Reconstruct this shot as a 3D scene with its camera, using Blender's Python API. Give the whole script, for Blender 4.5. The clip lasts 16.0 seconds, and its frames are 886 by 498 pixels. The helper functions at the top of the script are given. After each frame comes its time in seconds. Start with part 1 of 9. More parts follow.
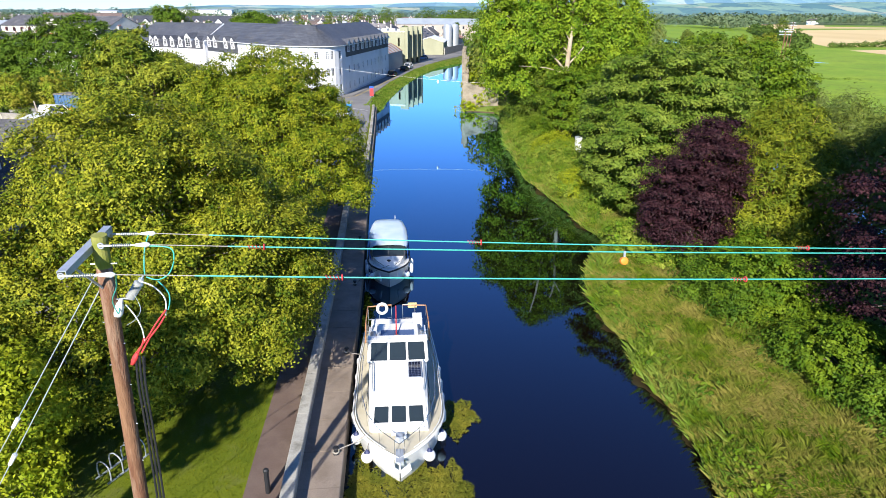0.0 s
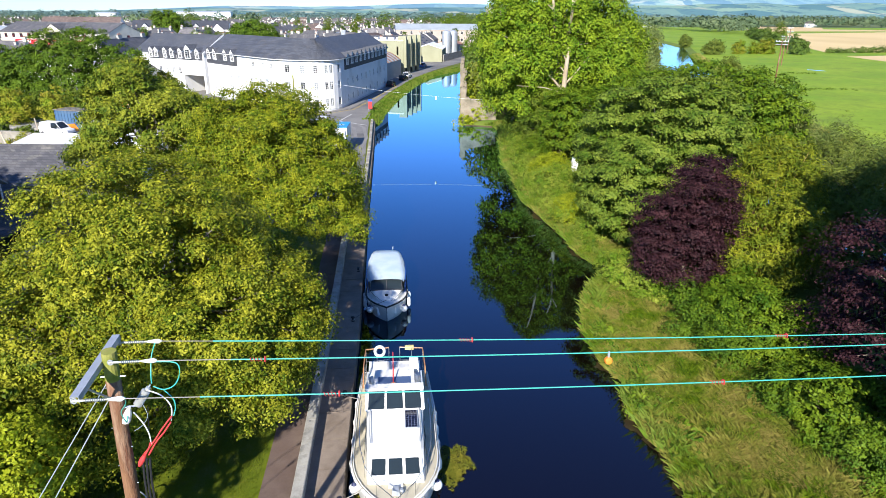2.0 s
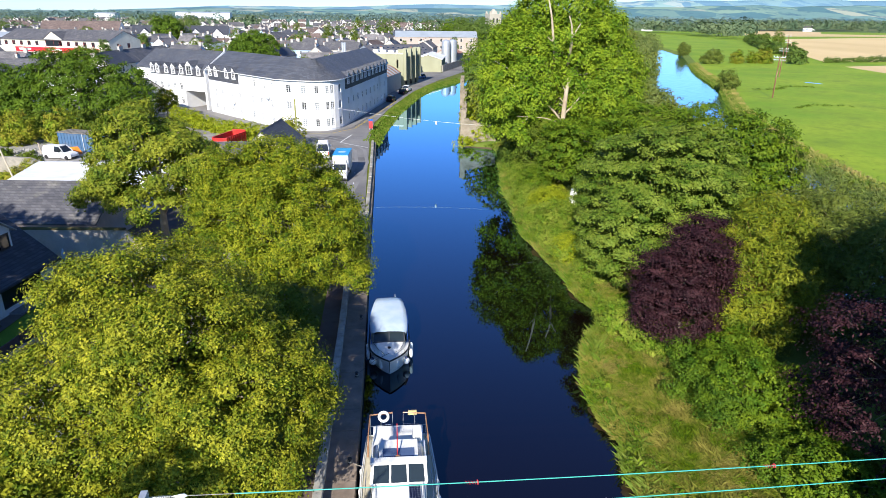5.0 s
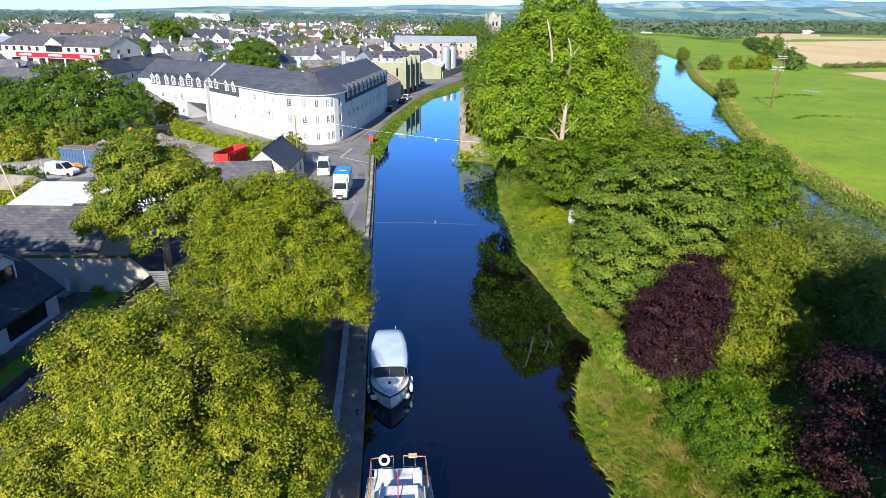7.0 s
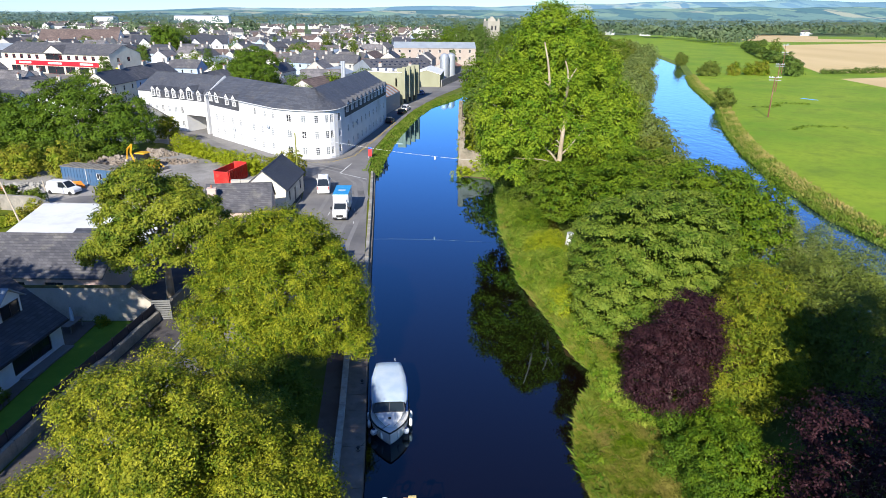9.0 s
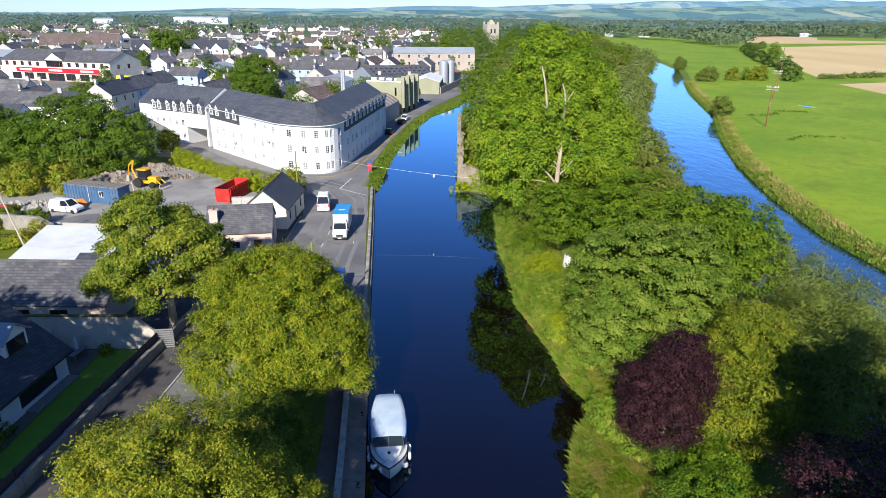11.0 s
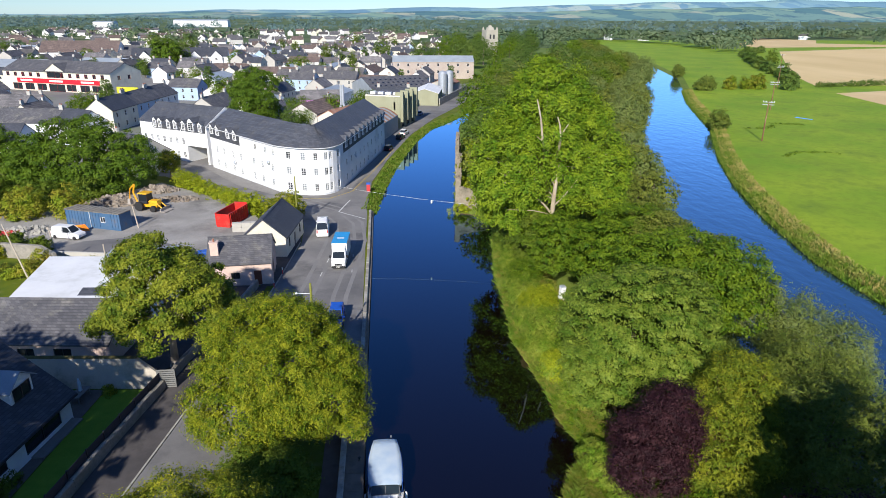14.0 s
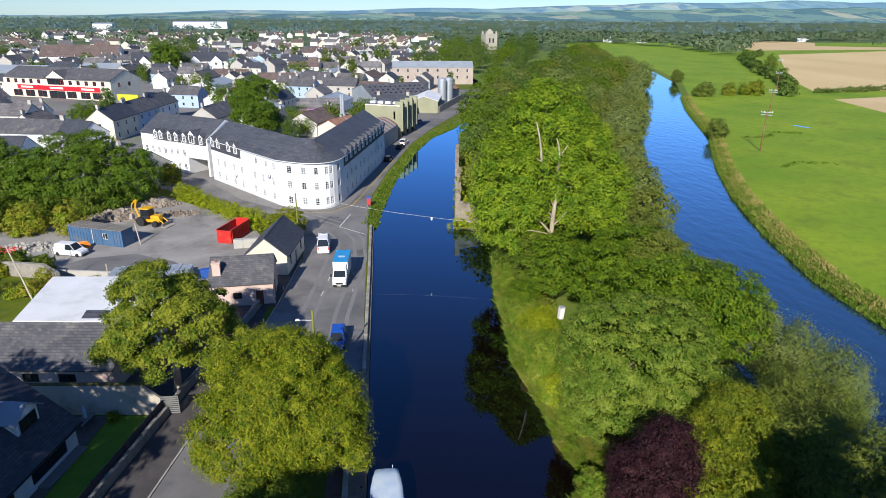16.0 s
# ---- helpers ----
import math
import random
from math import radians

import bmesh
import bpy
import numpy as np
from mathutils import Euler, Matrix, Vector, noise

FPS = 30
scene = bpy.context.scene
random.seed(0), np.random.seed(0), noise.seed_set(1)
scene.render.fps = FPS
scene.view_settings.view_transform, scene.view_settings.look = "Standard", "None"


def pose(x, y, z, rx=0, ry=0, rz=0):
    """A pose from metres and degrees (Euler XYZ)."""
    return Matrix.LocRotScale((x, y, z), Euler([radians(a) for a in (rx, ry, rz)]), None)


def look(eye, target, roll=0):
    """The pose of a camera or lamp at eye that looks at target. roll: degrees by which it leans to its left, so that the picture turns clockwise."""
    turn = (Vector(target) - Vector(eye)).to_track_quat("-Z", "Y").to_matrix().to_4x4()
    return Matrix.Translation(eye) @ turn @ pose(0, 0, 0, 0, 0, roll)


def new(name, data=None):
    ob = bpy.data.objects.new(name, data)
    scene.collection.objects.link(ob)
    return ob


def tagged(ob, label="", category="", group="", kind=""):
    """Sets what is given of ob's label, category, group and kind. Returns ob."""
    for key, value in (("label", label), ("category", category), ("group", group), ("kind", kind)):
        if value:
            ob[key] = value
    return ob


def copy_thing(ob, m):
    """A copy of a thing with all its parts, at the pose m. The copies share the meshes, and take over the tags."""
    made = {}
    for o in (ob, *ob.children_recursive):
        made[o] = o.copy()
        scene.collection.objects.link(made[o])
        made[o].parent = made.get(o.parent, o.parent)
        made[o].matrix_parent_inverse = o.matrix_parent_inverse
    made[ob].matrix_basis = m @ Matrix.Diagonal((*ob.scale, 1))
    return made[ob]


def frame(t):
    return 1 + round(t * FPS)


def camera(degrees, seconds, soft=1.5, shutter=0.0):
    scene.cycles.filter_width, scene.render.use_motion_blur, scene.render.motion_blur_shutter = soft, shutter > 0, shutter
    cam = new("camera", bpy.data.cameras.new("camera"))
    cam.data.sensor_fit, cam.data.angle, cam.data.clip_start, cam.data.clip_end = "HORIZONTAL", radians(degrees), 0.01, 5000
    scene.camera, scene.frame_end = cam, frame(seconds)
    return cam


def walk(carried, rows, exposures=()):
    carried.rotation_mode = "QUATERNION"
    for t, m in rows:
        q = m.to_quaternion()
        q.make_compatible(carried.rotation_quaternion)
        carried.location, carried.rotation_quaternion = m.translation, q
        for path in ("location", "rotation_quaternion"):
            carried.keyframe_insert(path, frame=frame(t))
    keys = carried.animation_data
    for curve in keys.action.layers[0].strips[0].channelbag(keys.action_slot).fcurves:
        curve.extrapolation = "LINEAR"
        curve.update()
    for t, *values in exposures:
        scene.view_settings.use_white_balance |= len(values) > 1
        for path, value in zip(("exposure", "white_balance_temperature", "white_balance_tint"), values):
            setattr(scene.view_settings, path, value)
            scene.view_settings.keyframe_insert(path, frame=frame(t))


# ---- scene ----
cam = camera(70.0, 16.0, 0.6)
PATH = [
    (0, (0.063, -0.019, 16.576), (0.257, 1.843, 15.872), 0.4),
    (0.5, (0.127, 0.017, 17.141), (0.322, 1.879, 16.437), 0.3),
    (1, (0.195, 0.099, 17.726), (0.39, 1.961, 17.023), 0.4),
    (1.5, (0.224, 0.098, 18.317), (0.42, 1.961, 17.614), 0.3),
    (2, (0.208, 0.143, 18.889), (0.405, 2.005, 18.187), 0.4),
    (2.5, (0.189, 0.197, 19.487), (0.388, 2.059, 18.786), 0.5),
    (3, (0.156, 0.259, 20.06), (0.355, 2.122, 19.36), 0.5),
    (3.5, (0.069, 0.276, 20.721), (0.269, 2.138, 20.02), 0.6),
    (4, (0.025, 0.38, 21.32), (0.226, 2.242, 20.619), 0.6),
    (6.5, (-0.019, 0.838, 24.509), (0.185, 2.7, 23.806), 0.7),
    (7, (-0.027, 0.913, 25.127), (0.177, 2.775, 24.425), 0.7),
    (7.5, (-0.002, 0.973, 25.782), (0.202, 2.835, 25.08), 0.7),
    (8, (0.017, 0.977, 26.441), (0.222, 2.839, 25.741), 0.7),
    (8.5, (0.019, 1.041, 27.122), (0.224, 2.903, 26.421), 0.7),
    (9, (0.018, 1.08, 27.792), (0.224, 2.943, 27.092), 0.6),
    (11.5, (0.208, 1.199, 31.331), (0.414, 3.061, 30.63), 0.5),
    (12, (0.271, 1.272, 31.964), (0.477, 3.135, 31.264), 0.5),
    (12.5, (0.328, 1.336, 32.625), (0.533, 3.198, 31.926), 0.4),
    (13, (0.441, 1.309, 33.345), (0.646, 3.172, 32.645), 0.4),
    (13.5, (0.485, 1.343, 34.033), (0.69, 3.205, 33.333), 0.4),
    (14, (0.512, 1.349, 34.726), (0.718, 3.211, 34.027), 0.4),
    (14.5, (0.512, 1.363, 35.398), (0.719, 3.225, 34.699), 0.4),
    (15, (0.519, 1.406, 36.08), (0.726, 3.269, 35.382), 0.4),
    (15.5, (0.534, 1.491, 36.749), (0.742, 3.353, 36.051), 0.4),
    (16, (0.413, 1.586, 37.438), (0.621, 3.448, 36.74), 0.4),
]
walk(cam, [(t, look(eye, target, roll)) for t, eye, target, roll in PATH],
     [(0.0, 0.95), (4.0, 0.86), (8.0, 0.73), (12.0, 0.56), (16.0, 0.34)])

# ---- world, sun, exposure ----
SUN_EL, SUN_AZ = 30.5, math.atan2(-0.326, -0.946)
world = bpy.data.worlds.new("sky")
scene.world = world
world.use_nodes = True
wn = world.node_tree.nodes
sky = wn.new("ShaderNodeTexSky")
sky.sky_type, sky.sun_disc = "NISHITA", False
sky.sun_elevation, sky.sun_rotation = radians(SUN_EL), SUN_AZ % (2 * math.pi)
sky.air_density, sky.dust_density, sky.ozone_density = 1.0, 0.0, 4.0
tint = wn.new("ShaderNodeMix")
tint.data_type, tint.blend_type = "RGBA", "MULTIPLY"
tint.inputs[0].default_value = 1.0
tint.inputs[7].default_value = (0.56, 0.79, 1.16, 1)
world.node_tree.links.new(sky.outputs[0], tint.inputs[6])
world.node_tree.links.new(tint.outputs[2], wn["Background"].inputs[0])
wn["Background"].inputs[1].default_value = 0.094
sun = new("sun", bpy.data.lights.new("sun", "SUN"))
sun.data.energy, sun.data.angle, sun.data.color = 5.0, radians(0.53), (1.0, 0.95, 0.87)
to_sun = Vector((math.sin(SUN_AZ) * math.cos(radians(SUN_EL)), math.cos(SUN_AZ) * math.cos(radians(SUN_EL)), math.sin(radians(SUN_EL))))
sun.matrix_world = look(to_sun * 300, (0, 0, 0))

# ---- materials ----
def nodes_of(name):
    m = bpy.data.materials.new(name)
    m.use_nodes = True
    nt = m.node_tree
    return m, nt, nt.nodes["Principled BSDF"]


def noise_tex(nt, pos, scale, detail=6.0, rough=0.6):
    n = nt.nodes.new("ShaderNodeTexNoise")
    n.inputs["Scale"].default_value, n.inputs["Detail"].default_value, n.inputs["Roughness"].default_value = scale, detail, rough
    nt.links.new(pos, n.inputs["Vector"])
    return n.outputs["Fac"]


def mixed(nt, fac, a, b):
    n = nt.nodes.new("ShaderNodeMix")
    n.data_type = "RGBA"
    if isinstance(fac, float):
        n.inputs[0].default_value = fac
    else:
        nt.links.new(fac, n.inputs[0])
    for k, c in ((6, a), (7, b)):
        if isinstance(c, tuple):
            n.inputs[k].default_value = (*c[:3], 1)
        else:
            nt.links.new(c, n.inputs[k])
    return n.outputs[2]


def ramp(nt, fac, lo, hi):
    n = nt.nodes.new("ShaderNodeMapRange")
    n.inputs[1].default_value, n.inputs[2].default_value = lo, hi
    nt.links.new(fac, n.inputs[0])
    return n.outputs[0]


def surf(name, c1, c2, scale=0.6, rough=0.85, metal=0.0, grain=12.0, grain_amt=0.35, bump=0.15, stain=None, stain_scale=0.25, vary=0.0, stretch=None, spec=0.3, courses=0.0):
    """A worn surface: two base colours in patches, a fine grain, an optional stain, a change from piece to piece and slate courses."""
    m, nt, b = nodes_of(name)
    geo = nt.nodes.new("ShaderNodeNewGeometry")
    pos = geo.outputs["Position"]
    if stretch:
        mp = nt.nodes.new("ShaderNodeMapping")
        mp.inputs["Scale"].default_value = stretch
        nt.links.new(pos, mp.inputs["Vector"])
        pos = mp.outputs[0]
    big = ramp(nt, noise_tex(nt, pos, scale), 0.35, 0.65)
    col = mixed(nt, big, c1, c2)
    fine = noise_tex(nt, pos, grain, 4.0, 0.7)
    dark = tuple(0.55 * (a + d) / 2 for a, d in zip(c1, c2))
    gm = nt.nodes.new("ShaderNodeMath")
    gm.operation = "MULTIPLY"
    gm.inputs[1].default_value = grain_amt
    nt.links.new(ramp(nt, fine, 0.45, 0.75), gm.inputs[0])
    col = mixed(nt, gm.outputs[0], col, dark)
    if stain:
        sm = nt.nodes.new("ShaderNodeMath")
        sm.operation = "MULTIPLY"
        sm.inputs[1].default_value = 0.8
        nt.links.new(ramp(nt, noise_tex(nt, pos, stain_scale, 8.0, 0.65), 0.52, 0.7), sm.inputs[0])
        col = mixed(nt, sm.outputs[0], col, stain)
    if vary:
        oi = nt.nodes.new("ShaderNodeObjectInfo")
        hs = nt.nodes.new("ShaderNodeHueSaturation")
        hs.inputs["Value"].default_value = 1.0
        mr = nt.nodes.new("ShaderNodeMapRange")
        mr.inputs[3].default_value, mr.inputs[4].default_value = 1 - vary, 1 + vary
        nt.links.new(oi.outputs["Random"], mr.inputs[0])
        nt.links.new(mr.outputs[0], hs.inputs["Value"])
        nt.links.new(col, hs.inputs["Color"])
        col = hs.outputs[0]
    if courses:
        tc = nt.nodes.new("ShaderNodeTexCoord")
        sx = nt.nodes.new("ShaderNodeSeparateXYZ")
        nt.links.new(tc.outputs["Object"], sx.inputs[0])
        ad = nt.nodes.new("ShaderNodeMath")
        ad.operation = "ADD"
        nt.links.new(sx.outputs[0], ad.inputs[0])
        nt.links.new(sx.outputs[1], ad.inputs[1])
        cv = nt.nodes.new("ShaderNodeCombineXYZ")
        nt.links.new(ad.outputs[0], cv.inputs[0])
        nt.links.new(sx.outputs[2], cv.inputs[1])
        br = nt.nodes.new("ShaderNodeTexBrick")
        br.inputs["Scale"].default_value = 1.0
        br.inputs["Brick Width"].default_value, br.inputs["Row Height"].default_value = courses * 1.6, courses * 0.6
        br.inputs["Mortar Size"].default_value = courses * 0.05
        br.inputs["Color1"].default_value, br.inputs["Color2"].default_value, br.inputs["Mortar"].default_value = (0.62, 0.62, 0.63, 1), (1.35, 1.33, 1.3, 1), (0.35, 0.35, 0.36, 1)
        nt.links.new(cv.outputs[0], br.inputs["Vector"])
        ml = nt.nodes.new("ShaderNodeMix")
        ml.data_type, ml.blend_type = "RGBA", "MULTIPLY"
        ml.inputs[0].default_value = 0.6
        nt.links.new(col, ml.inputs[6])
        nt.links.new(br.outputs["Color"], ml.inputs[7])
        col = ml.outputs[2]
    nt.links.new(col, b.inputs["Base Color"])
    b.inputs["Roughness"].default_value, b.inputs["Metallic"].default_value = rough, metal
    b.inputs["Specular IOR Level"].default_value = spec
    if bump:
        bp = nt.nodes.new("ShaderNodeBump")
        bp.inputs["Strength"].default_value, bp.inputs["Distance"].default_value = bump, 0.05
        nt.links.new(fine, bp.inputs["Height"])
        nt.links.new(bp.outputs[0], b.inputs["Normal"])
    return m


def leafy(name, c1, c2, c3, through_amt=0.35, gloss=0.45, patch=0.22, lo=0.4, hi=0.66):
    """Leaves: each leaf its own tint between three greens, light shining through."""
    m, nt, b = nodes_of(name)
    geo = nt.nodes.new("ShaderNodeNewGeometry")
    col = mixed(nt, geo.outputs["Random Per Island"], c1, c2)
    col = mixed(nt, ramp(nt, noise_tex(nt, geo.outputs["Position"], patch, 5.0, 0.7), lo, hi), col, c3)
    nt.links.new(col, b.inputs["Base Color"])
    b.inputs["Roughness"].default_value = gloss + 0.15
    b.inputs["Specular IOR Level"].default_value = 0.14
    tr = nt.nodes.new("ShaderNodeBsdfTranslucent")
    nt.links.new(col, tr.inputs["Color"])
    mx = nt.nodes.new("ShaderNodeMixShader")
    mx.inputs[0].default_value = through_amt * 0.55
    nt.links.new(b.outputs[0], mx.inputs[1])
    nt.links.new(tr.outputs[0], mx.inputs[2])
    nt.links.new(mx.outputs[0], nt.nodes["Material Output"].inputs["Surface"])
    return m


def plain(name, c, rough=0.5, metal=0.0, spec=0.5):
    return surf(name, c, tuple(v * 0.88 for v in c), 1.5, rough, metal, 20.0, 0.12, 0.03, spec=spec)


def water_mat(name, deep, ripple, scale, stretch=(1, 1, 1), mirror=(0.50, 0.76, 1.0)):
    """Dark water whose gloss grows towards grazing views."""
    m, nt, b = nodes_of(name)
    geo = nt.nodes.new("ShaderNodeNewGeometry")
    mp = nt.nodes.new("ShaderNodeMapping")
    mp.inputs["Scale"].default_value = stretch
    nt.links.new(geo.outputs["Position"], mp.inputs["Vector"])
    bp = nt.nodes.new("ShaderNodeBump")
    bp.inputs["Strength"].default_value, bp.inputs["Distance"].default_value = ripple, 0.1
    nt.links.new(noise_tex(nt, mp.outputs[0], scale, 3.0, 0.5), bp.inputs["Height"])
    b.inputs["Base Color"].default_value = (*deep, 1)
    b.inputs["Roughness"].default_value = 0.5
    b.inputs["Specular IOR Level"].default_value = 0.0
    gl = nt.nodes.new("ShaderNodeBsdfGlossy")
    gl.inputs["Roughness"].default_value = 0.025
    gl.inputs["Color"].default_value = (*mirror, 1)
    fr = nt.nodes.new("ShaderNodeFresnel")
    fr.inputs["IOR"].default_value = 1.45
    for n in (gl, fr, b):
        nt.links.new(bp.outputs[0], n.inputs["Normal"])
    mr = nt.nodes.new("ShaderNodeMapRange")
    for k, v in zip((1, 2, 3, 4), (0.028, 0.46, 0.036, 1.0)):
        mr.inputs[k].default_value = v
    nt.links.new(fr.outputs[0], mr.inputs[0])
    mx = nt.nodes.new("ShaderNodeMixShader")
    nt.links.new(mr.outputs[0], mx.inputs[0])
    nt.links.new(b.outputs[0], mx.inputs[1])
    nt.links.new(gl.outputs[0], mx.inputs[2])
    nt.links.new(mx.outputs[0], nt.nodes["Material Output"].inputs["Surface"])
    return m


def fields_mat(name, scale, cols, wood):
    """Patchwork of fields with woods in drifts, as on a hillside."""
    m, nt, b = nodes_of(name)
    geo = nt.nodes.new("ShaderNodeNewGeometry")
    mp = nt.nodes.new("ShaderNodeMapping")
    mp.inputs["Scale"].default_value = (1, 0.7, 2.5)
    nt.links.new(geo.outputs["Position"], mp.inputs["Vector"])
    vo = nt.nodes.new("ShaderNodeTexVoronoi")
    vo.inputs["Scale"].default_value = scale
    nt.links.new(mp.outputs[0], vo.inputs["Vector"])
    sp = nt.nodes.new("ShaderNodeSeparateColor")
    nt.links.new(vo.outputs["Color"], sp.inputs[0])
    col = mixed(nt, ramp(nt, sp.outputs[0], 0.25, 0.5), cols[0], cols[1])
    col = mixed(nt, ramp(nt, sp.outputs[1], 0.6, 0.75), col, cols[2])
    col = mixed(nt, ramp(nt, sp.outputs[2], 0.84, 0.92), col, cols[3])
    col = mixed(nt, ramp(nt, noise_tex(nt, mp.outputs[0], scale * 1.3, 6.0, 0.7), 0.50, 0.60), col, wood)
    nt.links.new(col, b.inputs["Base Color"])
    b.inputs["Roughness"].default_value = 1.0
    b.inputs["Specular IOR Level"].default_value = 0.0
    return m


def glass_mat(name, tint, rough=0.05):
    m, nt, b = nodes_of(name)
    b.inputs["Base Color"].default_value = (*tint, 1)
    b.inputs["Roughness"].default_value = rough
    b.inputs["IOR"].default_value = 1.5
    return m


GRASS = surf("lawn grass", (0.075, 0.115, 0.002), (0.13, 0.155, 0.004), 0.35, 0.9, grain=9, grain_amt=0.5, bump=0.5, stain=(0.15, 0.15, 0.05), stain_scale=0.5)
PASTURE = surf("pasture grass", (0.14, 0.255, 0.008), (0.25, 0.335, 0.016), 0.045, 0.9, grain=0.55, grain_amt=0.55, bump=0.5, stain=(0.10, 0.17, 0.012), stain_scale=0.09)
ROUGH = surf("rough bank grass", (0.09, 0.16, 0.015), (0.16, 0.20, 0.03), 0.12, 0.95, grain=4, grain_amt=0.5, bump=0.6)
EARTH = surf("bank earth", (0.07, 0.055, 0.03), (0.11, 0.085, 0.045), 0.7, 0.95, bump=0.5)
WHEAT = surf("ripe stubble field", (0.56, 0.41, 0.19), (0.66, 0.50, 0.25), 0.012, 0.95, grain=0.12, grain_amt=0.12, stretch=(1, 0.25, 1))
STUBBLE = surf("second stubble field", (0.54, 0.39, 0.19), (0.62, 0.46, 0.24), 0.02, 0.95, grain=0.2, grain_amt=0.12)
ASPHALT = surf("worn asphalt", (0.145, 0.14, 0.138), (0.235, 0.225, 0.215), 0.11, 0.85, grain=18, grain_amt=0.35, stain=(0.09, 0.088, 0.09), stain_scale=0.16)
PATHTAR = surf("brown tarmac path", (0.125, 0.085, 0.07), (0.17, 0.125, 0.10), 0.5, 0.9, grain=20, stain=(0.10, 0.07, 0.055), stain_scale=0.7)
DARKPATH = surf("dark footpath tarmac", (0.066, 0.06, 0.06), (0.098, 0.088, 0.085), 0.4, 0.9, grain=20, stain=(0.048, 0.044, 0.044), stain_scale=0.5)
PAVING = surf("grey footpath", (0.20, 0.19, 0.18), (0.26, 0.245, 0.23), 0.5, 0.9, grain=15, stain=(0.15, 0.14, 0.13), stain_scale=0.5)
GRAVEL = surf("gravel yard", (0.25, 0.235, 0.215), (0.37, 0.35, 0.32), 0.16, 0.95, grain=5, grain_amt=0.6, bump=0.6, stain=(0.13, 0.12, 0.105), stain_scale=0.11)
RUBBLE = surf("brown broken stone", (0.17, 0.135, 0.10), (0.33, 0.285, 0.235), 0.9, 0.95, grain=4, grain_amt=0.6, bump=0.6, stain=(0.14, 0.10, 0.07), stain_scale=0.5)
QUAY = surf("quay concrete", (0.205, 0.16, 0.125), (0.275, 0.222, 0.178), 0.8, 0.9, grain=18, stain=(0.16, 0.125, 0.095), stain_scale=0.9, bump=0.3)
COPING = surf("parapet concrete", (0.30, 0.285, 0.25), (0.42, 0.40, 0.35), 1.4, 0.9, grain=15, stain=(0.16, 0.15, 0.12), stain_scale=1.3, bump=0.3)
STONE = surf("grey rubble stone", (0.24, 0.22, 0.19), (0.36, 0.33, 0.28), 1.2, 0.95, grain=5, grain_amt=0.6, bump=0.9, stain=(0.14, 0.13, 0.10), stain_scale=0.6)
RENDERW = surf("white painted render", (0.85, 0.85, 0.84), (0.79, 0.79, 0.78), 0.25, 0.8, grain=8, grain_amt=0.06, bump=0.05, stain=(0.62, 0.61, 0.58), stain_scale=0.18)
CREAM = surf("cream render", (0.72, 0.68, 0.55), (0.64, 0.60, 0.48), 0.3, 0.85, grain=8, grain_amt=0.1, stain=(0.5, 0.47, 0.38), stain_scale=0.25)
PINKISH = surf("pale pink render", (0.66, 0.50, 0.42), (0.60, 0.45, 0.38), 0.3, 0.85, grain=8, grain_amt=0.12, stain=(0.48, 0.37, 0.32), stain_scale=0.4)
DASH = surf("grey pebbledash", (0.42, 0.40, 0.36), (0.50, 0.48, 0.43), 0.3, 0.9, grain=10, grain_amt=0.25, stain=(0.33, 0.31, 0.28), stain_scale=0.3)
TOWNWALL = surf("town render", (0.62, 0.60, 0.56), (0.68, 0.66, 0.62), 0.2, 0.9, grain=5, grain_amt=0.1, vary=0.35)
OLIVE = surf("olive painted render", (0.28, 0.28, 0.18), (0.33, 0.33, 0.22), 0.2, 0.85, grain_amt=0.1)
YARDWALL = surf("stained yard wall", (0.56, 0.50, 0.41), (0.46, 0.41, 0.34), 0.5, 0.92, grain=8, grain_amt=0.2, stain=(0.24, 0.23, 0.18), stain_scale=0.45, bump=0.3)
MOSS = surf("mossy coping", (0.10, 0.075, 0.03), (0.14, 0.13, 0.04), 2.0, 0.95, grain=10, grain_amt=0.5, bump=0.8)
SLATE = surf("natural slate", (0.085, 0.085, 0.095), (0.125, 0.122, 0.13), 0.4, 0.7, grain=7, grain_amt=0.4, bump=0.3, stain=(0.20, 0.19, 0.165), stain_scale=0.5, courses=0.3)
SLATEDARK = surf("dark fibre slate", (0.055, 0.06, 0.075), (0.075, 0.08, 0.095), 0.4, 0.65, grain=9, grain_amt=0.3, bump=0.2, courses=0.3)
SLATENEW = surf("blue black slate", (0.07, 0.076, 0.092), (0.092, 0.098, 0.115), 0.3, 0.6, grain=8, grain_amt=0.3, bump=0.2, stain=(0.115, 0.11, 0.105), stain_scale=0.5, courses=0.3)
TOWNROOF = surf("town slate", (0.11, 0.105, 0.11), (0.16, 0.15, 0.15), 0.2, 0.8, grain=3, grain_amt=0.3, vary=0.4, courses=0.7)
BROWNROOF = surf("brown tile roof", (0.125, 0.092, 0.082), (0.16, 0.12, 0.105), 0.2, 0.85, grain=3, grain_amt=0.3, vary=0.2, courses=0.7)
MEMBRANE = surf("white roof membrane", (0.78, 0.78, 0.77), (0.70, 0.70, 0.69), 0.3, 0.6, grain=4, grain_amt=0.06, stain=(0.6, 0.6, 0.57), stain_scale=0.3)
TIN = surf("grey metal sheet", (0.36, 0.40, 0.43), (0.44, 0.48, 0.50), 0.3, 0.5, 0.3, grain=6, grain_amt=0.15)
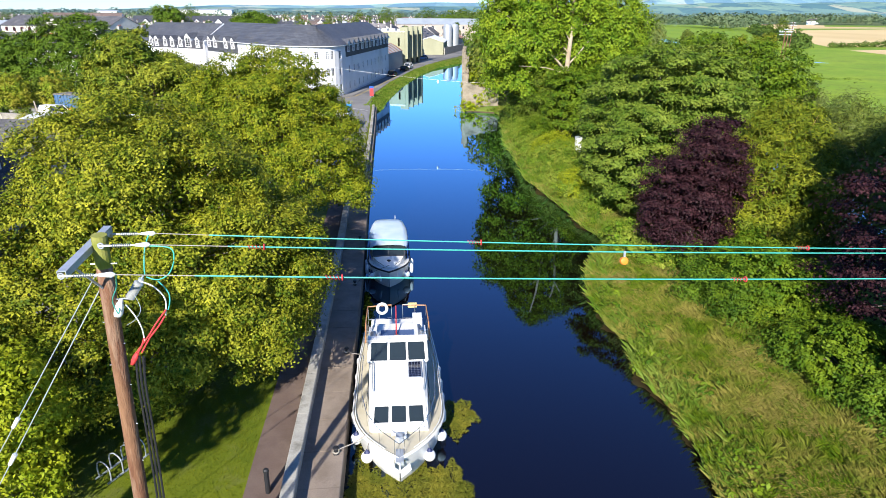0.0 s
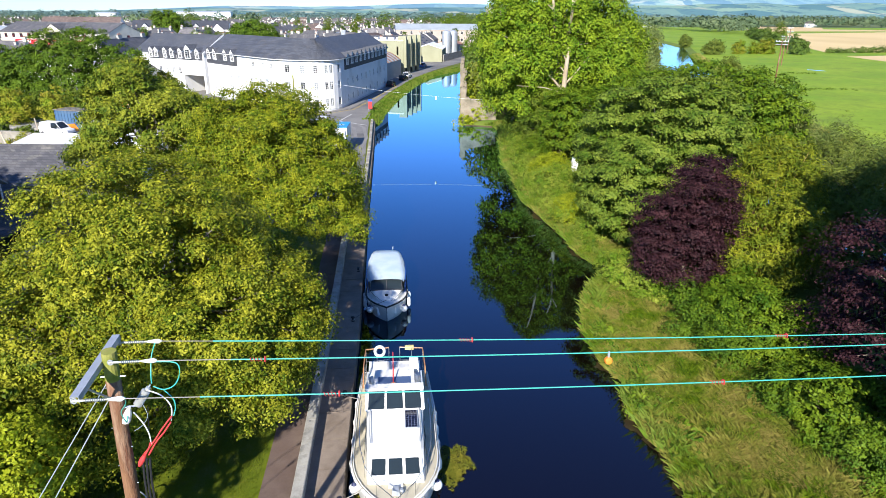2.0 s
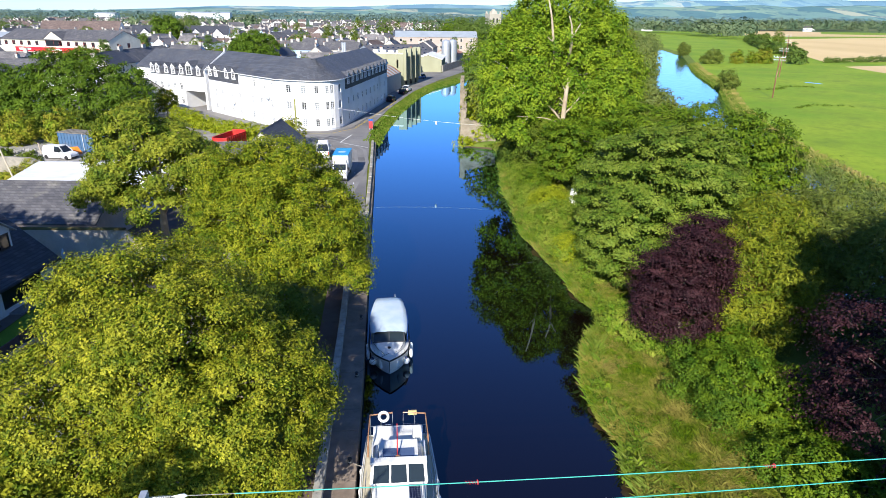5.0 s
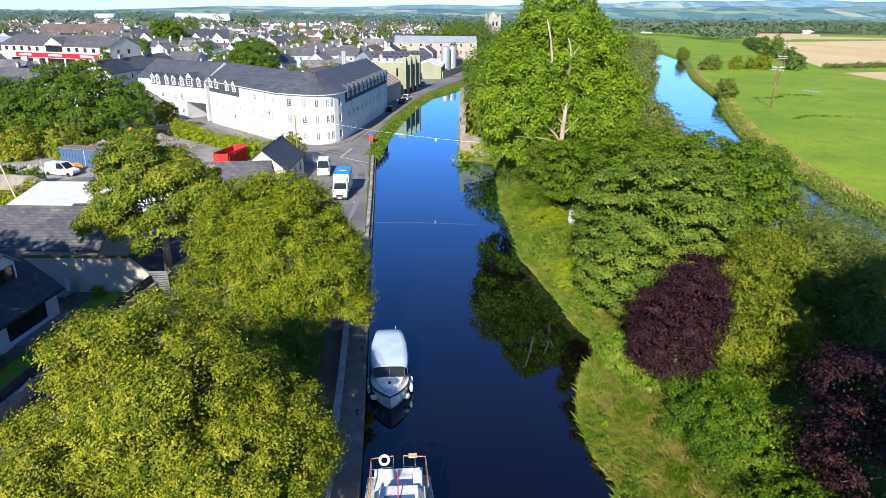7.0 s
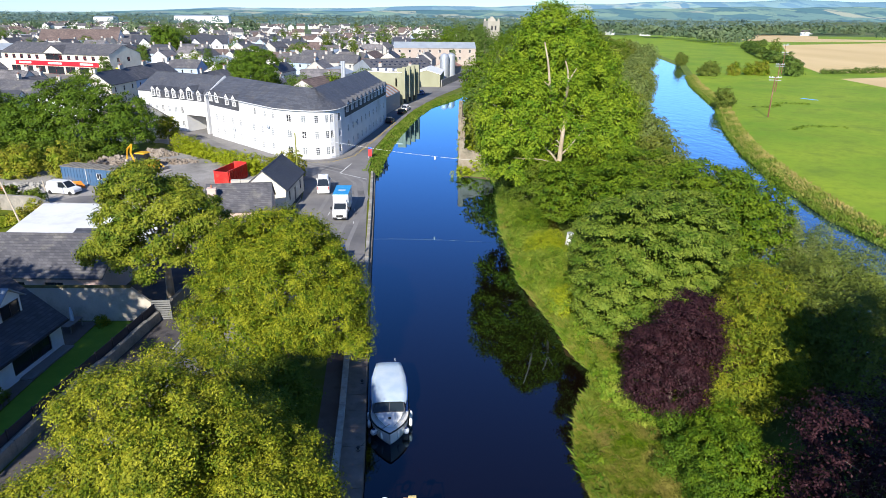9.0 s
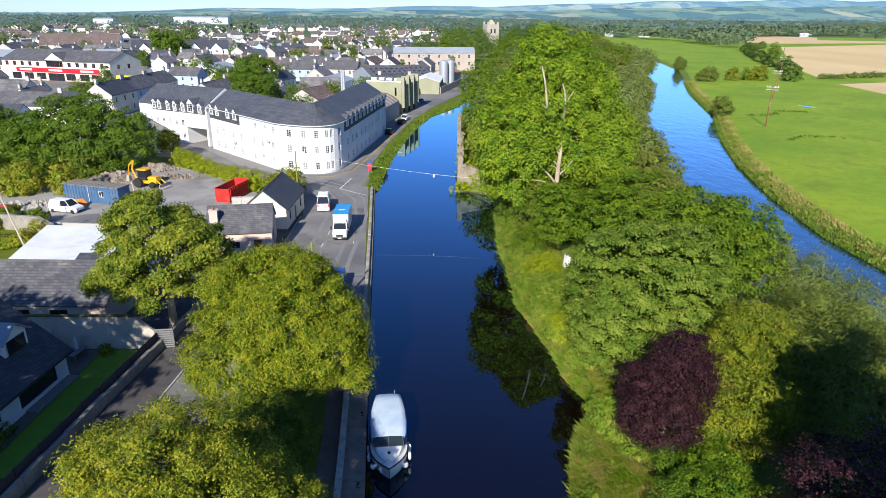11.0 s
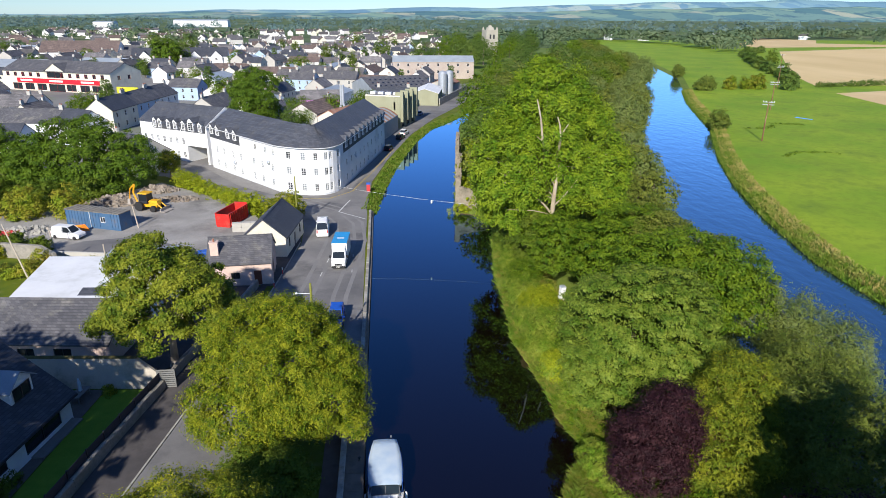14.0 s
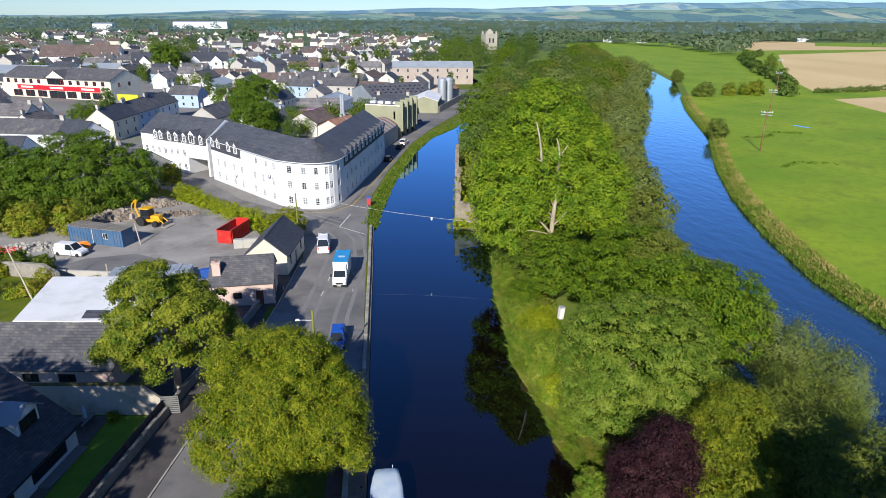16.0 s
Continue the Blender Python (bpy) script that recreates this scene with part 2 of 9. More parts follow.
RUST = surf("rusty corrugated iron", (0.30, 0.10, 0.05), (0.36, 0.24, 0.18), 0.7, 0.85, grain=5, grain_amt=0.4, stain=(0.45, 0.40, 0.36), stain_scale=0.5)
BRICKRED = surf("red brick", (0.28, 0.12, 0.08), (0.34, 0.16, 0.11), 0.8, 0.9, grain=10)
FRAMEW = plain("white window frame", (0.78, 0.78, 0.77), 0.45)
FRAMED = plain("dark window frame", (0.03, 0.03, 0.035), 0.45)
WGLASS = glass_mat("window glass", (0.02, 0.025, 0.03))
PALEPANE = glass_mat("pale window pane", (0.22, 0.24, 0.25), 0.1)
BLUEGLASS = glass_mat("tinted skylight", (0.08, 0.12, 0.22), 0.12)
OLIVEWILLOW = leafy("olive willow leaves", (0.075, 0.105, 0.012), (0.13, 0.165, 0.02), (0.22, 0.235, 0.04), 0.3, patch=0.3)
PALEWILLOW = leafy("silvery willow leaves", (0.085, 0.125, 0.03), (0.145, 0.19, 0.045), (0.22, 0.26, 0.07), 0.3, patch=0.3)
RUINSTONE = surf("brown ruin stone", (0.21, 0.17, 0.12), (0.33, 0.28, 0.21), 1.0, 0.95, grain=4, grain_amt=0.7, bump=0.9, stain=(0.09, 0.085, 0.055), stain_scale=0.5)
BARK = surf("grey bark", (0.16, 0.13, 0.10), (0.24, 0.20, 0.15), 1.5, 0.95, grain=10, grain_amt=0.5, bump=0.8, stretch=(1, 1, 0.3))
DEADWOOD = surf("bleached dead wood", (0.50, 0.42, 0.30), (0.34, 0.27, 0.18), 1.6, 0.85, grain=9, grain_amt=0.5, bump=0.4, stretch=(1, 1, 0.3))
PALEBARK = surf("pale bare wood", (0.42, 0.35, 0.27), (0.50, 0.43, 0.34), 1.5, 0.9, grain=10, grain_amt=0.3, bump=0.5, stretch=(1, 1, 0.3))
LINDEN = leafy("lime leaves", (0.032, 0.07, 0.003), (0.125, 0.165, 0.006), (0.43, 0.405, 0.03), 0.26, patch=1.6, lo=0.42, hi=0.69)
LINDEN_B = leafy("second lime leaves", (0.032, 0.074, 0.003), (0.12, 0.172, 0.006), (0.36, 0.36, 0.02), 0.26, patch=1.4, lo=0.42, hi=0.69)
LINDEN_Y = leafy("young lime leaves", (0.12, 0.19, 0.006), (0.24, 0.29, 0.01), (0.38, 0.40, 0.02), 0.35, patch=1.2)
SYCAMORE = leafy("sycamore leaves", (0.035, 0.08, 0.006), (0.09, 0.15, 0.012), (0.22, 0.275, 0.036), 0.22, patch=0.8)
GREENLEAF = leafy("fresh green leaves", (0.024, 0.07, 0.003), (0.07, 0.135, 0.006), (0.17, 0.235, 0.012), 0.26, patch=0.8)
POPLAR = leafy("poplar leaves", (0.045, 0.115, 0.006), (0.13, 0.225, 0.010), (0.28, 0.36, 0.02), 0.28, patch=0.6)
COPPER = leafy("copper beech leaves", (0.012, 0.004, 0.006), (0.032, 0.010, 0.014), (0.085, 0.034, 0.038), 0.2, patch=1.3, lo=0.46, hi=0.72)
WILLOW = leafy("willow leaves", (0.06, 0.10, 0.007), (0.15, 0.19, 0.011), (0.33, 0.33, 0.022), 0.3, patch=1.0, lo=0.44, hi=0.72)
GREYWILLOW = leafy("grey willow leaves", (0.05, 0.085, 0.012), (0.10, 0.145, 0.020), (0.19, 0.22, 0.036), 0.3, patch=0.7)
DARKLEAF = leafy("dark green leaves", (0.045, 0.09, 0.008), (0.09, 0.14, 0.013), (0.16, 0.20, 0.02), 0.3, patch=0.6)
FARLEAF = leafy("far tree leaves", (0.05, 0.10, 0.018), (0.09, 0.15, 0.024), (0.13, 0.18, 0.03), 0.25, patch=0.03)
HERB = leafy("pale herb leaves", (0.065, 0.15, 0.008), (0.15, 0.24, 0.014), (0.30, 0.33, 0.045), 0.35, patch=1.0)
SYCAMORE_L = leafy("garden sycamore leaves", (0.03, 0.075, 0.005), (0.11, 0.165, 0.010), (0.32, 0.33, 0.03), 0.24, patch=0.8)
YARDLEAF = leafy("dense garden tree leaves", (0.035, 0.08, 0.006), (0.08, 0.14, 0.010), (0.13, 0.20, 0.014), 0.24, patch=0.5)
TWIGS = surf("yellow willow twigs", (0.30, 0.21, 0.06), (0.36, 0.26, 0.09), 1.5, 0.9, grain=10, grain_amt=0.3)
HEDGE = leafy("hedge leaves", (0.09, 0.16, 0.008), (0.18, 0.24, 0.012), (0.28, 0.24, 0.03), 0.38)
REED = leafy("reed and grass blades", (0.045, 0.10, 0.004), (0.13, 0.185, 0.007), (0.25, 0.225, 0.05), 0.3, patch=0.55, lo=0.42, hi=0.62)
WEED = leafy("floating weed", (0.16, 0.15, 0.015), (0.25, 0.23, 0.03), (0.10, 0.12, 0.012), 0.2, patch=0.8)
CANALW = water_mat("still canal water", (0.0036, 0.0018, 0.0014), 0.012, 0.5, (1, 0.5, 1))
RIVERW = water_mat("rippled river water", (0.016, 0.042, 0.085), 0.8, 0.45, (1, 0.45, 1), (0.68, 0.84, 1.0))
GRP = plain("white boat moulding", (0.78, 0.775, 0.74), 0.3)
DECK = surf("cream non-slip deck", (0.50, 0.45, 0.33), (0.55, 0.50, 0.38), 1.5, 0.8, grain=30, grain_amt=0.2)
STEEL = plain("stainless tube", (0.6, 0.6, 0.6), 0.25, 0.9)
WOODRAIL = plain("varnished rail", (0.42, 0.20, 0.09), 0.4)
FENDER = plain("white fender", (0.80, 0.80, 0.77), 0.45)
NAVY = plain("navy blue cap", (0.02, 0.03, 0.10), 0.5)
BLUESHEET = plain("blue canvas", (0.02, 0.10, 0.42), 0.7)
# Bluish patches paint reflected sky and tree dapple onto white canvas.
CANVAS = surf("pale canvas with sky tint", (0.56, 0.64, 0.70), (0.44, 0.55, 0.66), 0.9, 0.4, grain=14, grain_amt=0.06, spec=0.5)
BLACK = plain("black rubber", (0.015, 0.015, 0.017), 0.6)
PVCELL = glass_mat("solar cell glass", (0.012, 0.014, 0.035), 0.1)
ROPE = plain("weathered rope", (0.34, 0.31, 0.26), 0.9)
POLEWOOD = surf("creosoted pole wood", (0.26, 0.14, 0.075), (0.13, 0.05, 0.028), 2.2, 0.85, grain=14, grain_amt=0.6, bump=0.9, stain=(0.40, 0.28, 0.19), stain_scale=3.0, stretch=(1, 1, 0.18))
LICHEN = surf("lichen green wood", (0.17, 0.20, 0.02), (0.28, 0.27, 0.08), 3.5, 0.9, grain=14, grain_amt=0.4)
GALV = surf("galvanised steel", (0.42, 0.45, 0.48), (0.50, 0.53, 0.56), 2.0, 0.5, 0.5, grain=10, grain_amt=0.15)
TEALWIRE = plain("teal covered wire", (0.06, 0.46, 0.36), 0.5)
REDTAPE = plain("red plastic", (0.62, 0.05, 0.05), 0.45)
ORANGE = plain("orange ball plastic", (0.85, 0.23, 0.02), 0.45)
PORCELAIN = plain("grey porcelain", (0.45, 0.46, 0.44), 0.3)
CARBLUE = plain("blue car paint", (0.015, 0.09, 0.46), 0.25)
CARBLACK = plain("black car paint", (0.015, 0.016, 0.02), 0.2)
CARWHITE = plain("white car paint", (0.78, 0.78, 0.78), 0.3)
TYRE = plain("tyre rubber", (0.02, 0.02, 0.022), 0.8)
SKIPRED = surf("scratched red paint", (0.60, 0.03, 0.025), (0.50, 0.025, 0.02), 0.8, 0.5, grain=8, grain_amt=0.25, stain=(0.30, 0.10, 0.07), stain_scale=0.9)
DIGYELLOW = plain("yellow machine paint", (0.80, 0.42, 0.02), 0.4)
CONTBLUE = surf("faded blue steel", (0.055, 0.12, 0.22), (0.075, 0.15, 0.26), 0.5, 0.6, grain=6, grain_amt=0.3, stain=(0.16, 0.13, 0.12), stain_scale=0.5)
SIGNRED = plain("red shop fascia", (0.66, 0.02, 0.035), 0.4)
WHITEPAINT = surf("white road paint", (0.62, 0.62, 0.60), (0.50, 0.50, 0.49), 2.0, 0.8, grain=14, grain_amt=0.35)
YELLOWPAINT = surf("yellow road paint", (0.50, 0.36, 0.06), (0.42, 0.31, 0.07), 2.0, 0.8, grain=14, grain_amt=0.35)
# Hill colours are shifted to blue-green to paint in the distance haze.
HILLHAZE_NEAR = fields_mat("far hill fields with haze tint", 0.0055, ((0.10, 0.20, 0.22), (0.16, 0.27, 0.25), (0.22, 0.33, 0.26), (0.35, 0.38, 0.30)), (0.085, 0.165, 0.20))
HILLHAZE_FAR = fields_mat("farther hills with stronger haze tint", 0.005, ((0.15, 0.27, 0.35), (0.19, 0.32, 0.37), (0.25, 0.38, 0.37), (0.34, 0.42, 0.40)), (0.135, 0.25, 0.33))
FARGROUND = surf("far plain fields", (0.05, 0.085, 0.035), (0.10, 0.15, 0.05), 0.006, 1.0, grain=0.03, grain_amt=0.4, bump=0.0, stain=(0.22, 0.22, 0.10), stain_scale=0.004)
PURPLE = plain("purple painted render", (0.50, 0.22, 0.46), 0.8)
PALEBLUE = plain("pale blue render", (0.40, 0.52, 0.66), 0.8)
SIGNGREEN = plain("yellow green hoarding", (0.55, 0.55, 0.03), 0.6)


# ---- mesh helpers ----
class Shape:
    """Collects vertices and faces, with a material slot for each face."""

    def __init__(self):
        self.v, self.f, self.s = [], [], []

    def quad(self, pts, slot=0):
        k = len(self.v)
        self.v += [tuple(p) for p in pts]
        self.f.append(tuple(range(k, k + len(pts))))
        self.s.append(slot)
        return self

    def box(self, x0, x1, y0, y1, z0, z1, slot=0, m=None, taper=0.0):
        c = [(x0, y0, z0), (x1, y0, z0), (x1, y1, z0), (x0, y1, z0)]
        mx, my = (x0 + x1) / 2, (y0 + y1) / 2
        d = [(mx + (x - mx) * (1 - taper), my + (y - my) * (1 - taper), z1) for x, y, _ in c]
        p = [Vector(q) for q in c + d]
        if m:
            p = [m @ q for q in p]
        k = len(self.v)
        self.v += [tuple(q) for q in p]
        for f in ((3, 2, 1, 0), (4, 5, 6, 7), (0, 1, 5, 4), (1, 2, 6, 5), (2, 3, 7, 6), (3, 0, 4, 7)):
            self.f.append(tuple(k + i for i in f))
            self.s.append(slot)
        return self

    def rings(self, rings, slot=0, caps=True, closed=True):
        """Skin between rings of equal count."""
        k, n = len(self.v), len(rings[0])
        for r in rings:
            self.v += [tuple(p) for p in r]
        for j in range(len(rings) - 1):
            for i in range(n if closed else n - 1):
                a, b = k + j * n + i, k + j * n + (i + 1) % n
                self.f.append((a, b, b + n, a + n))
                self.s.append(slot)
        if caps:
            self.f.append(tuple(k + i for i in reversed(range(n))))
            self.f.append(tuple(k + (len(rings) - 1) * n + i for i in range(n)))
            self.s += [slot, slot]
        return self

    def tube(self, pts, r0, r1=None, n=8, slot=0):
        pts = [Vector(p) for p in pts]
        r1 = r0 if r1 is None else r1
        out = []
        for i, p in enumerate(pts):
            d = (pts[min(i + 1, len(pts) - 1)] - pts[max(i - 1, 0)]).normalized()
            a = d.cross(Vector((0, 0, 1)) if abs(d.z) < 0.95 else Vector((1, 0, 0))).normalized()
            b = d.cross(a)
            r = r0 + (r1 - r0) * i / max(1, len(pts) - 1)
            out.append([p + r * (math.cos(t) * a + math.sin(t) * b) for t in (2 * math.pi * j / n for j in range(n))])
        return self.rings(out, slot)

    def lathe(self, c, prof, n=12, slot=0, m=None):
        """Turned about the upright through c: prof is (radius, height)."""
        c = Vector(c)
        rs = []
        for r, z in prof:
            ring = [Vector((r * math.cos(2 * math.pi * j / n), r * math.sin(2 * math.pi * j / n), z)) for j in range(n)]
            rs.append([c + (m @ p if m else p) for p in ring])
        return self.rings(rs, slot)

    def ball(self, c, r, n=10, slot=0, squash=1.0):
        prof = [(max(0.02 * r, r * math.sin(math.pi * k / 8)), -r * squash * math.cos(math.pi * k / 8)) for k in range(9)]
        return self.lathe(c, prof, n, slot)

    def torus(self, c, big, small, m=None, n=20, k=8, slot=0):
        c = Vector(c)
        rs = []
        for i in range(n + 1):
            a = 2 * math.pi * i / n
            ring = [Vector(((big + small * math.cos(b)) * math.cos(a), (big + small * math.cos(b)) * math.sin(a), small * math.sin(b))) for b in (2 * math.pi * j / k for j in range(k))]
            rs.append([c + (m @ p if m else p) for p in ring])
        return self.rings(rs, slot, caps=False)

    def data(self, name, mats, smooth=False):
        me = bpy.data.meshes.new(name)
        me.from_pydata(self.v, [], self.f)
        for mt in mats:
            me.materials.append(mt)
        if len(mats) > 1:
            me.polygons.foreach_set("material_index", self.s)
        if smooth:
            me.polygons.foreach_set("use_smooth", [True] * len(self.f))
        me.update()
        return me


def part(name, shape, mats, parent=None, label="", smooth=False, at=None):
    mats = mats if isinstance(mats, (list, tuple)) else [mats]
    me = shape if isinstance(shape, bpy.types.Mesh) else shape.data(name, mats, smooth)
    ob = new(name, me)
    if parent:
        ob.parent = parent
    if at is not None:
        ob.matrix_basis = at
    if label:
        tagged(ob, label)
    return ob


def thing(name, label, category, m=None, group="", kind=""):
    ob = new(name)
    ob.empty_display_size = 0.5
    if m is not None:
        ob.matrix_basis = m
    return tagged(ob, label, category, group, kind)


def turn_z(a):
    return Matrix.Rotation(a, 4, "Z")


def bend(points, y):
    """Value at y along a polyline of (x, y)."""
    return float(np.interp(y, [p[1] for p in points], [p[0] for p in points]))


def quads_mesh(name, verts, mats):
    """verts (n, 4, 3): n loose quads."""
    n = len(verts)
    me = bpy.data.meshes.new(name)
    me.vertices.add(n * 4)
    me.vertices.foreach_set("co", np.ascontiguousarray(verts, dtype=np.float32).ravel())
    me.loops.add(n * 4)
    me.loops.foreach_set("vertex_index", np.arange(n * 4, dtype=np.int32))
    me.polygons.add(n)
    me.polygons.foreach_set("loop_start", np.arange(0, n * 4, 4, dtype=np.int32))
    for mt in mats:
        me.materials.append(mt)
    me.update(calc_edges=True)
    return me


def unit(a):
    return a / np.maximum(1e-6, np.linalg.norm(a, axis=1, keepdims=True))


def leaves(rng, centres, facing, size, narrow=0.55):
    """A folded diamond for each leaf."""
    n = len(centres)
    t = unit(np.cross(facing, rng.normal(size=(n, 3))))
    b = unit(np.cross(facing, t))
    s = size * rng.uniform(0.65, 1.25, (n, 1))
    droop = np.array([0, 0, -0.12]) * s
    return np.stack([centres - t * s * 0.55, centres - b * s * narrow * 0.5, centres + t * s * 0.55 + droop, centres + b * s * narrow * 0.5], axis=1)


def clumps(rng, blobs, count, rc, per, size, narrow=0.55, low=-0.55, fill=0.35, upness=0.55, core=1.5):
    """Leaves in tufts over the outsides of a few rounded masses (centre, radii)."""
    area = np.array([r[0] * r[1] + r[1] * r[2] + r[0] * r[2] for c, r in blobs])
    pick = rng.choice(len(blobs), count, p=area / area.sum())
    C, R = np.array([b[0] for b in blobs], float), np.array([b[1] for b in blobs], float)
    d = unit(rng.normal(size=(count * 2, 3)))
    d = d[d[:, 2] > low][:count]
    pick = pick[: len(d)]
    lump = np.array([noise.noise(Vector(v * 2.3) + Vector((7.1 * k, 0, 0))) for v, k in zip(d, pick)])
    inner = rng.random(len(d)) < fill
    rad = np.where(inner, rng.uniform(0.45, 0.8, len(d)), 1.0 + 0.24 * lump + rng.uniform(-0.22, 0.10, len(d)))
    cc = C[pick] + d * R[pick] * rad[:, None]
    keep = np.ones(len(cc), bool)
    for k in range(len(blobs)):
        e = np.linalg.norm((cc - C[k]) / R[k], axis=1)
        keep &= (e > 0.72) | (pick == k)
    cc, d = cc[keep], d[keep]
    n = len(cc)
    u = unit(rng.normal(size=(n * per, 3)))
    rr = rc * rng.uniform(0.6, 1.35, (n, 1, 1)) * np.ones((n, per, 1))
    u3 = u.reshape(n, per, 3)
    pos = cc[:, None, :] + u3 * rr * (rng.random((n, per, 1)) ** 0.45) * np.array([1, 1, 0.7])
    face = 0.75 * u3 + 0.5 * d[:, None, :] + np.array([0, 0, upness]) + 0.33 * rng.normal(size=(n, per, 3))
    q = leaves(rng, pos.reshape(-1, 3), unit(face.reshape(-1, 3)), size, narrow)
    # larger shaded leaves close the inside of each mass
    inside = []
    for c, r in blobs:
        cs = max(size * 1.45, min(size * 1.75, 0.062 * (r[0] + r[1] + r[2]) / 3))
        m = int(core * 5.0 * (r[0] * r[1] + r[1] * r[2] + r[0] * r[2]) / 3 * 2.0 / (0.3 * cs * cs) * 0.2)
        if m < 4:
            continue
        v = unit(rng.normal(size=(m, 3)))
        v[:, 2] = np.where(v[:, 2] < low, -v[:, 2], v[:, 2])
        inside.append(leaves(rng, np.array(c) + v * np.array(r) * rng.uniform(0.42, 0.66, (m, 1)), unit(v + 0.55 * rng.normal(size=(m, 3))), cs, 0.6))
    return np.concatenate([q] + inside), cc


def limbs(shape, rng, base, top, r, tips, n=9):
    """A tapering trunk with limbs out to some of the tufts."""
    base, top = Vector(base), Vector(top)
    mid = base.lerp(top, 0.5) + Vector((rng.uniform(-0.2, 0.2), rng.uniform(-0.2, 0.2), 0)) * (top - base).length * 0.08
    shape.lathe(base, [(r * 1.7, -0.15), (r * 1.15, 0.25), (r * 0.95, 0.7)], n)
    shape.tube([base + Vector((0, 0, 0.6)), mid, top], r * 0.95, r * 0.35, n)
    for tip in tips:
        tip = Vector(tip)
        f = rng.uniform(0.35, 0.9)
        s = base.lerp(mid, f / 0.5) if f < 0.5 else mid.lerp(top, (f - 0.5) / 0.5)
        k = s.lerp(tip, 0.5) + Vector((0, 0, 0.1 * (tip - s).length))
        shape.tube([s, k, tip], r * 0.38 * (1.2 - f), r * 0.05, 6)


def boughs(rng, blobs, total, lobe, size, narrow=0.6, low=-0.6, flat=0.7, spray=0.2, gap=1.2, rough=0.92, core=0.8, hang=0.0, reachout=0.32):
    """A crown of many leafy boughs over a few rounded masses: every bough is a small dense cap of leaves, with shaded gaps between."""
    C, R = np.array([b[0] for b in blobs], float), np.array([b[1] for b in blobs], float)
    area = np.array([r[0] * r[1] + r[1] * r[2] + r[0] * r[2] for r in R])
    want = int(area.sum() * 4.2 / (gap * lobe) ** 2 * 2.6)
    pick = rng.choice(len(blobs), want, p=area / area.sum())
    d = unit(rng.normal(size=(want, 3)))
    lump = np.array([noise.noise(Vector(v * 1.9) + Vector((5.3 * k, 2.0, 0))) for v, k in zip(d, pick)])
    cc = C[pick] + d * (R[pick] - lobe * 0.5) * (1.0 + 0.20 * lump + rng.uniform(-0.24, 0.05, want))[:, None]
    ok = d[:, 2] > low
    for k in range(len(blobs)):
        ok &= (np.linalg.norm((cc - C[k]) / np.maximum(0.2, R[k] - lobe * 0.55), axis=1) > 0.86) | (pick == k)
    cc, d = cc[ok], d[ok]
    kept = []
    cells = {}
    reach = gap * lobe
    for i, p in enumerate(cc):
        key = tuple((p // reach).astype(int))
        near = [j for a in (-1, 0, 1) for b in (-1, 0, 1) for e in (-1, 0, 1) for j in cells.get((key[0] + a, key[1] + b, key[2] + e), ())]
        if all(((cc[j] - p) ** 2).sum() > (reach * rough) ** 2 for j in near):
            cells.setdefault(key, []).append(i)
            kept.append(i)
    cc, d = cc[kept], d[kept]
    n = len(cc)
    lr = lobe * rng.uniform(0.6, 1.3, n)
    per = np.maximum(6, (total * lr ** 2 / (lr ** 2).sum())).astype(int)
    at = np.repeat(np.arange(n), per)
    m = len(at)
    out = unit(d[at] + np.array([0, 0, 0.55]))
    u = unit(rng.normal(size=(m, 3)))
    side = (u * out).sum(1)
    u = np.where((side < -0.25)[:, None], u - 2 * side[:, None] * out, u)
    wob = np.array([noise.noise(Vector(v * 2.6) + Vector((3.7 * (k % 97), 0, 1.0))) for v, k in zip(u, at)]) if m < 400000 else 0.0
    rad = lr[at] * (0.84 + 0.36 * wob + rng.uniform(-0.26, 0.10, m))
    far = rng.random(m) < spray
    rad = np.where(far, lr[at] * rng.uniform(0.95, 1.0 + reachout, m), rad)
    pos = cc[at] + u * rad[:, None] * np.array([1, 1, flat])
    pos[:, 2] -= hang * np.maximum(0, rad - lr[at] * 0.4)
    face = 0.62 * u + 0.28 * d[at] + np.array([0, 0, 0.45]) + 0.40 * rng.normal(size=(m, 3))
    q = [leaves(rng, pos, unit(face), size, narrow)]
    for c, r in zip(C, R):
        cs = size * 1.7
        k = int(core * 4.2 * (r[0] * r[1] + r[1] * r[2] + r[0] * r[2]) / (0.36 * cs * cs) * 0.42)
        v = unit(rng.normal(size=(k, 3)))
        v[:, 2] = np.where(v[:, 2] < low, -v[:, 2], v[:, 2])
        q.append(leaves(rng, c + v * r * rng.uniform(0.42, 0.68, (k, 1)), unit(v + 0.5 * rng.normal(size=(k, 3))), cs, 0.7))
    return np.concatenate(q), cc


def tree(name, label, x, y, z, blobs, leafmat, total, lobe, size, trunk=0.3, trunk_top=0.6, bark=None, seed=1, category="tree", limb_count=16, **kw):
    """blobs are relative to the foot; total leaves in boughs of radius lobe."""
    rng = np.random.default_rng(seed)
    t = thing(name, label, category, pose(x, y, z))
    q, cc = boughs(rng, blobs, total, lobe, size, **kw)
    part("crown", quads_mesh("crown", q, [leafmat]), [leafmat], t)
    sh = Shape()
    c0 = Vector(blobs[0][0])
    idx = rng.choice(len(cc), min(limb_count, len(cc)), replace=False)
    limbs(sh, rng, (0, 0, 0), (c0.x * 0.8, c0.y * 0.8, c0.z * (0.6 + trunk_top)), trunk, [cc[i] for i in idx])
    part("trunk", sh, bark or BARK, t, smooth=True)
    return t

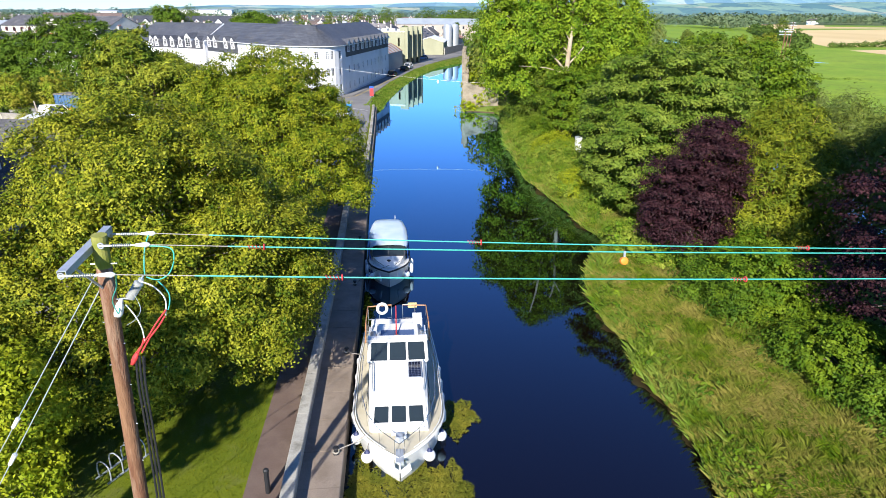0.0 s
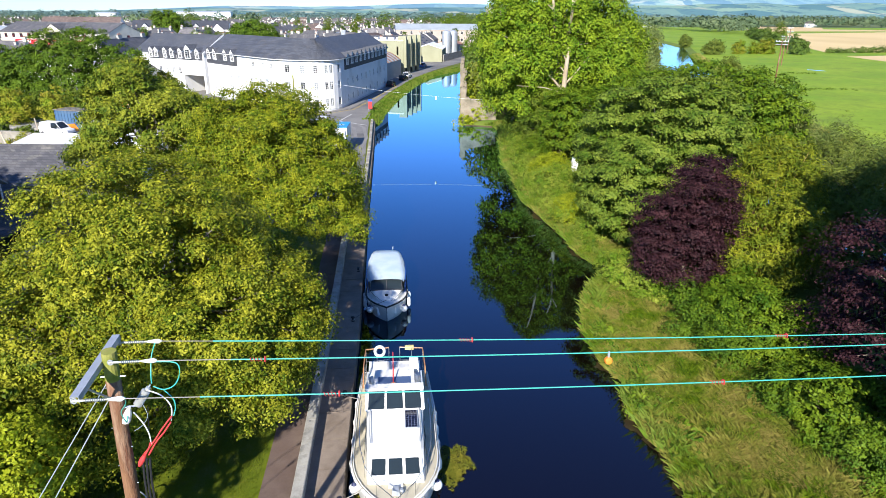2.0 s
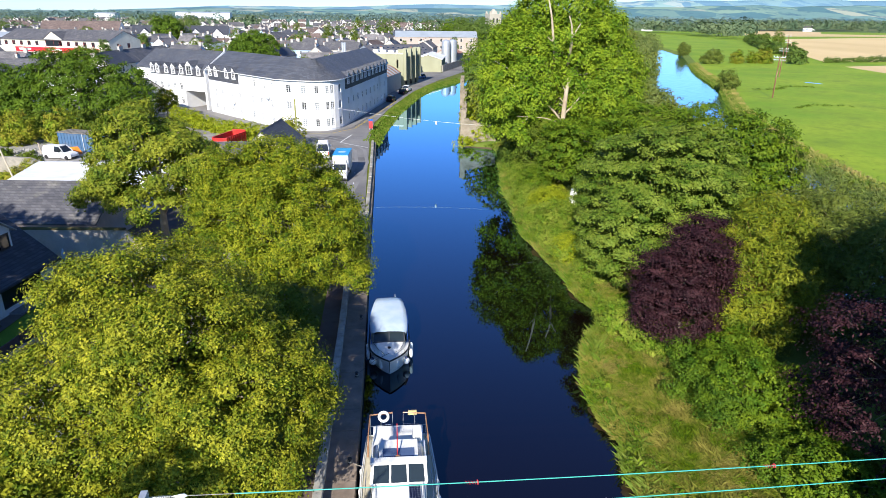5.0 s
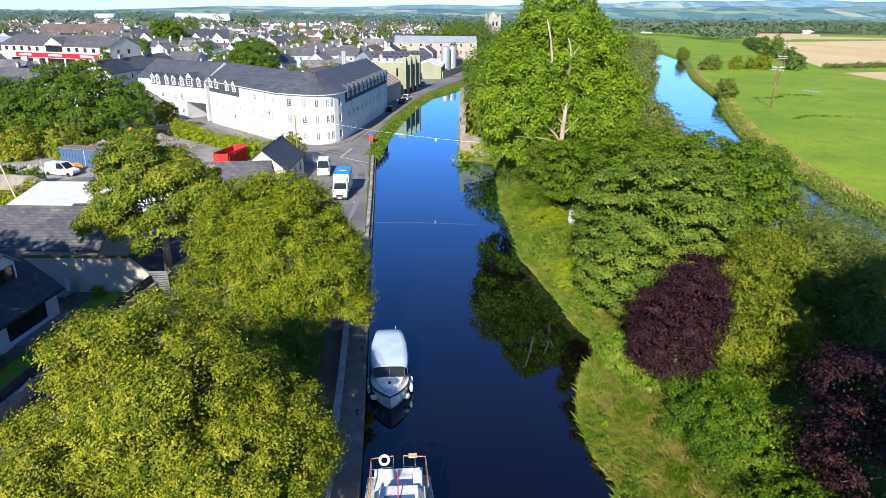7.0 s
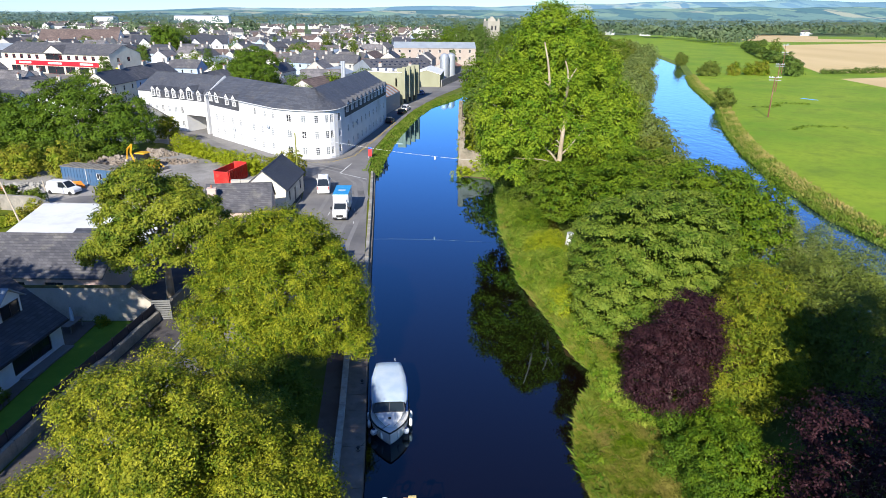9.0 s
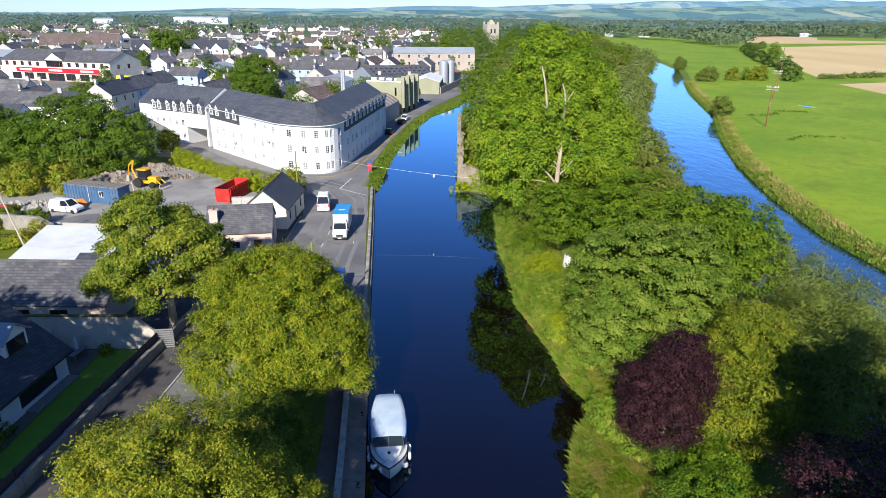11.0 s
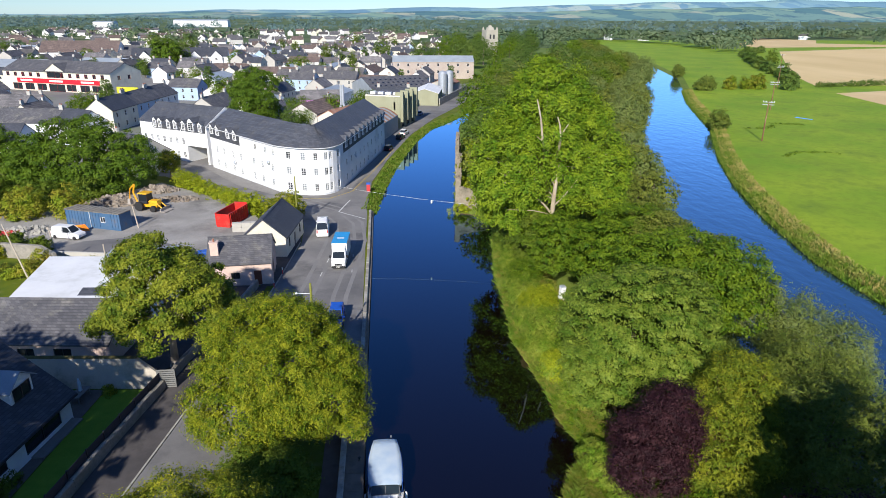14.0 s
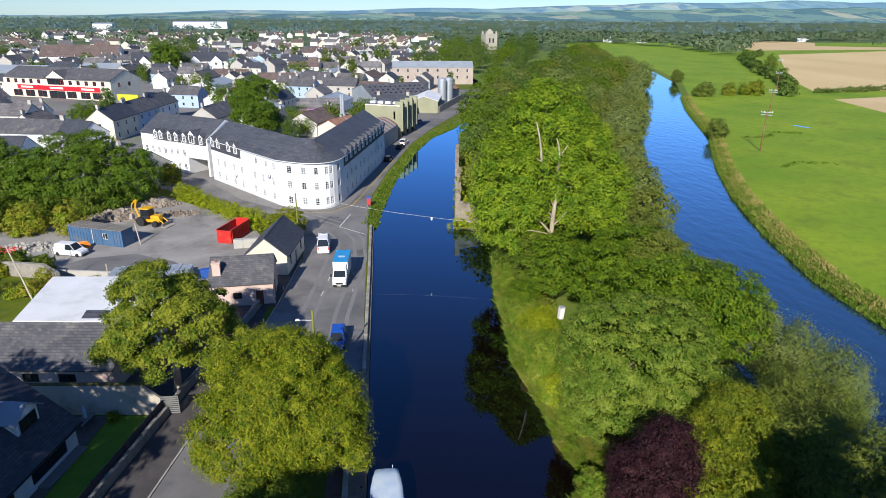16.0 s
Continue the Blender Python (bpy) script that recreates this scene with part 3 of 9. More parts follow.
# ---- the lie of the land: canal and river edges by y ----
CANAL_L = [(-1.75, -80), (-1.6, 18), (-1.1, 40), (-0.85, 62), (-0.3, 90), (0.0, 112), (0.8, 115.5), (1.6, 124), (5.4, 149), (12.3, 181), (19.3, 204), (29.5, 223), (40, 245), (60, 290)]
CANAL_R = [(11.9, -80), (12.4, 17.5), (12.9, 20), (13.05, 22.8), (12.7, 25), (12.8, 26.8), (13.4, 28.6), (12.9, 30.4), (13.1, 34.2), (13.5, 36), (14.4, 38.8), (15.2, 40.4), (16.9, 42.6), (17.6, 44.4), (17.5, 45.4), (16.8, 48), (16.8, 53), (15.7, 63.4), (16.3, 69), (17.2, 82.5), (18.6, 91), (21.2, 107), (20.6, 110.6), (15.3, 112), (16.9, 121), (19.5, 142), (24.4, 180), (28.2, 208), (36, 228), (46, 250), (60.2, 290)]
RIVER_L = [(30, -80), (42, 70), (54.6, 125), (66.3, 162), (87.3, 203), (115.8, 277), (150.9, 344), (165.7, 410), (186, 478), (204, 545), (225, 620)]
RIVER_R = [(60, -80), (63, 0), (64.7, 71), (65.4, 82), (70.6, 104), (77.5, 126), (88.9, 154), (108.8, 196), (131.8, 259), (176.5, 364), (199, 450), (205.4, 488), (212, 545), (225.2, 620)]


def ground_row(y):
    """Points (x, z) across the land at y."""
    cl, cr = bend(CANAL_L, y), bend(CANAL_R, y)
    rl, rr = bend(RIVER_L, y), bend(RIVER_R, y)
    deep = -1.2 if -1e9 < y < 286 else 1.0
    deep_r = -1.2 if y < 612 else 1.0
    lo = 0.25 if y < 112.5 else 2.3
    w = lambda k: 0.5 * math.sin(y * 0.83 + k) * math.sin(y * 0.31 + 2 * k)
    row = [(x, 0.98) for x in (-4000, -1600, -700, -320, -160, -90, -50, -30, -18, -9)]
    row += [(cl - lo - 0.4, 0.97), (cl - lo, 0.95), (cl + 0.05, min(1.0, -0.5) if deep < 0 else 1.0), (cl + 1.0, deep)]
    foot = -0.35 if deep < 0 else 1.0
    row += [(cr - 1.2, deep), (cr - 0.3 + 0.3 * w(1), foot), (cr + 0.35 + 0.3 * w(1), max(foot, 0.16)), (cr + 1.6, max(foot, 0.45)), (cr + 4.5, 0.85)]
    a, b = cr + 6, rl - 5
    row += [(a + (b - a) * 0.33, 0.95), (a + (b - a) * 0.66, 0.95), (b, 0.9)]
    footr = -0.35 if deep_r < 0 else 1.0
    row += [(rl - 1.5, 0.7), (rl + 0.3 * w(3), footr), (rl + 1.2, deep_r), (rr - 1.2, deep_r), (rr + 0.5 * w(4), footr), (rr + 1.2 + 0.4 * w(5), max(footr, 0.45)), (rr + 4, 0.9)]
    row += [(rr + 9 + w(6), 1.0), (rr + 20, 1.0), (rr + 50, 1.0), (rr + 120, 1.0), (rr + 300, 1.0), (rr + 800, 1.0), (rr + 4000, 1.0)]
    return row


def build_ground():
    ys = list(range(-80, 300, 2)) + list(range(300, 640, 6)) + [680, 760, 900, 1100, 1400, 1900, 2600, 3500, 4900]
    sh = Shape()
    rows = [ground_row(y) for y in ys]
    rows.insert(0, [(x, z) for x, z in rows[0]])
    ys.insert(0, -1500)
    n = len(rows[0])
    for y, r in zip(ys, rows):
        sh.v += [(x, y, z) for x, z in r]
    for j in range(len(ys) - 1):
        for i in range(n - 1):
            a = j * n + i
            sh.f.append((a, a + 1, a + n + 1, a + n))
            slot = 0 if i < 10 else 1 if i < 13 else 2 if i < 16 else 1 if i < 22 else 2 if i < 26 else 1 if i < 28 else 3
            if i < 13 and ys[j] >= 112:
                slot = 0 if i < 10 else 1
            if ys[j] >= 640 and (i < 29 or ys[j] > 880):
                slot = 4
            sh.s.append(slot)
    tagged(part("ground", sh, [GRASS, ROUGH, EARTH, PASTURE, FARGROUND], smooth=True), "flat green land with grass banks beside the water", "ground", kind="structure")


def channel(name, label, left, right, y0, y1, mat, step=4):
    sh = Shape()
    ys = np.arange(y0, y1 + step, step)
    for y in ys:
        sh.v += [(bend(left, y) - 0.6, y, 0.0), (bend(right, y) + 0.9, y, 0.0)]
    for k in range(len(ys) - 1):
        sh.f.append((2 * k, 2 * k + 1, 2 * k + 3, 2 * k + 2))
        sh.s.append(0)
    tagged(part(name, sh, mat), label, "water", kind="structure")


def sheet(name, label, pts, z, mat, category="road", thick=0.0):
    sh = Shape()
    sh.quad([(x, y, z) for x, y in pts])
    ob = part(name, sh, mat)
    return tagged(ob, label, category, kind="structure")


def strip(name, label, line, z, width, mat, category, height=0.0, parent=None):
    """A band along a line; with a height it is a wall or kerb."""
    sh = Shape()
    P = [Vector((x, y, 0)) for x, y in line]
    L, R = [], []
    for i, p in enumerate(P):
        d = (P[min(i + 1, len(P) - 1)] - P[max(i - 1, 0)]).normalized()
        nrm = Vector((d.y, -d.x, 0)) * width / 2
        L.append(p - nrm), R.append(p + nrm)
    up = Vector((0, 0, z + height))
    dn = Vector((0, 0, z if height else z - 0.1))
    sh.rings([[L[i] + dn, R[i] + dn, R[i] + up, L[i] + up] for i in range(len(P))])
    ob = part(name, sh, mat, parent)
    return tagged(ob, label, category, kind="structure") if not parent else ob


build_ground()
channel("water_canal", "still dark blue canal water reflecting the sky", CANAL_L, CANAL_R, -80, 284, CANALW)
channel("water_river", "rippled blue river flowing past meadows", RIVER_L, RIVER_R, -80, 608, RIVERW)

ROAD_R = [(-1.55, 62), (-1.35, 90), (-1.1, 110), (-1.3, 114), (-0.9, 119), (-0.2, 133), (4.0, 156), (11.7, 189), (21.2, 218), (34.2, 250), (46, 283), (60, 330)]
ROAD_L = [(41, 330), (38.5, 283), (26.5, 250), (13.4, 212.7), (5.0, 176.7), (3.2, 167.5), (-2.6, 142), (-6.5, 127.4), (-9, 123.9), (-12.9, 123.9), (-18.1, 125.9), (-26, 133.3), (-36.8, 150.6), (-58, 165.5), (-76, 178), (-80, 171), (-60, 157.0), (-48.5, 147.5), (-44.5, 141), (-30, 127), (-18, 116), (-13.2, 112), (-11.6, 104), (-11.2, 96), (-12.0, 88), (-12.8, 80), (-13.8, 72), (-14.9, 64), (-16.3, 55.7), (-18.2, 44.3), (-22.3, 20), (-30, -26), (-23.5, -26), (-15.8, 20), (-11.7, 44.3), (-9.5, 55), (-6.5, 62)]
sheet("road", "worn grey asphalt road along the canal", ROAD_R + ROAD_L, 1.03, ASPHALT)
sheet("pavement", "dark tarmac footpath beside the garden wall", [(-16.5, 55.7), (-18.4, 44.3), (-22.5, 20), (-30.2, -26), (-33, -26), (-25.4, 20), (-22.0, 44.6), (-19.3, 61), (-16.6, 71), (-14.8, 80), (-14.0, 80), (-15.1, 64)], 1.09, DARKPATH, "pavement")
sheet("pavement", "grey footpath in front of the white building", [(-57.5, 166.5), (-36.0, 152.0), (-24.5, 136.3), (-17.0, 128.3), (-12.9, 125.6), (-9, 125.6), (-7.2, 128.0), (-3.2, 142), (2.6, 167.5), (4.8, 167.1), (-1.0, 141.6), (-4.7, 126.2), (-8.2, 122.0), (-13.2, 121.9), (-19.1, 124.0), (-27.4, 131.6), (-38.6, 149.4), (-58.6, 163.4)], 1.10, PAVING, "pavement")
strip("kerb", "pale concrete kerb along the footpath", [(-30.1, -26), (-22.4, 20), (-18.3, 44.3), (-16.4, 55.7), (-15.0, 64), (-13.9, 72), (-12.9, 80), (-12.1, 88), (-11.4, 96)], 1.02, 0.16, COPING, "kerb", 0.1)
strip("path_canalside", "brown tarmac canal path behind the parapet", [(bend(CANAL_L, y) - 2.55, y) for y in range(-12, 62, 4)], 1.05, 1.5, PATHTAR, "path")
sheet("yard", "pale gravel builders yard", [(-18.5, 88), (-19.5, 108), (-22, 114), (-30, 123), (-44, 136), (-52, 124), (-60, 114), (-80, 115), (-80, 96), (-44, 92.5), (-36, 84), (-22, 84)], 1.035, GRAVEL, "yard")


# ---- canal quay: slabs, parapet, low edge wall ----
def build_quay():
    q = thing("quay", "stained brown concrete canal quay in long slabs", "quay", kind="structure")
    for k in range(62):
        y0 = -12 + 2.0 * k
        y1 = y0 + 1.975
        if y0 > 111.5:
            break
        wd = 1.5 if y0 < 62 else 0.75
        s = Shape()
        a, b = bend(CANAL_L, y0), bend(CANAL_L, y1)
        dz = 0.008 * math.sin(k * 2.4)
        e = 0.03
        ring = lambda x, y: [(x - wd, y, -0.9), (x, y, -0.9), (x, y, 0.99 - e + dz), (x - e, y, 0.99 + dz), (x - wd, y, 1.0 + dz)]
        s.rings([ring(a, y0), ring(b, y1)])
        part("slab", s, QUAY, q)
    p = thing("parapet", "low pale concrete parapet wall beside the quay", "wall", kind="structure")
    for k in range(24):
        y0 = -12 + 3.05 * k
        y1 = y0 + 3.03
        s = Shape()
        a, b = bend(CANAL_L, y0) - 1.5, bend(CANAL_L, y1) - 1.5
        ring = lambda x, y: [(x - 0.36, y, 0.95), (x - 0.0, y, 0.95), (x - 0.0, y, 1.52), (x + 0.05, y, 1.53), (x + 0.05, y, 1.62), (x + 0.02, y, 1.65), (x - 0.38, y, 1.66), (x - 0.41, y, 1.63), (x - 0.41, y, 1.53), (x - 0.36, y, 1.52)]
        s.rings([ring(a, y0), ring(b, y1)])
        part("wall_length", s, COPING, p)
    w = thing("edge_wall", "low stone edge wall with weeds along the road", "wall", kind="structure")
    for k in range(25):
        y0 = 61.5 + 2.0 * k
        if y0 > 110:
            break
        s = Shape()
        a, b = bend(CANAL_L, y0), bend(CANAL_L, y0 + 1.96)
        h = 0.38 + 0.05 * math.sin(k * 1.7)
        ring = lambda x, y: [(x - 0.75, y, 0.98), (x - 0.28, y, 0.98), (x - 0.31, y, 1.0 + h), (x - 0.36, y, 1.03 + h), (x - 0.68, y, 1.03 + h), (x - 0.73, y, 1.0 + h)]
        s.rings([ring(a, y0), ring(b, y0 + 1.96)])
        part("stone_length", s, STONE if k % 3 else COPING, w)


build_quay()
WORN = surf("polished asphalt track", (0.185, 0.18, 0.175), (0.23, 0.22, 0.212), 0.3, 0.75, grain=20, grain_amt=0.3)
for shift in (0.0, 1.7, 4.4, 6.0):
    mid = [(-10.2, 62), (-9.6, 76), (-8.2, 88), (-7.4, 96), (-7.8, 104), (-10.4, 110.5), (-16.0, 115.8), (-25, 124)]
    lft, rgt = [], []
    for i, (x, y) in enumerate(mid):
        dx, dy = mid[min(i + 1, 7)][0] - mid[max(i - 1, 0)][0], mid[min(i + 1, 7)][1] - mid[max(i - 1, 0)][1]
        k = math.hypot(dx, dy)
        for o, out in ((shift - 0.25, lft), (shift + 0.3, rgt)):
            out.append((x + o * dy / k, y - o * dx / k))
    sheet("wheel_track", "paler wheel track worn into the asphalt road", lft + rgt[::-1], 1.035, WORN)


# ---- houses ----
WINDOWS = {}


def window_data(w, h, style, fr, glass=None):
    """A framed window that fills a hole w by h; it looks along -y, its foot at the origin."""
    key = (round(w, 2), round(h, 2), style, fr.name, glass.name if glass else "")
    if key in WINDOWS:
        return WINDOWS[key]
    t = 0.07
    xs = [-w / 2, -w / 2 + t] + ([-0.03, 0.03] if style in ("cross", "grid", "pair") else []) + [w / 2 - t, w / 2]
    zs = [0, t]
    for k in {"cross": (0.5,), "sash": (0.5,), "grid": (0.25, 0.5, 0.75)}.get(style, ()):
        zs += [h * k - 0.025, h * k + 0.025]
    zs += [h - t, h]
    bm = bmesh.new()
    at = {}

    def vert(x, y, z):
        key3 = (round(x, 4), y, round(z, 4))
        if key3 not in at:
            at[key3] = bm.verts.new(key3)
        return at[key3]

    for i in range(len(xs) - 1):
        for j in range(len(zs) - 1):
            x0, x1, z0, z1 = xs[i], xs[i + 1], zs[j], zs[j + 1]
            if i % 2 and j % 2:
                for (p, q, r, u) in ((x0, z0, x1, z0), (x1, z0, x1, z1), (x1, z1, x0, z1), (x0, z1, x0, z0)):
                    bm.faces.new((vert(p, -0.03, q), vert(p, 0.02, q), vert(r, 0.02, u), vert(r, -0.03, u)))
                bm.faces.new((vert(x0, 0.02, z0), vert(x1, 0.02, z0), vert(x1, 0.02, z1), vert(x0, 0.02, z1))).material_index = 1
            else:
                bm.faces.new((vert(x0, -0.03, z0), vert(x1, -0.03, z0), vert(x1, -0.03, z1), vert(x0, -0.03, z1)))
    me = bpy.data.meshes.new("window")
    bm.to_mesh(me)
    bm.free()
    me.materials.append(fr)
    me.materials.append(glass or WGLASS)
    WINDOWS[key] = me
    return WINDOWS[key]


def wall_panel(sh, a, b, z0, z1, holes, depth=0.14, slot=0):
    """A wall from a to b seen from its right-hand side, with holes (u0, u1, z0, z1) and their reveals."""
    a, b = Vector((*a, 0)), Vector((*b, 0))
    ln = (b - a).length
    d = (b - a) / ln
    nrm = Vector((d.y, -d.x, 0))
    us = sorted({0.0, ln, *[u for h in holes for u in h[:2]]})
    zs = sorted({z0, z1, *[z for h in holes for z in h[2:]]})
    P = lambda u, z, k=0.0: a + d * u - nrm * k + Vector((0, 0, z))
    for i in range(len(us) - 1):
        for j in range(len(zs) - 1):
            um, zm = (us[i] + us[i + 1]) / 2, (zs[j] + zs[j + 1]) / 2
            if any(h[0] < um < h[1] and h[2] < zm < h[3] for h in holes):
                continue
            sh.quad([P(us[i], zs[j]), P(us[i + 1], zs[j]), P(us[i + 1], zs[j + 1]), P(us[i], zs[j + 1])], slot)
    for u0, u1, w0, w1 in holes:
        sh.quad([P(u0, w0), P(u1, w0), P(u1, w0, depth), P(u0, w0, depth)], slot)
        sh.quad([P(u0, w1, depth), P(u1, w1, depth), P(u1, w1), P(u0, w1)], slot)
        sh.quad([P(u0, w0), P(u0, w0, depth), P(u0, w1, depth), P(u0, w1)], slot)
        sh.quad([P(u1, w0, depth), P(u1, w0), P(u1, w1), P(u1, w1, depth)], slot)


def put_window(parent, a, b, u, z, w, h, style, fr, name="window", back=0.09, glass=None):
    a, b = Vector((*a, 0)), Vector((*b, 0))
    d = (b - a).normalized()
    p = a + d * u - Vector((d.y, -d.x, 0)) * back
    return part(name, window_data(w, h, style, fr, glass), [fr], parent, at=Matrix.Translation((p.x, p.y, z)) @ turn_z(math.atan2(d.y, d.x)))


def put_door(parent, a, b, u, z, w, h, mat):
    a, b = Vector((*a, 0)), Vector((*b, 0))
    d = (b - a).normalized()
    p = a + d * u - Vector((d.y, -d.x, 0)) * 0.1
    s = Shape().box(-w / 2, w / 2, -0.03, 0.03, 0, h)
    for k in (0.08, 0.55):
        s.box(-w * 0.36, w * 0.36, -0.045, -0.03, h * k, h * (k + 0.36))
    return part("door", s, mat, parent, at=Matrix.Translation((p.x, p.y, z)) @ turn_z(math.atan2(d.y, d.x)))


def roof_slabs(L, W, eave, ridge, over=0.3, thick=0.16, gable_over=0.15):
    """Two sloping slabs over a plan L by W with the ridge along x, and the ridge tiles."""
    s = Shape()
    k = (ridge - eave) / (W / 2)
    x0, x1 = -L / 2 - gable_over, L / 2 + gable_over
    for sg in (-1, 1):
        yo, zo = sg * (W / 2 + over), eave - k * over
        lo = [(x0, yo, zo), (x1, yo, zo), (x1, 0, ridge), (x0, 0, ridge)]
        if sg > 0:
            lo = [lo[1], lo[0], lo[3], lo[2]]
        hi = [(x, y, z + thick) for x, y, z in lo]
        s.rings([lo, hi])
    s.rings([[(x, -0.14, ridge + thick - 0.03), (x, 0.14, ridge + thick - 0.03), (x, 0, ridge + thick + 0.09)] for x in (x0, x1)])
    return s


def chimney_shape(w, d, h, pots=2):
    s = Shape().box(-w / 2, w / 2, -d / 2, d / 2, 0, h).box(-w / 2 - 0.07, w / 2 + 0.07, -d / 2 - 0.07, d / 2 + 0.07, h, h + 0.15)
    for k in range(pots):
        x = (k - (pots - 1) / 2) * 0.42
        s.lathe((x, 0, h + 0.15), [(0.13, 0), (0.11, 0.3), (0.14, 0.33), (0.14, 0.38)], 8, 1)
    return s


def house(name, label, x, y, rot, L, W, eave, ridge, wall, roof, wins=(), doors=(), chimneys=(), fr=None, style="sash", z=1.0, category="house", group="", lights=()):
    """wins: (side, along, foot, width, height); doors: (side, along, width, height, paint); chimneys: (along x, wall paint); heights over the ground."""
    fr = fr or FRAMEW
    t = thing(name, label, category, pose(x, y, z, 0, 0, rot), group)
    l, w = L / 2, W / 2
    sides = {"front": ((-l, -w), (l, -w)), "right": ((l, -w), (l, w)), "back": ((l, w), (-l, w)), "left": ((-l, w), (-l, -w))}
    sh = Shape()
    for sd, (a, b) in sides.items():
        holes = [(u - ww / 2, u + ww / 2, f, f + hh) for s2, u, f, ww, hh in wins if s2 == sd and f + hh <= eave]
        holes += [(u - ww / 2, u + ww / 2, 0.0, hh) for s2, u, ww, hh, _ in doors if s2 == sd]
        wall_panel(sh, a, b, 0.0, eave, holes)
        if sd in ("right", "left"):
            m = ((a[0] + b[0]) / 2, (a[1] + b[1]) / 2)
            sh.quad([(*a, eave), (*b, eave), (*m, ridge)])
    part("wall", sh, wall, t)
    part("roof", roof_slabs(L, W, eave, ridge), roof, t)
    for sd, u, f, ww, hh in wins:
        put_window(t, *sides[sd], u, f, ww, hh, style, fr)
    for sd, u, ww, hh, paint in doors:
        put_door(t, *sides[sd], u, 0.0, ww, hh, paint)
    for cx, paint in chimneys:
        base = ridge - 0.9
        part("chimney", chimney_shape(1.1, 0.6, 2.0), [paint, BRICKRED], t, at=pose(cx, 0, base))
    for u, v in lights:
        k = (ridge - eave) / w
        yy = -w + v
        zz = eave + k * v + 0.17
        sl = math.degrees(math.atan(k))
        part("roof_light", Shape().box(-0.45, 0.45, -0.6, 0.6, 0, 0.08).quad([(-0.38, -0.53, 0.085), (0.38, -0.53, 0.085), (0.38, 0.53, 0.085), (-0.38, 0.53, 0.085)], 1), [FRAMED, WGLASS], t, at=pose(u, yy, zz, sl, 0, 0))
    return t


def dormer(parent, m, w=1.1, h=1.5, deep=2.2, roof=None):
    """A small gabled dormer: white front with a window, slate top. Its foot in front at the origin, it looks along -y."""
    s = Shape()
    s.box(-w / 2, -w / 2 + 0.12, 0, deep, 0, h).box(w / 2 - 0.12, w / 2, 0, deep, 0, h)
    s.box(-w / 2 + 0.12, w / 2 - 0.12, 0.0, 0.1, 0, 0.12)
    s.rings([[(-w / 2 - 0.12, -0.02, h), (w / 2 + 0.12, -0.02, h), (0, -0.02, h + w * 0.55)], [(-w / 2 - 0.12, 0.12, h), (w / 2 + 0.12, 0.12, h), (0, 0.12, h + w * 0.55)]])
    d = part("dormer", s, RENDERW, parent, at=m)
    r = Shape()
    for sg in (-1, 1):
        lo = [(sg * (w / 2 + 0.2), -0.1, h - 0.06), (0, -0.1, h + w * 0.55 + 0.03), (0, deep + 0.5, h + w * 0.55 + 0.03), (sg * (w / 2 + 0.2), deep + 0.1, h - 0.06)]
        if sg > 0:
            lo = lo[::-1]
        r.rings([lo, [(a, b, c + 0.07) for a, b, c in lo]])
    part("dormer_roof", r, roof or SLATENEW, d)
    part("dormer_window", window_data(w - 0.24, h - 0.15, "grid", FRAMEW), [FRAMEW], d, at=Matrix.Translation((0, 0.06, 0.12)))
    return d


# ---- the long white apartment building with the rounded corner ----
def offset_line(pts, dist):
    out = []
    P = [Vector((x, y)) for x, y in pts]
    for i, p in enumerate(P):
        d0 = (P[i] - P[i - 1]).normalized() if i else (P[1] - P[0]).normalized()
        d1 = (P[i + 1] - P[i]).normalized() if i < len(P) - 1 else d0
        n0, n1 = Vector((d0.y, -d0.x)), Vector((d1.y, -d1.x))
        m = (n0 + n1).normalized()
        out.append(p - m * dist / max(0.5, m.dot(n0)))
    return [(q.x, q.y) for q in out]


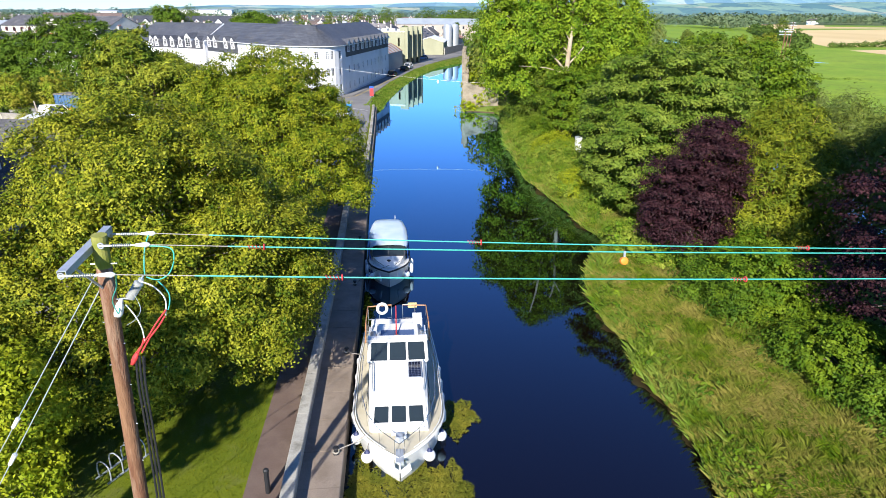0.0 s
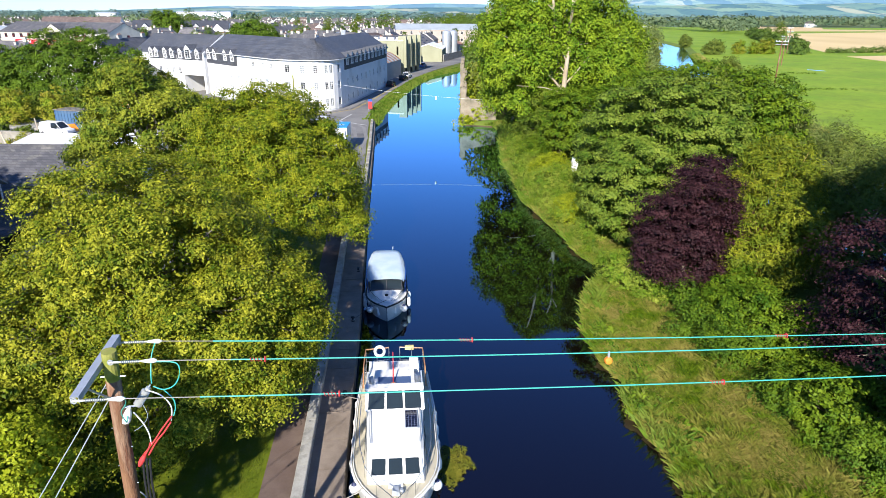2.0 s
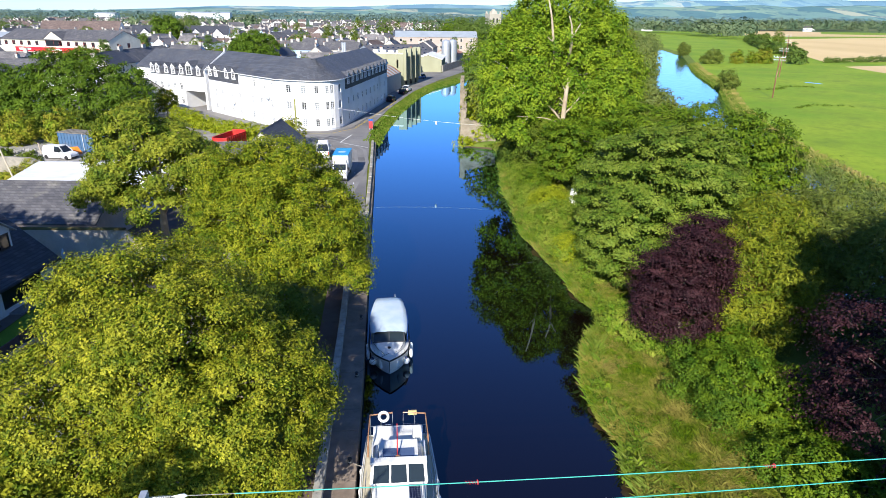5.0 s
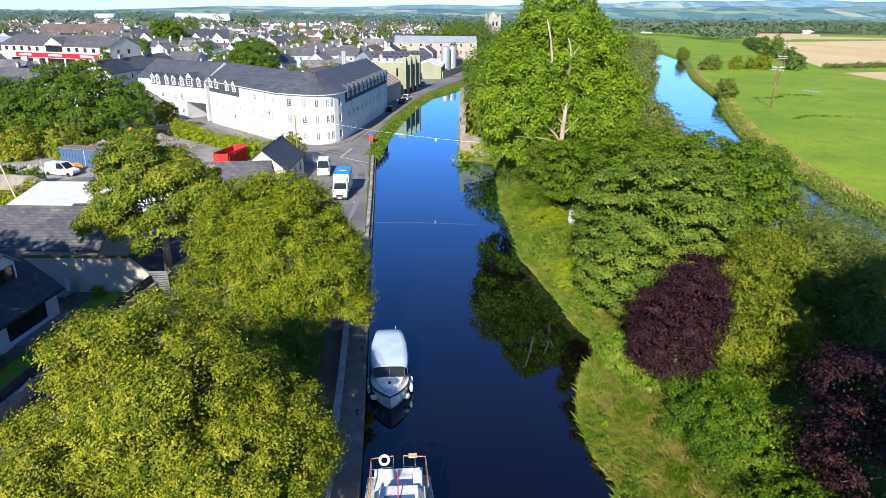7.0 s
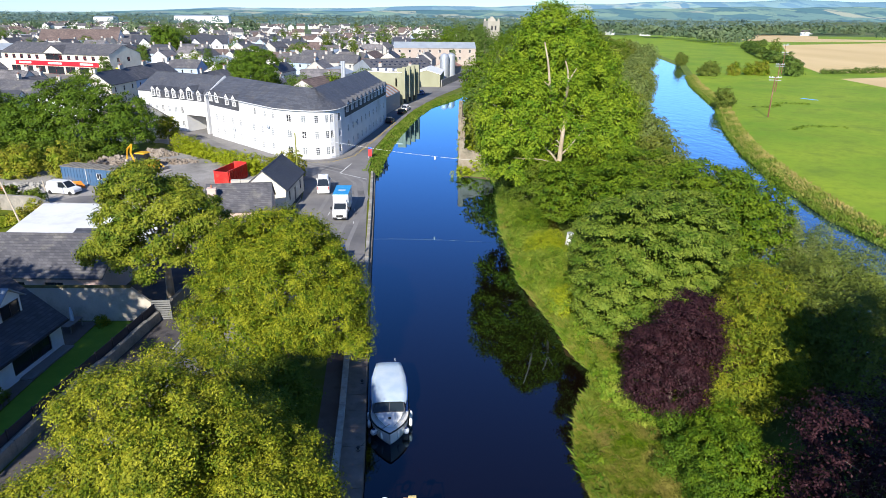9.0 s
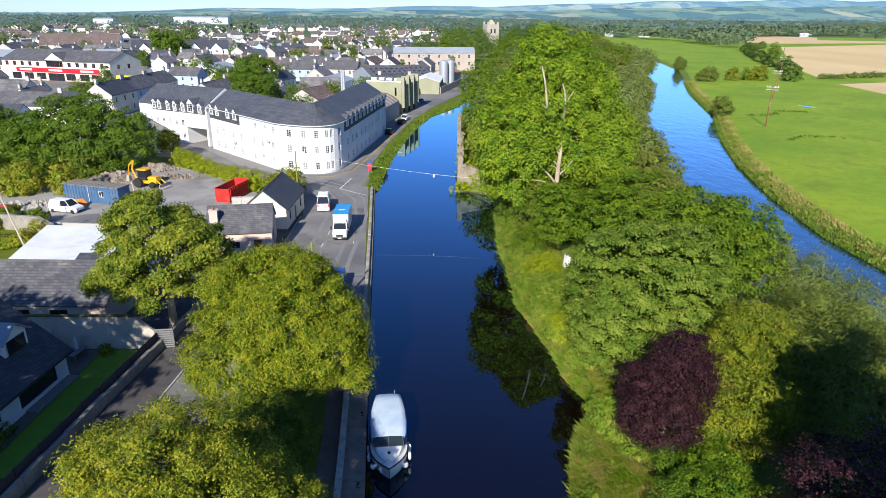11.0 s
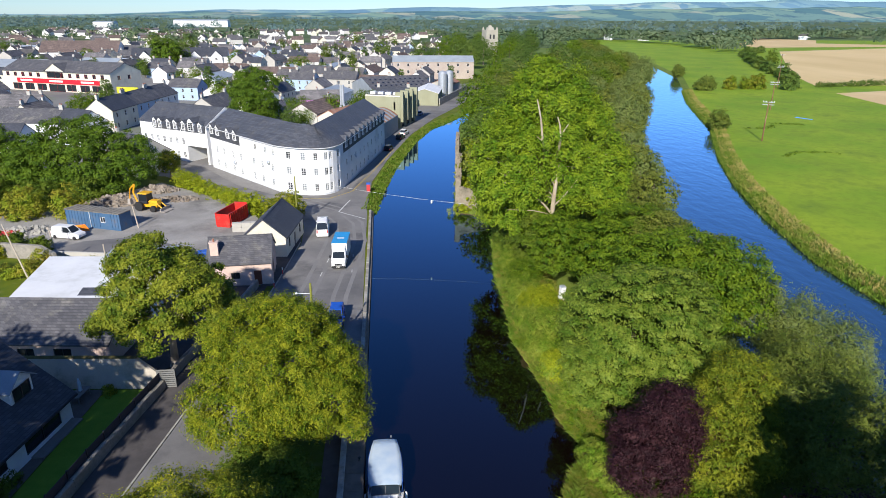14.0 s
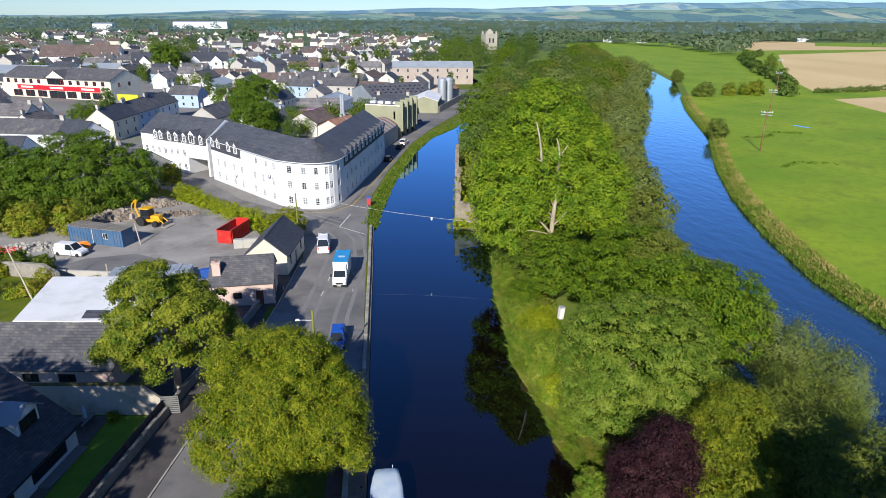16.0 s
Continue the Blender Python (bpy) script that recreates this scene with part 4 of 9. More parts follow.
def white_building():
    t = thing("apartment_building", "long white rendered apartment building with a rounded corner and slate roof", "building")
    fl = [(-36.4, 149.4), (-18.6, 126.6)]
    arc = []
    c0, c1, c2 = Vector((-18.6, 126.6)), Vector((-8.2, 118.6)), Vector((-5.9, 128.6))
    for k in range(1, 12):
        s = k / 12
        p = c0 * (1 - s) ** 2 + c1 * 2 * s * (1 - s) + c2 * s * s
        arc.append((p.x, p.y))
    line = fl + arc + [(-5.9, 128.6), (3.3, 167.5)]
    eave, ridge, z0 = 10.6, 14.0, 0.9
    sh = Shape()
    ins = offset_line(line, 5.2)
    back = offset_line(line, 10.4)
    n = len(line)
    wins = []
    for i in range(n - 1):
        a, b = line[i], line[i + 1]
        ln = math.dist(a, b)
        holes = []

        def hole(u, f, w, h, st="grid"):
            holes.append((u - w / 2, u + w / 2, f, f + h))
            wins.append((a, b, u, f, w, h, st))

        if i == 0:
            for u in (3.0, 6.2, 10.5, 14.0, 19.5, 23.0, 27.0):
                for f in (1.9, 4.9):
                    hole(u, f, 0.95, 1.5)
            for u in (20.5, 24.5, 27.5):
                hole(u, 8.2, 0.9, 1.3)
        elif i == n - 2:
            for k in range(10):
                u = 3.2 + k * 3.7
                hole(u, 1.9, 1.0, 1.4, "cross")
                hole(u, 5.0, 1.0, 1.4, "cross")
        elif i in (2, 4, 6, 8, 9, 11):
            for f in (1.9, 5.0, 8.0):
                hole(ln / 2, f, min(1.15, ln * 0.7), 1.45)
        wall_panel(sh, a, b, z0, eave, holes, 0.16)
    for a, b in ((line[0], back[0]), (line[-1], back[-1])):
        sh.quad([(*a, z0), (*b, z0), (*b, eave), (*a, eave)])
        m = ins[0] if a == line[0] else ins[-1]
        sh.quad([(*a, eave), (*b, eave), (*m, ridge)])
    for i in range(n - 1):
        sh.quad([(*back[i + 1], z0), (*back[i], z0), (*back[i], eave), (*back[i + 1], eave)])
    part("wall", sh, RENDERW, t)
    out = offset_line(line, -0.35)
    r = Shape()
    for lo, hi, za, zb in ((out, ins, eave - 0.1, ridge), (ins, back, ridge, eave)):
        for i in range(n - 1):
            r.quad([(*lo[i], za), (*lo[i + 1], za), (*hi[i + 1], zb), (*hi[i], zb)])
    for i in range(n - 1):
        r.quad([(*out[i], eave - 0.3), (*out[i + 1], eave - 0.3), (*out[i + 1], eave - 0.1), (*out[i], eave - 0.1)])
        r.quad([(*line[i], eave - 0.3), (*line[i + 1], eave - 0.3), (*out[i + 1], eave - 0.3), (*out[i], eave - 0.3)])
    part("roof", r, SLATENEW, t)
    g = Shape()
    g.rings([[(p[0], p[1], eave - 0.32), (p[0], p[1], eave - 0.2), (q[0], q[1], eave - 0.2), (q[0], q[1], eave - 0.32)] for p, q in zip(out, offset_line(line, -0.48))])
    part("gutter", g, FRAMEW, t)
    for a, b, u, f, w, h, st in wins:
        put_window(t, a, b, u, f, w, h, st, FRAMEW, glass=PALEPANE if (int(u * 7 + f * 3) % 3 and a == line[0]) or (int(a[0] * 9 + f) % 2 and a != line[0]) else None)
    # slate-hung strips with dormers on both wings
    for (a, b), us in (((line[0], line[1]), (1.6, 4.4, 9.3, 12.4)), ((line[-2], line[-1]), [2.2 + 3.55 * k for k in range(11)])):
        A, B = Vector((*a, 0)), Vector((*b, 0))
        d = (B - A).normalized()
        nn = Vector((d.y, -d.x, 0))
        u0, u1 = us[0] - 1.4, us[-1] + 1.6
        s = Shape()
        s.rings([[A + d * u + nn * 0.06 + Vector((0, 0, 8.1)), A + d * u - nn * 0.02 + Vector((0, 0, 8.1)), A + d * u - nn * 0.02 + Vector((0, 0, eave)), A + d * u + nn * 0.3 + Vector((0, 0, eave))] for u in (u0, u1)])
        part("slate_strip", s, SLATENEW, t)
        for u in us:
            p = A + d * u + nn * 0.36
            dormer(t, Matrix.Translation((p.x, p.y, 9.0)) @ turn_z(math.atan2(d.y, d.x)), 1.35, 1.6, 2.8)
    # satellite dishes
    for i, u, z in ((0, 11.5, 4.2), (0, 26.0, 6.6), (n - 2, 9.0, 5.8)):
        a, b = line[i], line[i + 1]
        A, B = Vector((*a, 0)), Vector((*b, 0))
        d = (B - A).normalized()
        nn = Vector((d.y, -d.x, 0))
        p = A + d * u + nn * 0.35
        part("satellite_dish", Shape().lathe((0, 0, 0), [(0.05, 0.12), (0.3, 0.04), (0.42, -0.06), (0.43, -0.05), (0.3, 0.08), (0.05, 0.16)], 12).tube([(0, 0, 0.1), (0, 0.25, -0.3)], 0.02), GALV, t, at=Matrix.Translation((p.x, p.y, z)) @ turn_z(math.atan2(d.y, d.x)) @ pose(0, 0, 0, 60, 0, 0))
    # plinth band
    s = Shape()
    o2 = offset_line(line, -0.04)
    s.rings([[(p[0], p[1], 0.9), (q[0], q[1], 0.9), (q[0], q[1], 1.45), (p[0], p[1], 1.45)] for p, q in zip(line, o2)], closed=True)
    part("plinth", s, plain("pale grey plinth", (0.62, 0.64, 0.66), 0.8), t)


white_building()


def white_wing():
    """The left wing: gable end, archway, dormers."""
    a, b = (-56.5, 164.8), (-37.6, 151.6)
    A, B = Vector((*a, 0)), Vector((*b, 0))
    ln = (B - A).length
    ang = math.degrees(math.atan2(b[1] - a[1], b[0] - a[0]))
    t = thing("apartment_wing", "white rendered apartment wing with archway and dormers", "building", pose(a[0], a[1], 1.0, 0, 0, ang))
    W, eave, ridge = 12.0, 8.8, 12.4
    hole_list, wl = [], []
    for k in range(7):
        u = 1.6 + k * 2.2
        for f in (1.0, 3.9, 5.6) if k < 0 else (1.0, 4.2):
            hole_list.append((u - 0.45, u + 0.45, f, f + 1.4))
            wl.append((u, f, 0.9, 1.4))
    hole_list.append((ln - 7.0, ln - 0.6, 0.0, 4.0))
    hole_list = [h for h in hole_list if not (h[0] > ln - 8.0 and h[3] < 4.0 and h[1] - h[0] < 2)]
    wl = [w for w in wl if not (w[0] > ln - 8.0 and w[1] < 3.8)]
    sh = Shape()
    hole_list = [h for h in hole_list if not (h[0] > ln - 8.0 and h[1] - h[0] < 2)]
    wl = [w for w in wl if w[0] < ln - 7.6]
    wall_panel(sh, (0, 0), (ln, 0), 0, eave, hole_list, 0.2)
    for p, q in (((ln, 0), (ln, W)), ((ln, W), (0, W)), ((0, W), (0, 0))):
        wall_panel(sh, p, q, 0, eave, [])
    for x in (0, ln):
        sh.quad([(x, 0, eave), (x, W, eave), (x, W / 2, ridge)])
    sh.quad([(ln - 7.0, 0.2, 0), (ln - 7.0, 9, 0), (ln - 7.0, 9, 4), (ln - 7.0, 0.2, 4)])
    sh.quad([(ln - 0.6, 0.2, 0), (ln - 0.6, 9, 0), (ln - 0.6, 9, 4), (ln - 0.6, 0.2, 4)])
    sh.quad([(ln - 7.0, 0.2, 4), (ln - 0.6, 0.2, 4), (ln - 0.6, 9, 4), (ln - 7.0, 9, 4)])
    sh.quad([(ln - 7.0, 9, 0), (ln - 0.6, 9, 0), (ln - 0.6, 9, 4), (ln - 7.0, 9, 4)])
    part("wall", sh, RENDERW, t)
    r = roof_slabs(ln, W, eave, ridge, 0.3, 0.16, 0.1)
    r.v = [(x + ln / 2, y + W / 2, z) for x, y, z in r.v]
    part("roof", r, SLATENEW, t)
    bb = Shape()
    for sg in (0, 1):
        y0 = -0.35 if not sg else W + 0.35
        bb.rings([[(ln + 0.12, y0, eave - 0.35), (ln + 0.24, y0, eave - 0.35), (ln + 0.24, y0, eave + 0.15), (ln + 0.12, y0, eave + 0.15)], [(ln + 0.12, W / 2, ridge - 0.25), (ln + 0.24, W / 2, ridge - 0.25), (ln + 0.24, W / 2, ridge + 0.25), (ln + 0.12, W / 2, ridge + 0.25)]])
    part("bargeboard", bb, FRAMEW, t)
    for u, f, w, h in wl:
        put_window(t, (0, 0), (ln, 0), u, f, w, h, "grid", FRAMEW, glass=PALEPANE if int(u * 5 + f) % 3 else None)
    for u0, u1 in ((4.8, 14.2), (14.5, 22.6)):
        part("slate_strip", Shape().rings([[(u, -0.06, eave - 1.5), (u, 0.02, eave - 1.5), (u, 0.02, eave), (u, -0.3, eave)] for u in (u0, u1)]), SLATENEW, t)
        part("sill_band", Shape().box(u0, u1, -0.16, 0.0, eave - 1.62, eave - 1.5), FRAMEW, t)
    for u in (5.9, 7.7, 10.7, 13.0, 15.8, 18.3, 21.3):
        dormer(t, Matrix.Translation((u, -0.42, eave - 1.2)), 1.1 if u != 18.3 else 1.8, 1.7 if u != 18.3 else 2.0, 3.4)


white_wing()

# ---- cottages and yard buildings by the road ----
house("cottage", "small white gabled cottage with a dark slate roof", -15.1, 95.6, 83, 11.0, 6.2, 3.1, 5.7, CREAM, SLATEDARK,
      wins=[("front", 2.2, 0.9, 0.8, 1.5), ("front", 8.8, 0.9, 0.8, 1.5)], doors=[("front", 5.4, 0.9, 2.1, FRAMED)], style="sash", fr=FRAMED)
house("cottage", "pale pink outhouse with slate roof and a chimney", -17.6, 83.4, 4, 8.0, 7.2, 3.2, 5.6, PINKISH, SLATE,
      wins=[("front", 3.4, 1.0, 1.1, 0.9)], doors=[("front", 6.2, 0.95, 2.05, surf("brown door paint", (0.20, 0.07, 0.04), (0.16, 0.05, 0.03))), ("right", 3.0, 1.6, 2.4, plain("dark red shed door", (0.10, 0.025, 0.025)))], fr=FRAMED, style="pair", chimneys=[])
house("outbuilding", "long low pale building with a mossy slate roof", -34.6, 66.0, -6.5, 17.5, 9.4, 2.6, 5.2, PINKISH, SLATE,
      wins=[("front", 3.0, 1.0, 1.7, 1.0), ("front", 9.0, 1.0, 1.7, 1.0), ("front", 12.7, 1.0, 1.8, 1.0)], fr=FRAMED, style="pair", category="building")


def chimney_stack(x, y, z, w, d, h, mat, parent):
    part("chimney", chimney_shape(w, d, h, 1), [mat, BRICKRED], parent, at=pose(x, y, z))


chimney_stack(-3.1, -2.2, 3.6, 1.0, 0.8, 2.1, PINKISH, bpy.data.objects["cottage.001"])


def flat_roof_block():
    t = thing("flat_roofed_building", "low building with a bright white membrane roof", "building")
    a = [(-40.6, 71.2), (-25.5, 69.8), (-24.0, 82.0), (-42.0, 83.6)]
    s = Shape()
    for i in range(4):
        p, q = a[i], a[(i + 1) % 4]
        if i == 0:
            wall_panel(s, p, q, 1.0, 4.1, [(9.2, 10.6, 2.2, 3.3), (12.0, 13.4, 2.2, 3.3)])
        else:
            wall_panel(s, p, q, 1.0, 4.1, [])
    part("wall", s, RENDERW, t)
    for u in (9.9, 12.7):
        put_window(t, a[0], a[1], u, 2.2, 1.4, 1.1, "pair", FRAMED)
    r = Shape()
    o = [(-40.95, 70.9), (-25.2, 69.4), (-23.6, 82.3), (-42.4, 84.0)]
    r.rings([[(x, y, 4.1) for x, y in o], [(x, y, 4.38) for x, y in o], [(x * 0.995 - 0.16, y * 0.999 + 0.07, 4.42) for x, y in o]])
    part("roof", r, MEMBRANE, t)
    c = Shape()
    c.rings([[(-33.6, 69.6, 3.0), (-31.2, 69.4, 3.0), (-31.2, 69.4, 4.1), (-33.6, 69.6, 4.1)], [(-33.4, 72.2, 4.2), (-31.0, 72.0, 4.2), (-31.0, 72.0, 4.8), (-33.4, 72.2, 4.8)]])
    part("roof_canopy", c, SLATEDARK, t)


flat_roof_block()
sheet("pavement", "grey footpath along the cottages", [(-14.6, 79), (-12.95, 79.5), (-12.15, 88), (-11.35, 96), (-11.75, 104), (-13.3, 112), (-15.5, 112), (-14.6, 100), (-14.6, 88)], 1.085, DARKPATH, "pavement")

sheet("lane", "dark tarmac lane under the tree by the outhouse", [(-27.5, 57.0), (-19.4, 56.2), (-16.9, 71), (-15.1, 79.6), (-23.4, 80.5), (-25.0, 70)], 1.05, DARKPATH, "lane")

# ---- the dark slate house with dormer, lawn, garden wall and fence ----
def slate_house():
    t = thing("slate_house", "white house in shade with a dark slate roof and dormer", "house", pose(-34.2, 44.4, 1.0, 0, 0, 80))
    L, W, eave, ridge = 17.0, 12.4, 2.7, 7.9
    l, w = L / 2, W / 2
    sh = Shape()
    fr = [(5.6, 9.2, 0.9, 2.2), (11.2, 15.6, 0.5, 2.3), (1.2, 2.3, 0.0, 2.2)]
    wall_panel(sh, (-l, -w), (l, -w), 0, eave, fr)
    wall_panel(sh, (l, -w), (l, w), 0, eave, [])
    wall_panel(sh, (l, w), (-l, w), 0, eave, [])
    wall_panel(sh, (-l, w), (-l, -w), 0, eave, [])
    for x in (-l, l):
        sh.quad([(x, -w, eave), (x, w, eave), (x, 0, ridge)])
    part("wall", sh, RENDERW, t)
    part("roof", roof_slabs(L, W, eave, ridge, 0.55, 0.18, 0.35), SLATEDARK, t)
    put_window(t, (-l, -w), (l, -w), 7.4, 0.9, 3.6, 1.3, "pair", FRAMED)
    put_window(t, (-l, -w), (l, -w), 13.4, 0.5, 4.4, 1.8, "pair", FRAMED)
    put_door(t, (-l, -w), (l, -w), 1.75, 0.0, 1.1, 2.2, FRAMED)
    d = Shape()
    d.box(-1.3, 1.3, 0, 3.6, -0.6, 1.6)
    d.rings([[(-1.3, 0, 1.6), (1.3, 0, 1.6), (0, 0, 2.5)], [(-1.3, 5.0, 1.6), (1.3, 5.0, 1.6), (0, 5.0, 2.5)]])
    dm = part("dormer", d, RENDERW, t, at=pose(5.4, -w + 1.5, eave + 1.25))
    r = Shape()
    for sg in (-1, 1):
        lo = [(sg * 1.65, -0.35, 1.35), (0, -0.35, 2.56), (0, 5.2, 2.56), (sg * 1.65, 5.2, 1.35)]
        if sg > 0:
            lo = lo[::-1]
        r.rings([lo, [(x, y, z + 0.1) for x, y, z in lo]])
    # Paler than the slate: the sky's sheen is put into this grey.
    part("dormer_roof", r, surf("grey dormer roof with sky sheen", (0.26, 0.29, 0.32), (0.32, 0.35, 0.38), 0.6, 0.6), dm)
    part("dormer_window", window_data(2.0, 1.2, "pair", FRAMED), [FRAMED], dm, at=pose(0, -0.05, 0.2))
    part("gutter", Shape().tube([(-l - 0.3, -w - 0.62, eave - 0.4), (l + 0.3, -w - 0.62, eave - 0.4)], 0.06), BLACK, t)
    part("step", Shape().box(3.0, 8.3, -w - 1.0, -w, 0, 0.18), PAVING, t)


slate_house()
sheet("lawn", "small mown lawn behind the garden wall", [(-25.4, 56.0), (-20.9, 55.5), (-24.2, 38.5), (-27.2, 38.5)], 1.05, surf("mown lawn", (0.11, 0.22, 0.015), (0.15, 0.26, 0.02), 0.8, 0.9, grain=12, grain_amt=0.4, bump=0.4), "lawn")
sheet("patio", "dark paved patio beside the house", [(-31, 56.3), (-25.5, 56.0), (-27.3, 38.5), (-31, 38.5)], 1.045, surf("patio slabs", (0.12, 0.10, 0.09), (0.16, 0.14, 0.12), 0.8), "patio")


def garden_walls():
    t = thing("garden_wall", "tall stained render garden wall with mossy coping", "wall")
    s = Shape()
    a, b, c = Vector((-36.0, 57.2, 0)), Vector((-22.2, 55.9, 0)), Vector((-20.6, 55.7, 0))
    hgt = [(a, 3.3), (b, 3.3), (c, 1.9)]
    s.rings([[p + Vector((0, 0, 1)), p + Vector((0, 0.3, 1)), p + Vector((0, 0.3, 1 + h)), p + Vector((0, 0, 1 + h))] for p, h in hgt])
    part("wall_face", s, YARDWALL, t)
    s = Shape()
    s.rings([[p + Vector((0, -0.06, 1 + h)), p + Vector((0, 0.36, 1 + h)), p + Vector((0, 0.34, 1.12 + h)), p + Vector((0, 0.15, 1.2 + h)), p + Vector((0, -0.04, 1.12 + h))] for p, h in hgt[:2]])
    part("coping", s, MOSS, t)
    f = thing("slatted_gate", "grey horizontal slat gate in the garden wall", "gate")
    for k in range(9):
        part("slat", Shape().box(-20.6, -18.9, 55.68, 55.73, 1.15 + 0.22 * k, 1.31 + 0.22 * k), plain("grey slat", (0.20, 0.20, 0.19)) if k == 0 else bpy.data.materials["grey slat"], f)
    for x in (-20.55, -18.95):
        part("post", Shape().box(x - 0.05, x + 0.05, 55.72, 55.82, 1.0, 3.2), FRAMED, f)
    w = thing("roadside_wall", "low rubble stone wall with a dark panel fence", "wall")
    line = [(-30.8, -6), (-26.2, 20), (-22.25, 44.6), (-19.2, 60.5), (-16.8, 71), (-15.2, 79.2)]
    for i in range(len(line) - 1):
        p, q = Vector((*line[i], 0)), Vector((*line[i + 1], 0))
        n = max(1, round((q - p).length / 2.4))
        for k in range(n):
            u, v = p.lerp(q, k / n), p.lerp(q, (k + 0.99) / n)
            h = 1.05 + 0.06 * math.sin(k * 2 + i)
            dd = (v - u).normalized()
            nn = Vector((dd.y, -dd.x, 0)) * 0.2
            s = Shape()
            s.rings([[o + nn + Vector((0, 0, 1)), o - nn + Vector((0, 0, 1)), o - nn + Vector((0, 0, 0.95 + h)), o + Vector((0, 0, 1.04 + h)), o + nn + Vector((0, 0, 0.95 + h))] for o in (u, v)])
            part("stone_length", s, STONE, w)
            if i < 3 and not (i == 2 and k > n - 3):
                o0, o1 = u - nn * 1.2, v - nn * 1.2
                s = Shape()
                s.rings([[o + nn * 0.1 + Vector((0, 0, 1.0)), o - nn * 0.1 + Vector((0, 0, 1.0)), o - nn * 0.1 + Vector((0, 0, 2.75)), o + nn * 0.1 + Vector((0, 0, 2.75))] for o in (o0, o0.lerp(o1, 0.97))])
                part("fence_panel", s, bpy.data.materials["dark panel"] if "dark panel" in bpy.data.materials else plain("dark panel", (0.035, 0.035, 0.05), 0.7), w)
                part("fence_post", Shape().box(o0.x - 0.05, o0.x + 0.05, o0.y - 0.05, o0.y + 0.05, 1.0, 2.85), FRAMED, w)


garden_walls()

# ---- boats ----
def hull_shape(L, beam, bow_z, mid_z, stern_z, n=16, flare=0.1):
    """Rings from the stem aft along +y; deck edge heights given."""
    rings, edge = [], []
    for k in range(n + 1):
        s = k / n
        b = beam / 2 * min(1.0, (1 - (1 - min(1, s / 0.36)) ** 2.5) * (1.0 - 0.10 * max(0, s - 0.7) / 0.3)) + 0.02
        zt = bow_z + (mid_z - bow_z) * min(1, s / 0.5) + (stern_z - mid_z) * max(0, s - 0.5) / 0.5
        y = s * L
        rake = 0.75 * (1 - min(1, s / 0.25))
        rings.append([(-b, y, zt), (-b * 0.97, y + 0.1 * rake, zt - 0.22), (-b * 0.92, y + 0.35 * rake, 0.35), (-b * 0.8, y + 0.6 * rake, 0.0), (-b * 0.5, y + 0.8 * rake, -0.35), (b * 0.5, y + 0.8 * rake, -0.35), (b * 0.8, y + 0.6 * rake, 0.0), (b * 0.92, y + 0.35 * rake, 0.35), (b * 0.97, y + 0.1 * rake, zt - 0.22), (b, y, zt)])
        edge.append((b, y, zt))
    s = Shape()
    s.rings(rings, closed=False, caps=False)
    s.quad(rings[-1])
    return s, edge


def deck_shape(edge, inset=0.02, drop=0.04):
    s = Shape()
    for (b0, y0, z0), (b1, y1, z1) in zip(edge, edge[1:]):
        s.quad([(-b0 + inset, y0, z0 - drop), (b0 - inset, y0, z0 - drop), (b1 - inset, y1, z1 - drop), (-b1 + inset, y1, z1 - drop)])
    return s


def edge_tube(edge, side, r, out=0.02, dz=0.0):
    return Shape().tube([(side * (b + out), y, z + dz) for b, y, z in edge], r, n=6)


def fender(parent, x, y, z, round_ball=False):
    if round_ball:
        f = part("ball_fender", Shape().ball((0, 0, 0), 0.24, 14), FENDER, parent, smooth=True, at=pose(x, y, z))
        part("fender_cap", Shape().lathe((0, 0, 0), [(0.13, 0.19), (0.09, 0.25), (0.04, 0.33)], 10), NAVY, f)
    else:
        f = part("fender", Shape().lathe((0, 0, 0), [(0.03, 0), (0.09, 0.05), (0.12, 0.14), (0.12, 0.52), (0.09, 0.62), (0.03, 0.68)], 10), FENDER, parent, smooth=True, at=pose(x, y, z - 0.3))
    part("fender_line", Shape().tube([(0, 0, 0.3), (-0.12 * (1 if x > 0 else -1), 0, 0.85)], 0.012, n=5), ROPE, f)
    return f


def pane_slab(a, b, c, d, thick, slot=0):
    """A flat sheet through four corners, with thickness along its normal."""
    A, B, C, D = map(Vector, (a, b, c, d))
    n = (B - A).cross(D - A).normalized() * thick
    return Shape().rings([[A, B, C, D], [A + n, B + n, C + n, D + n]], slot)


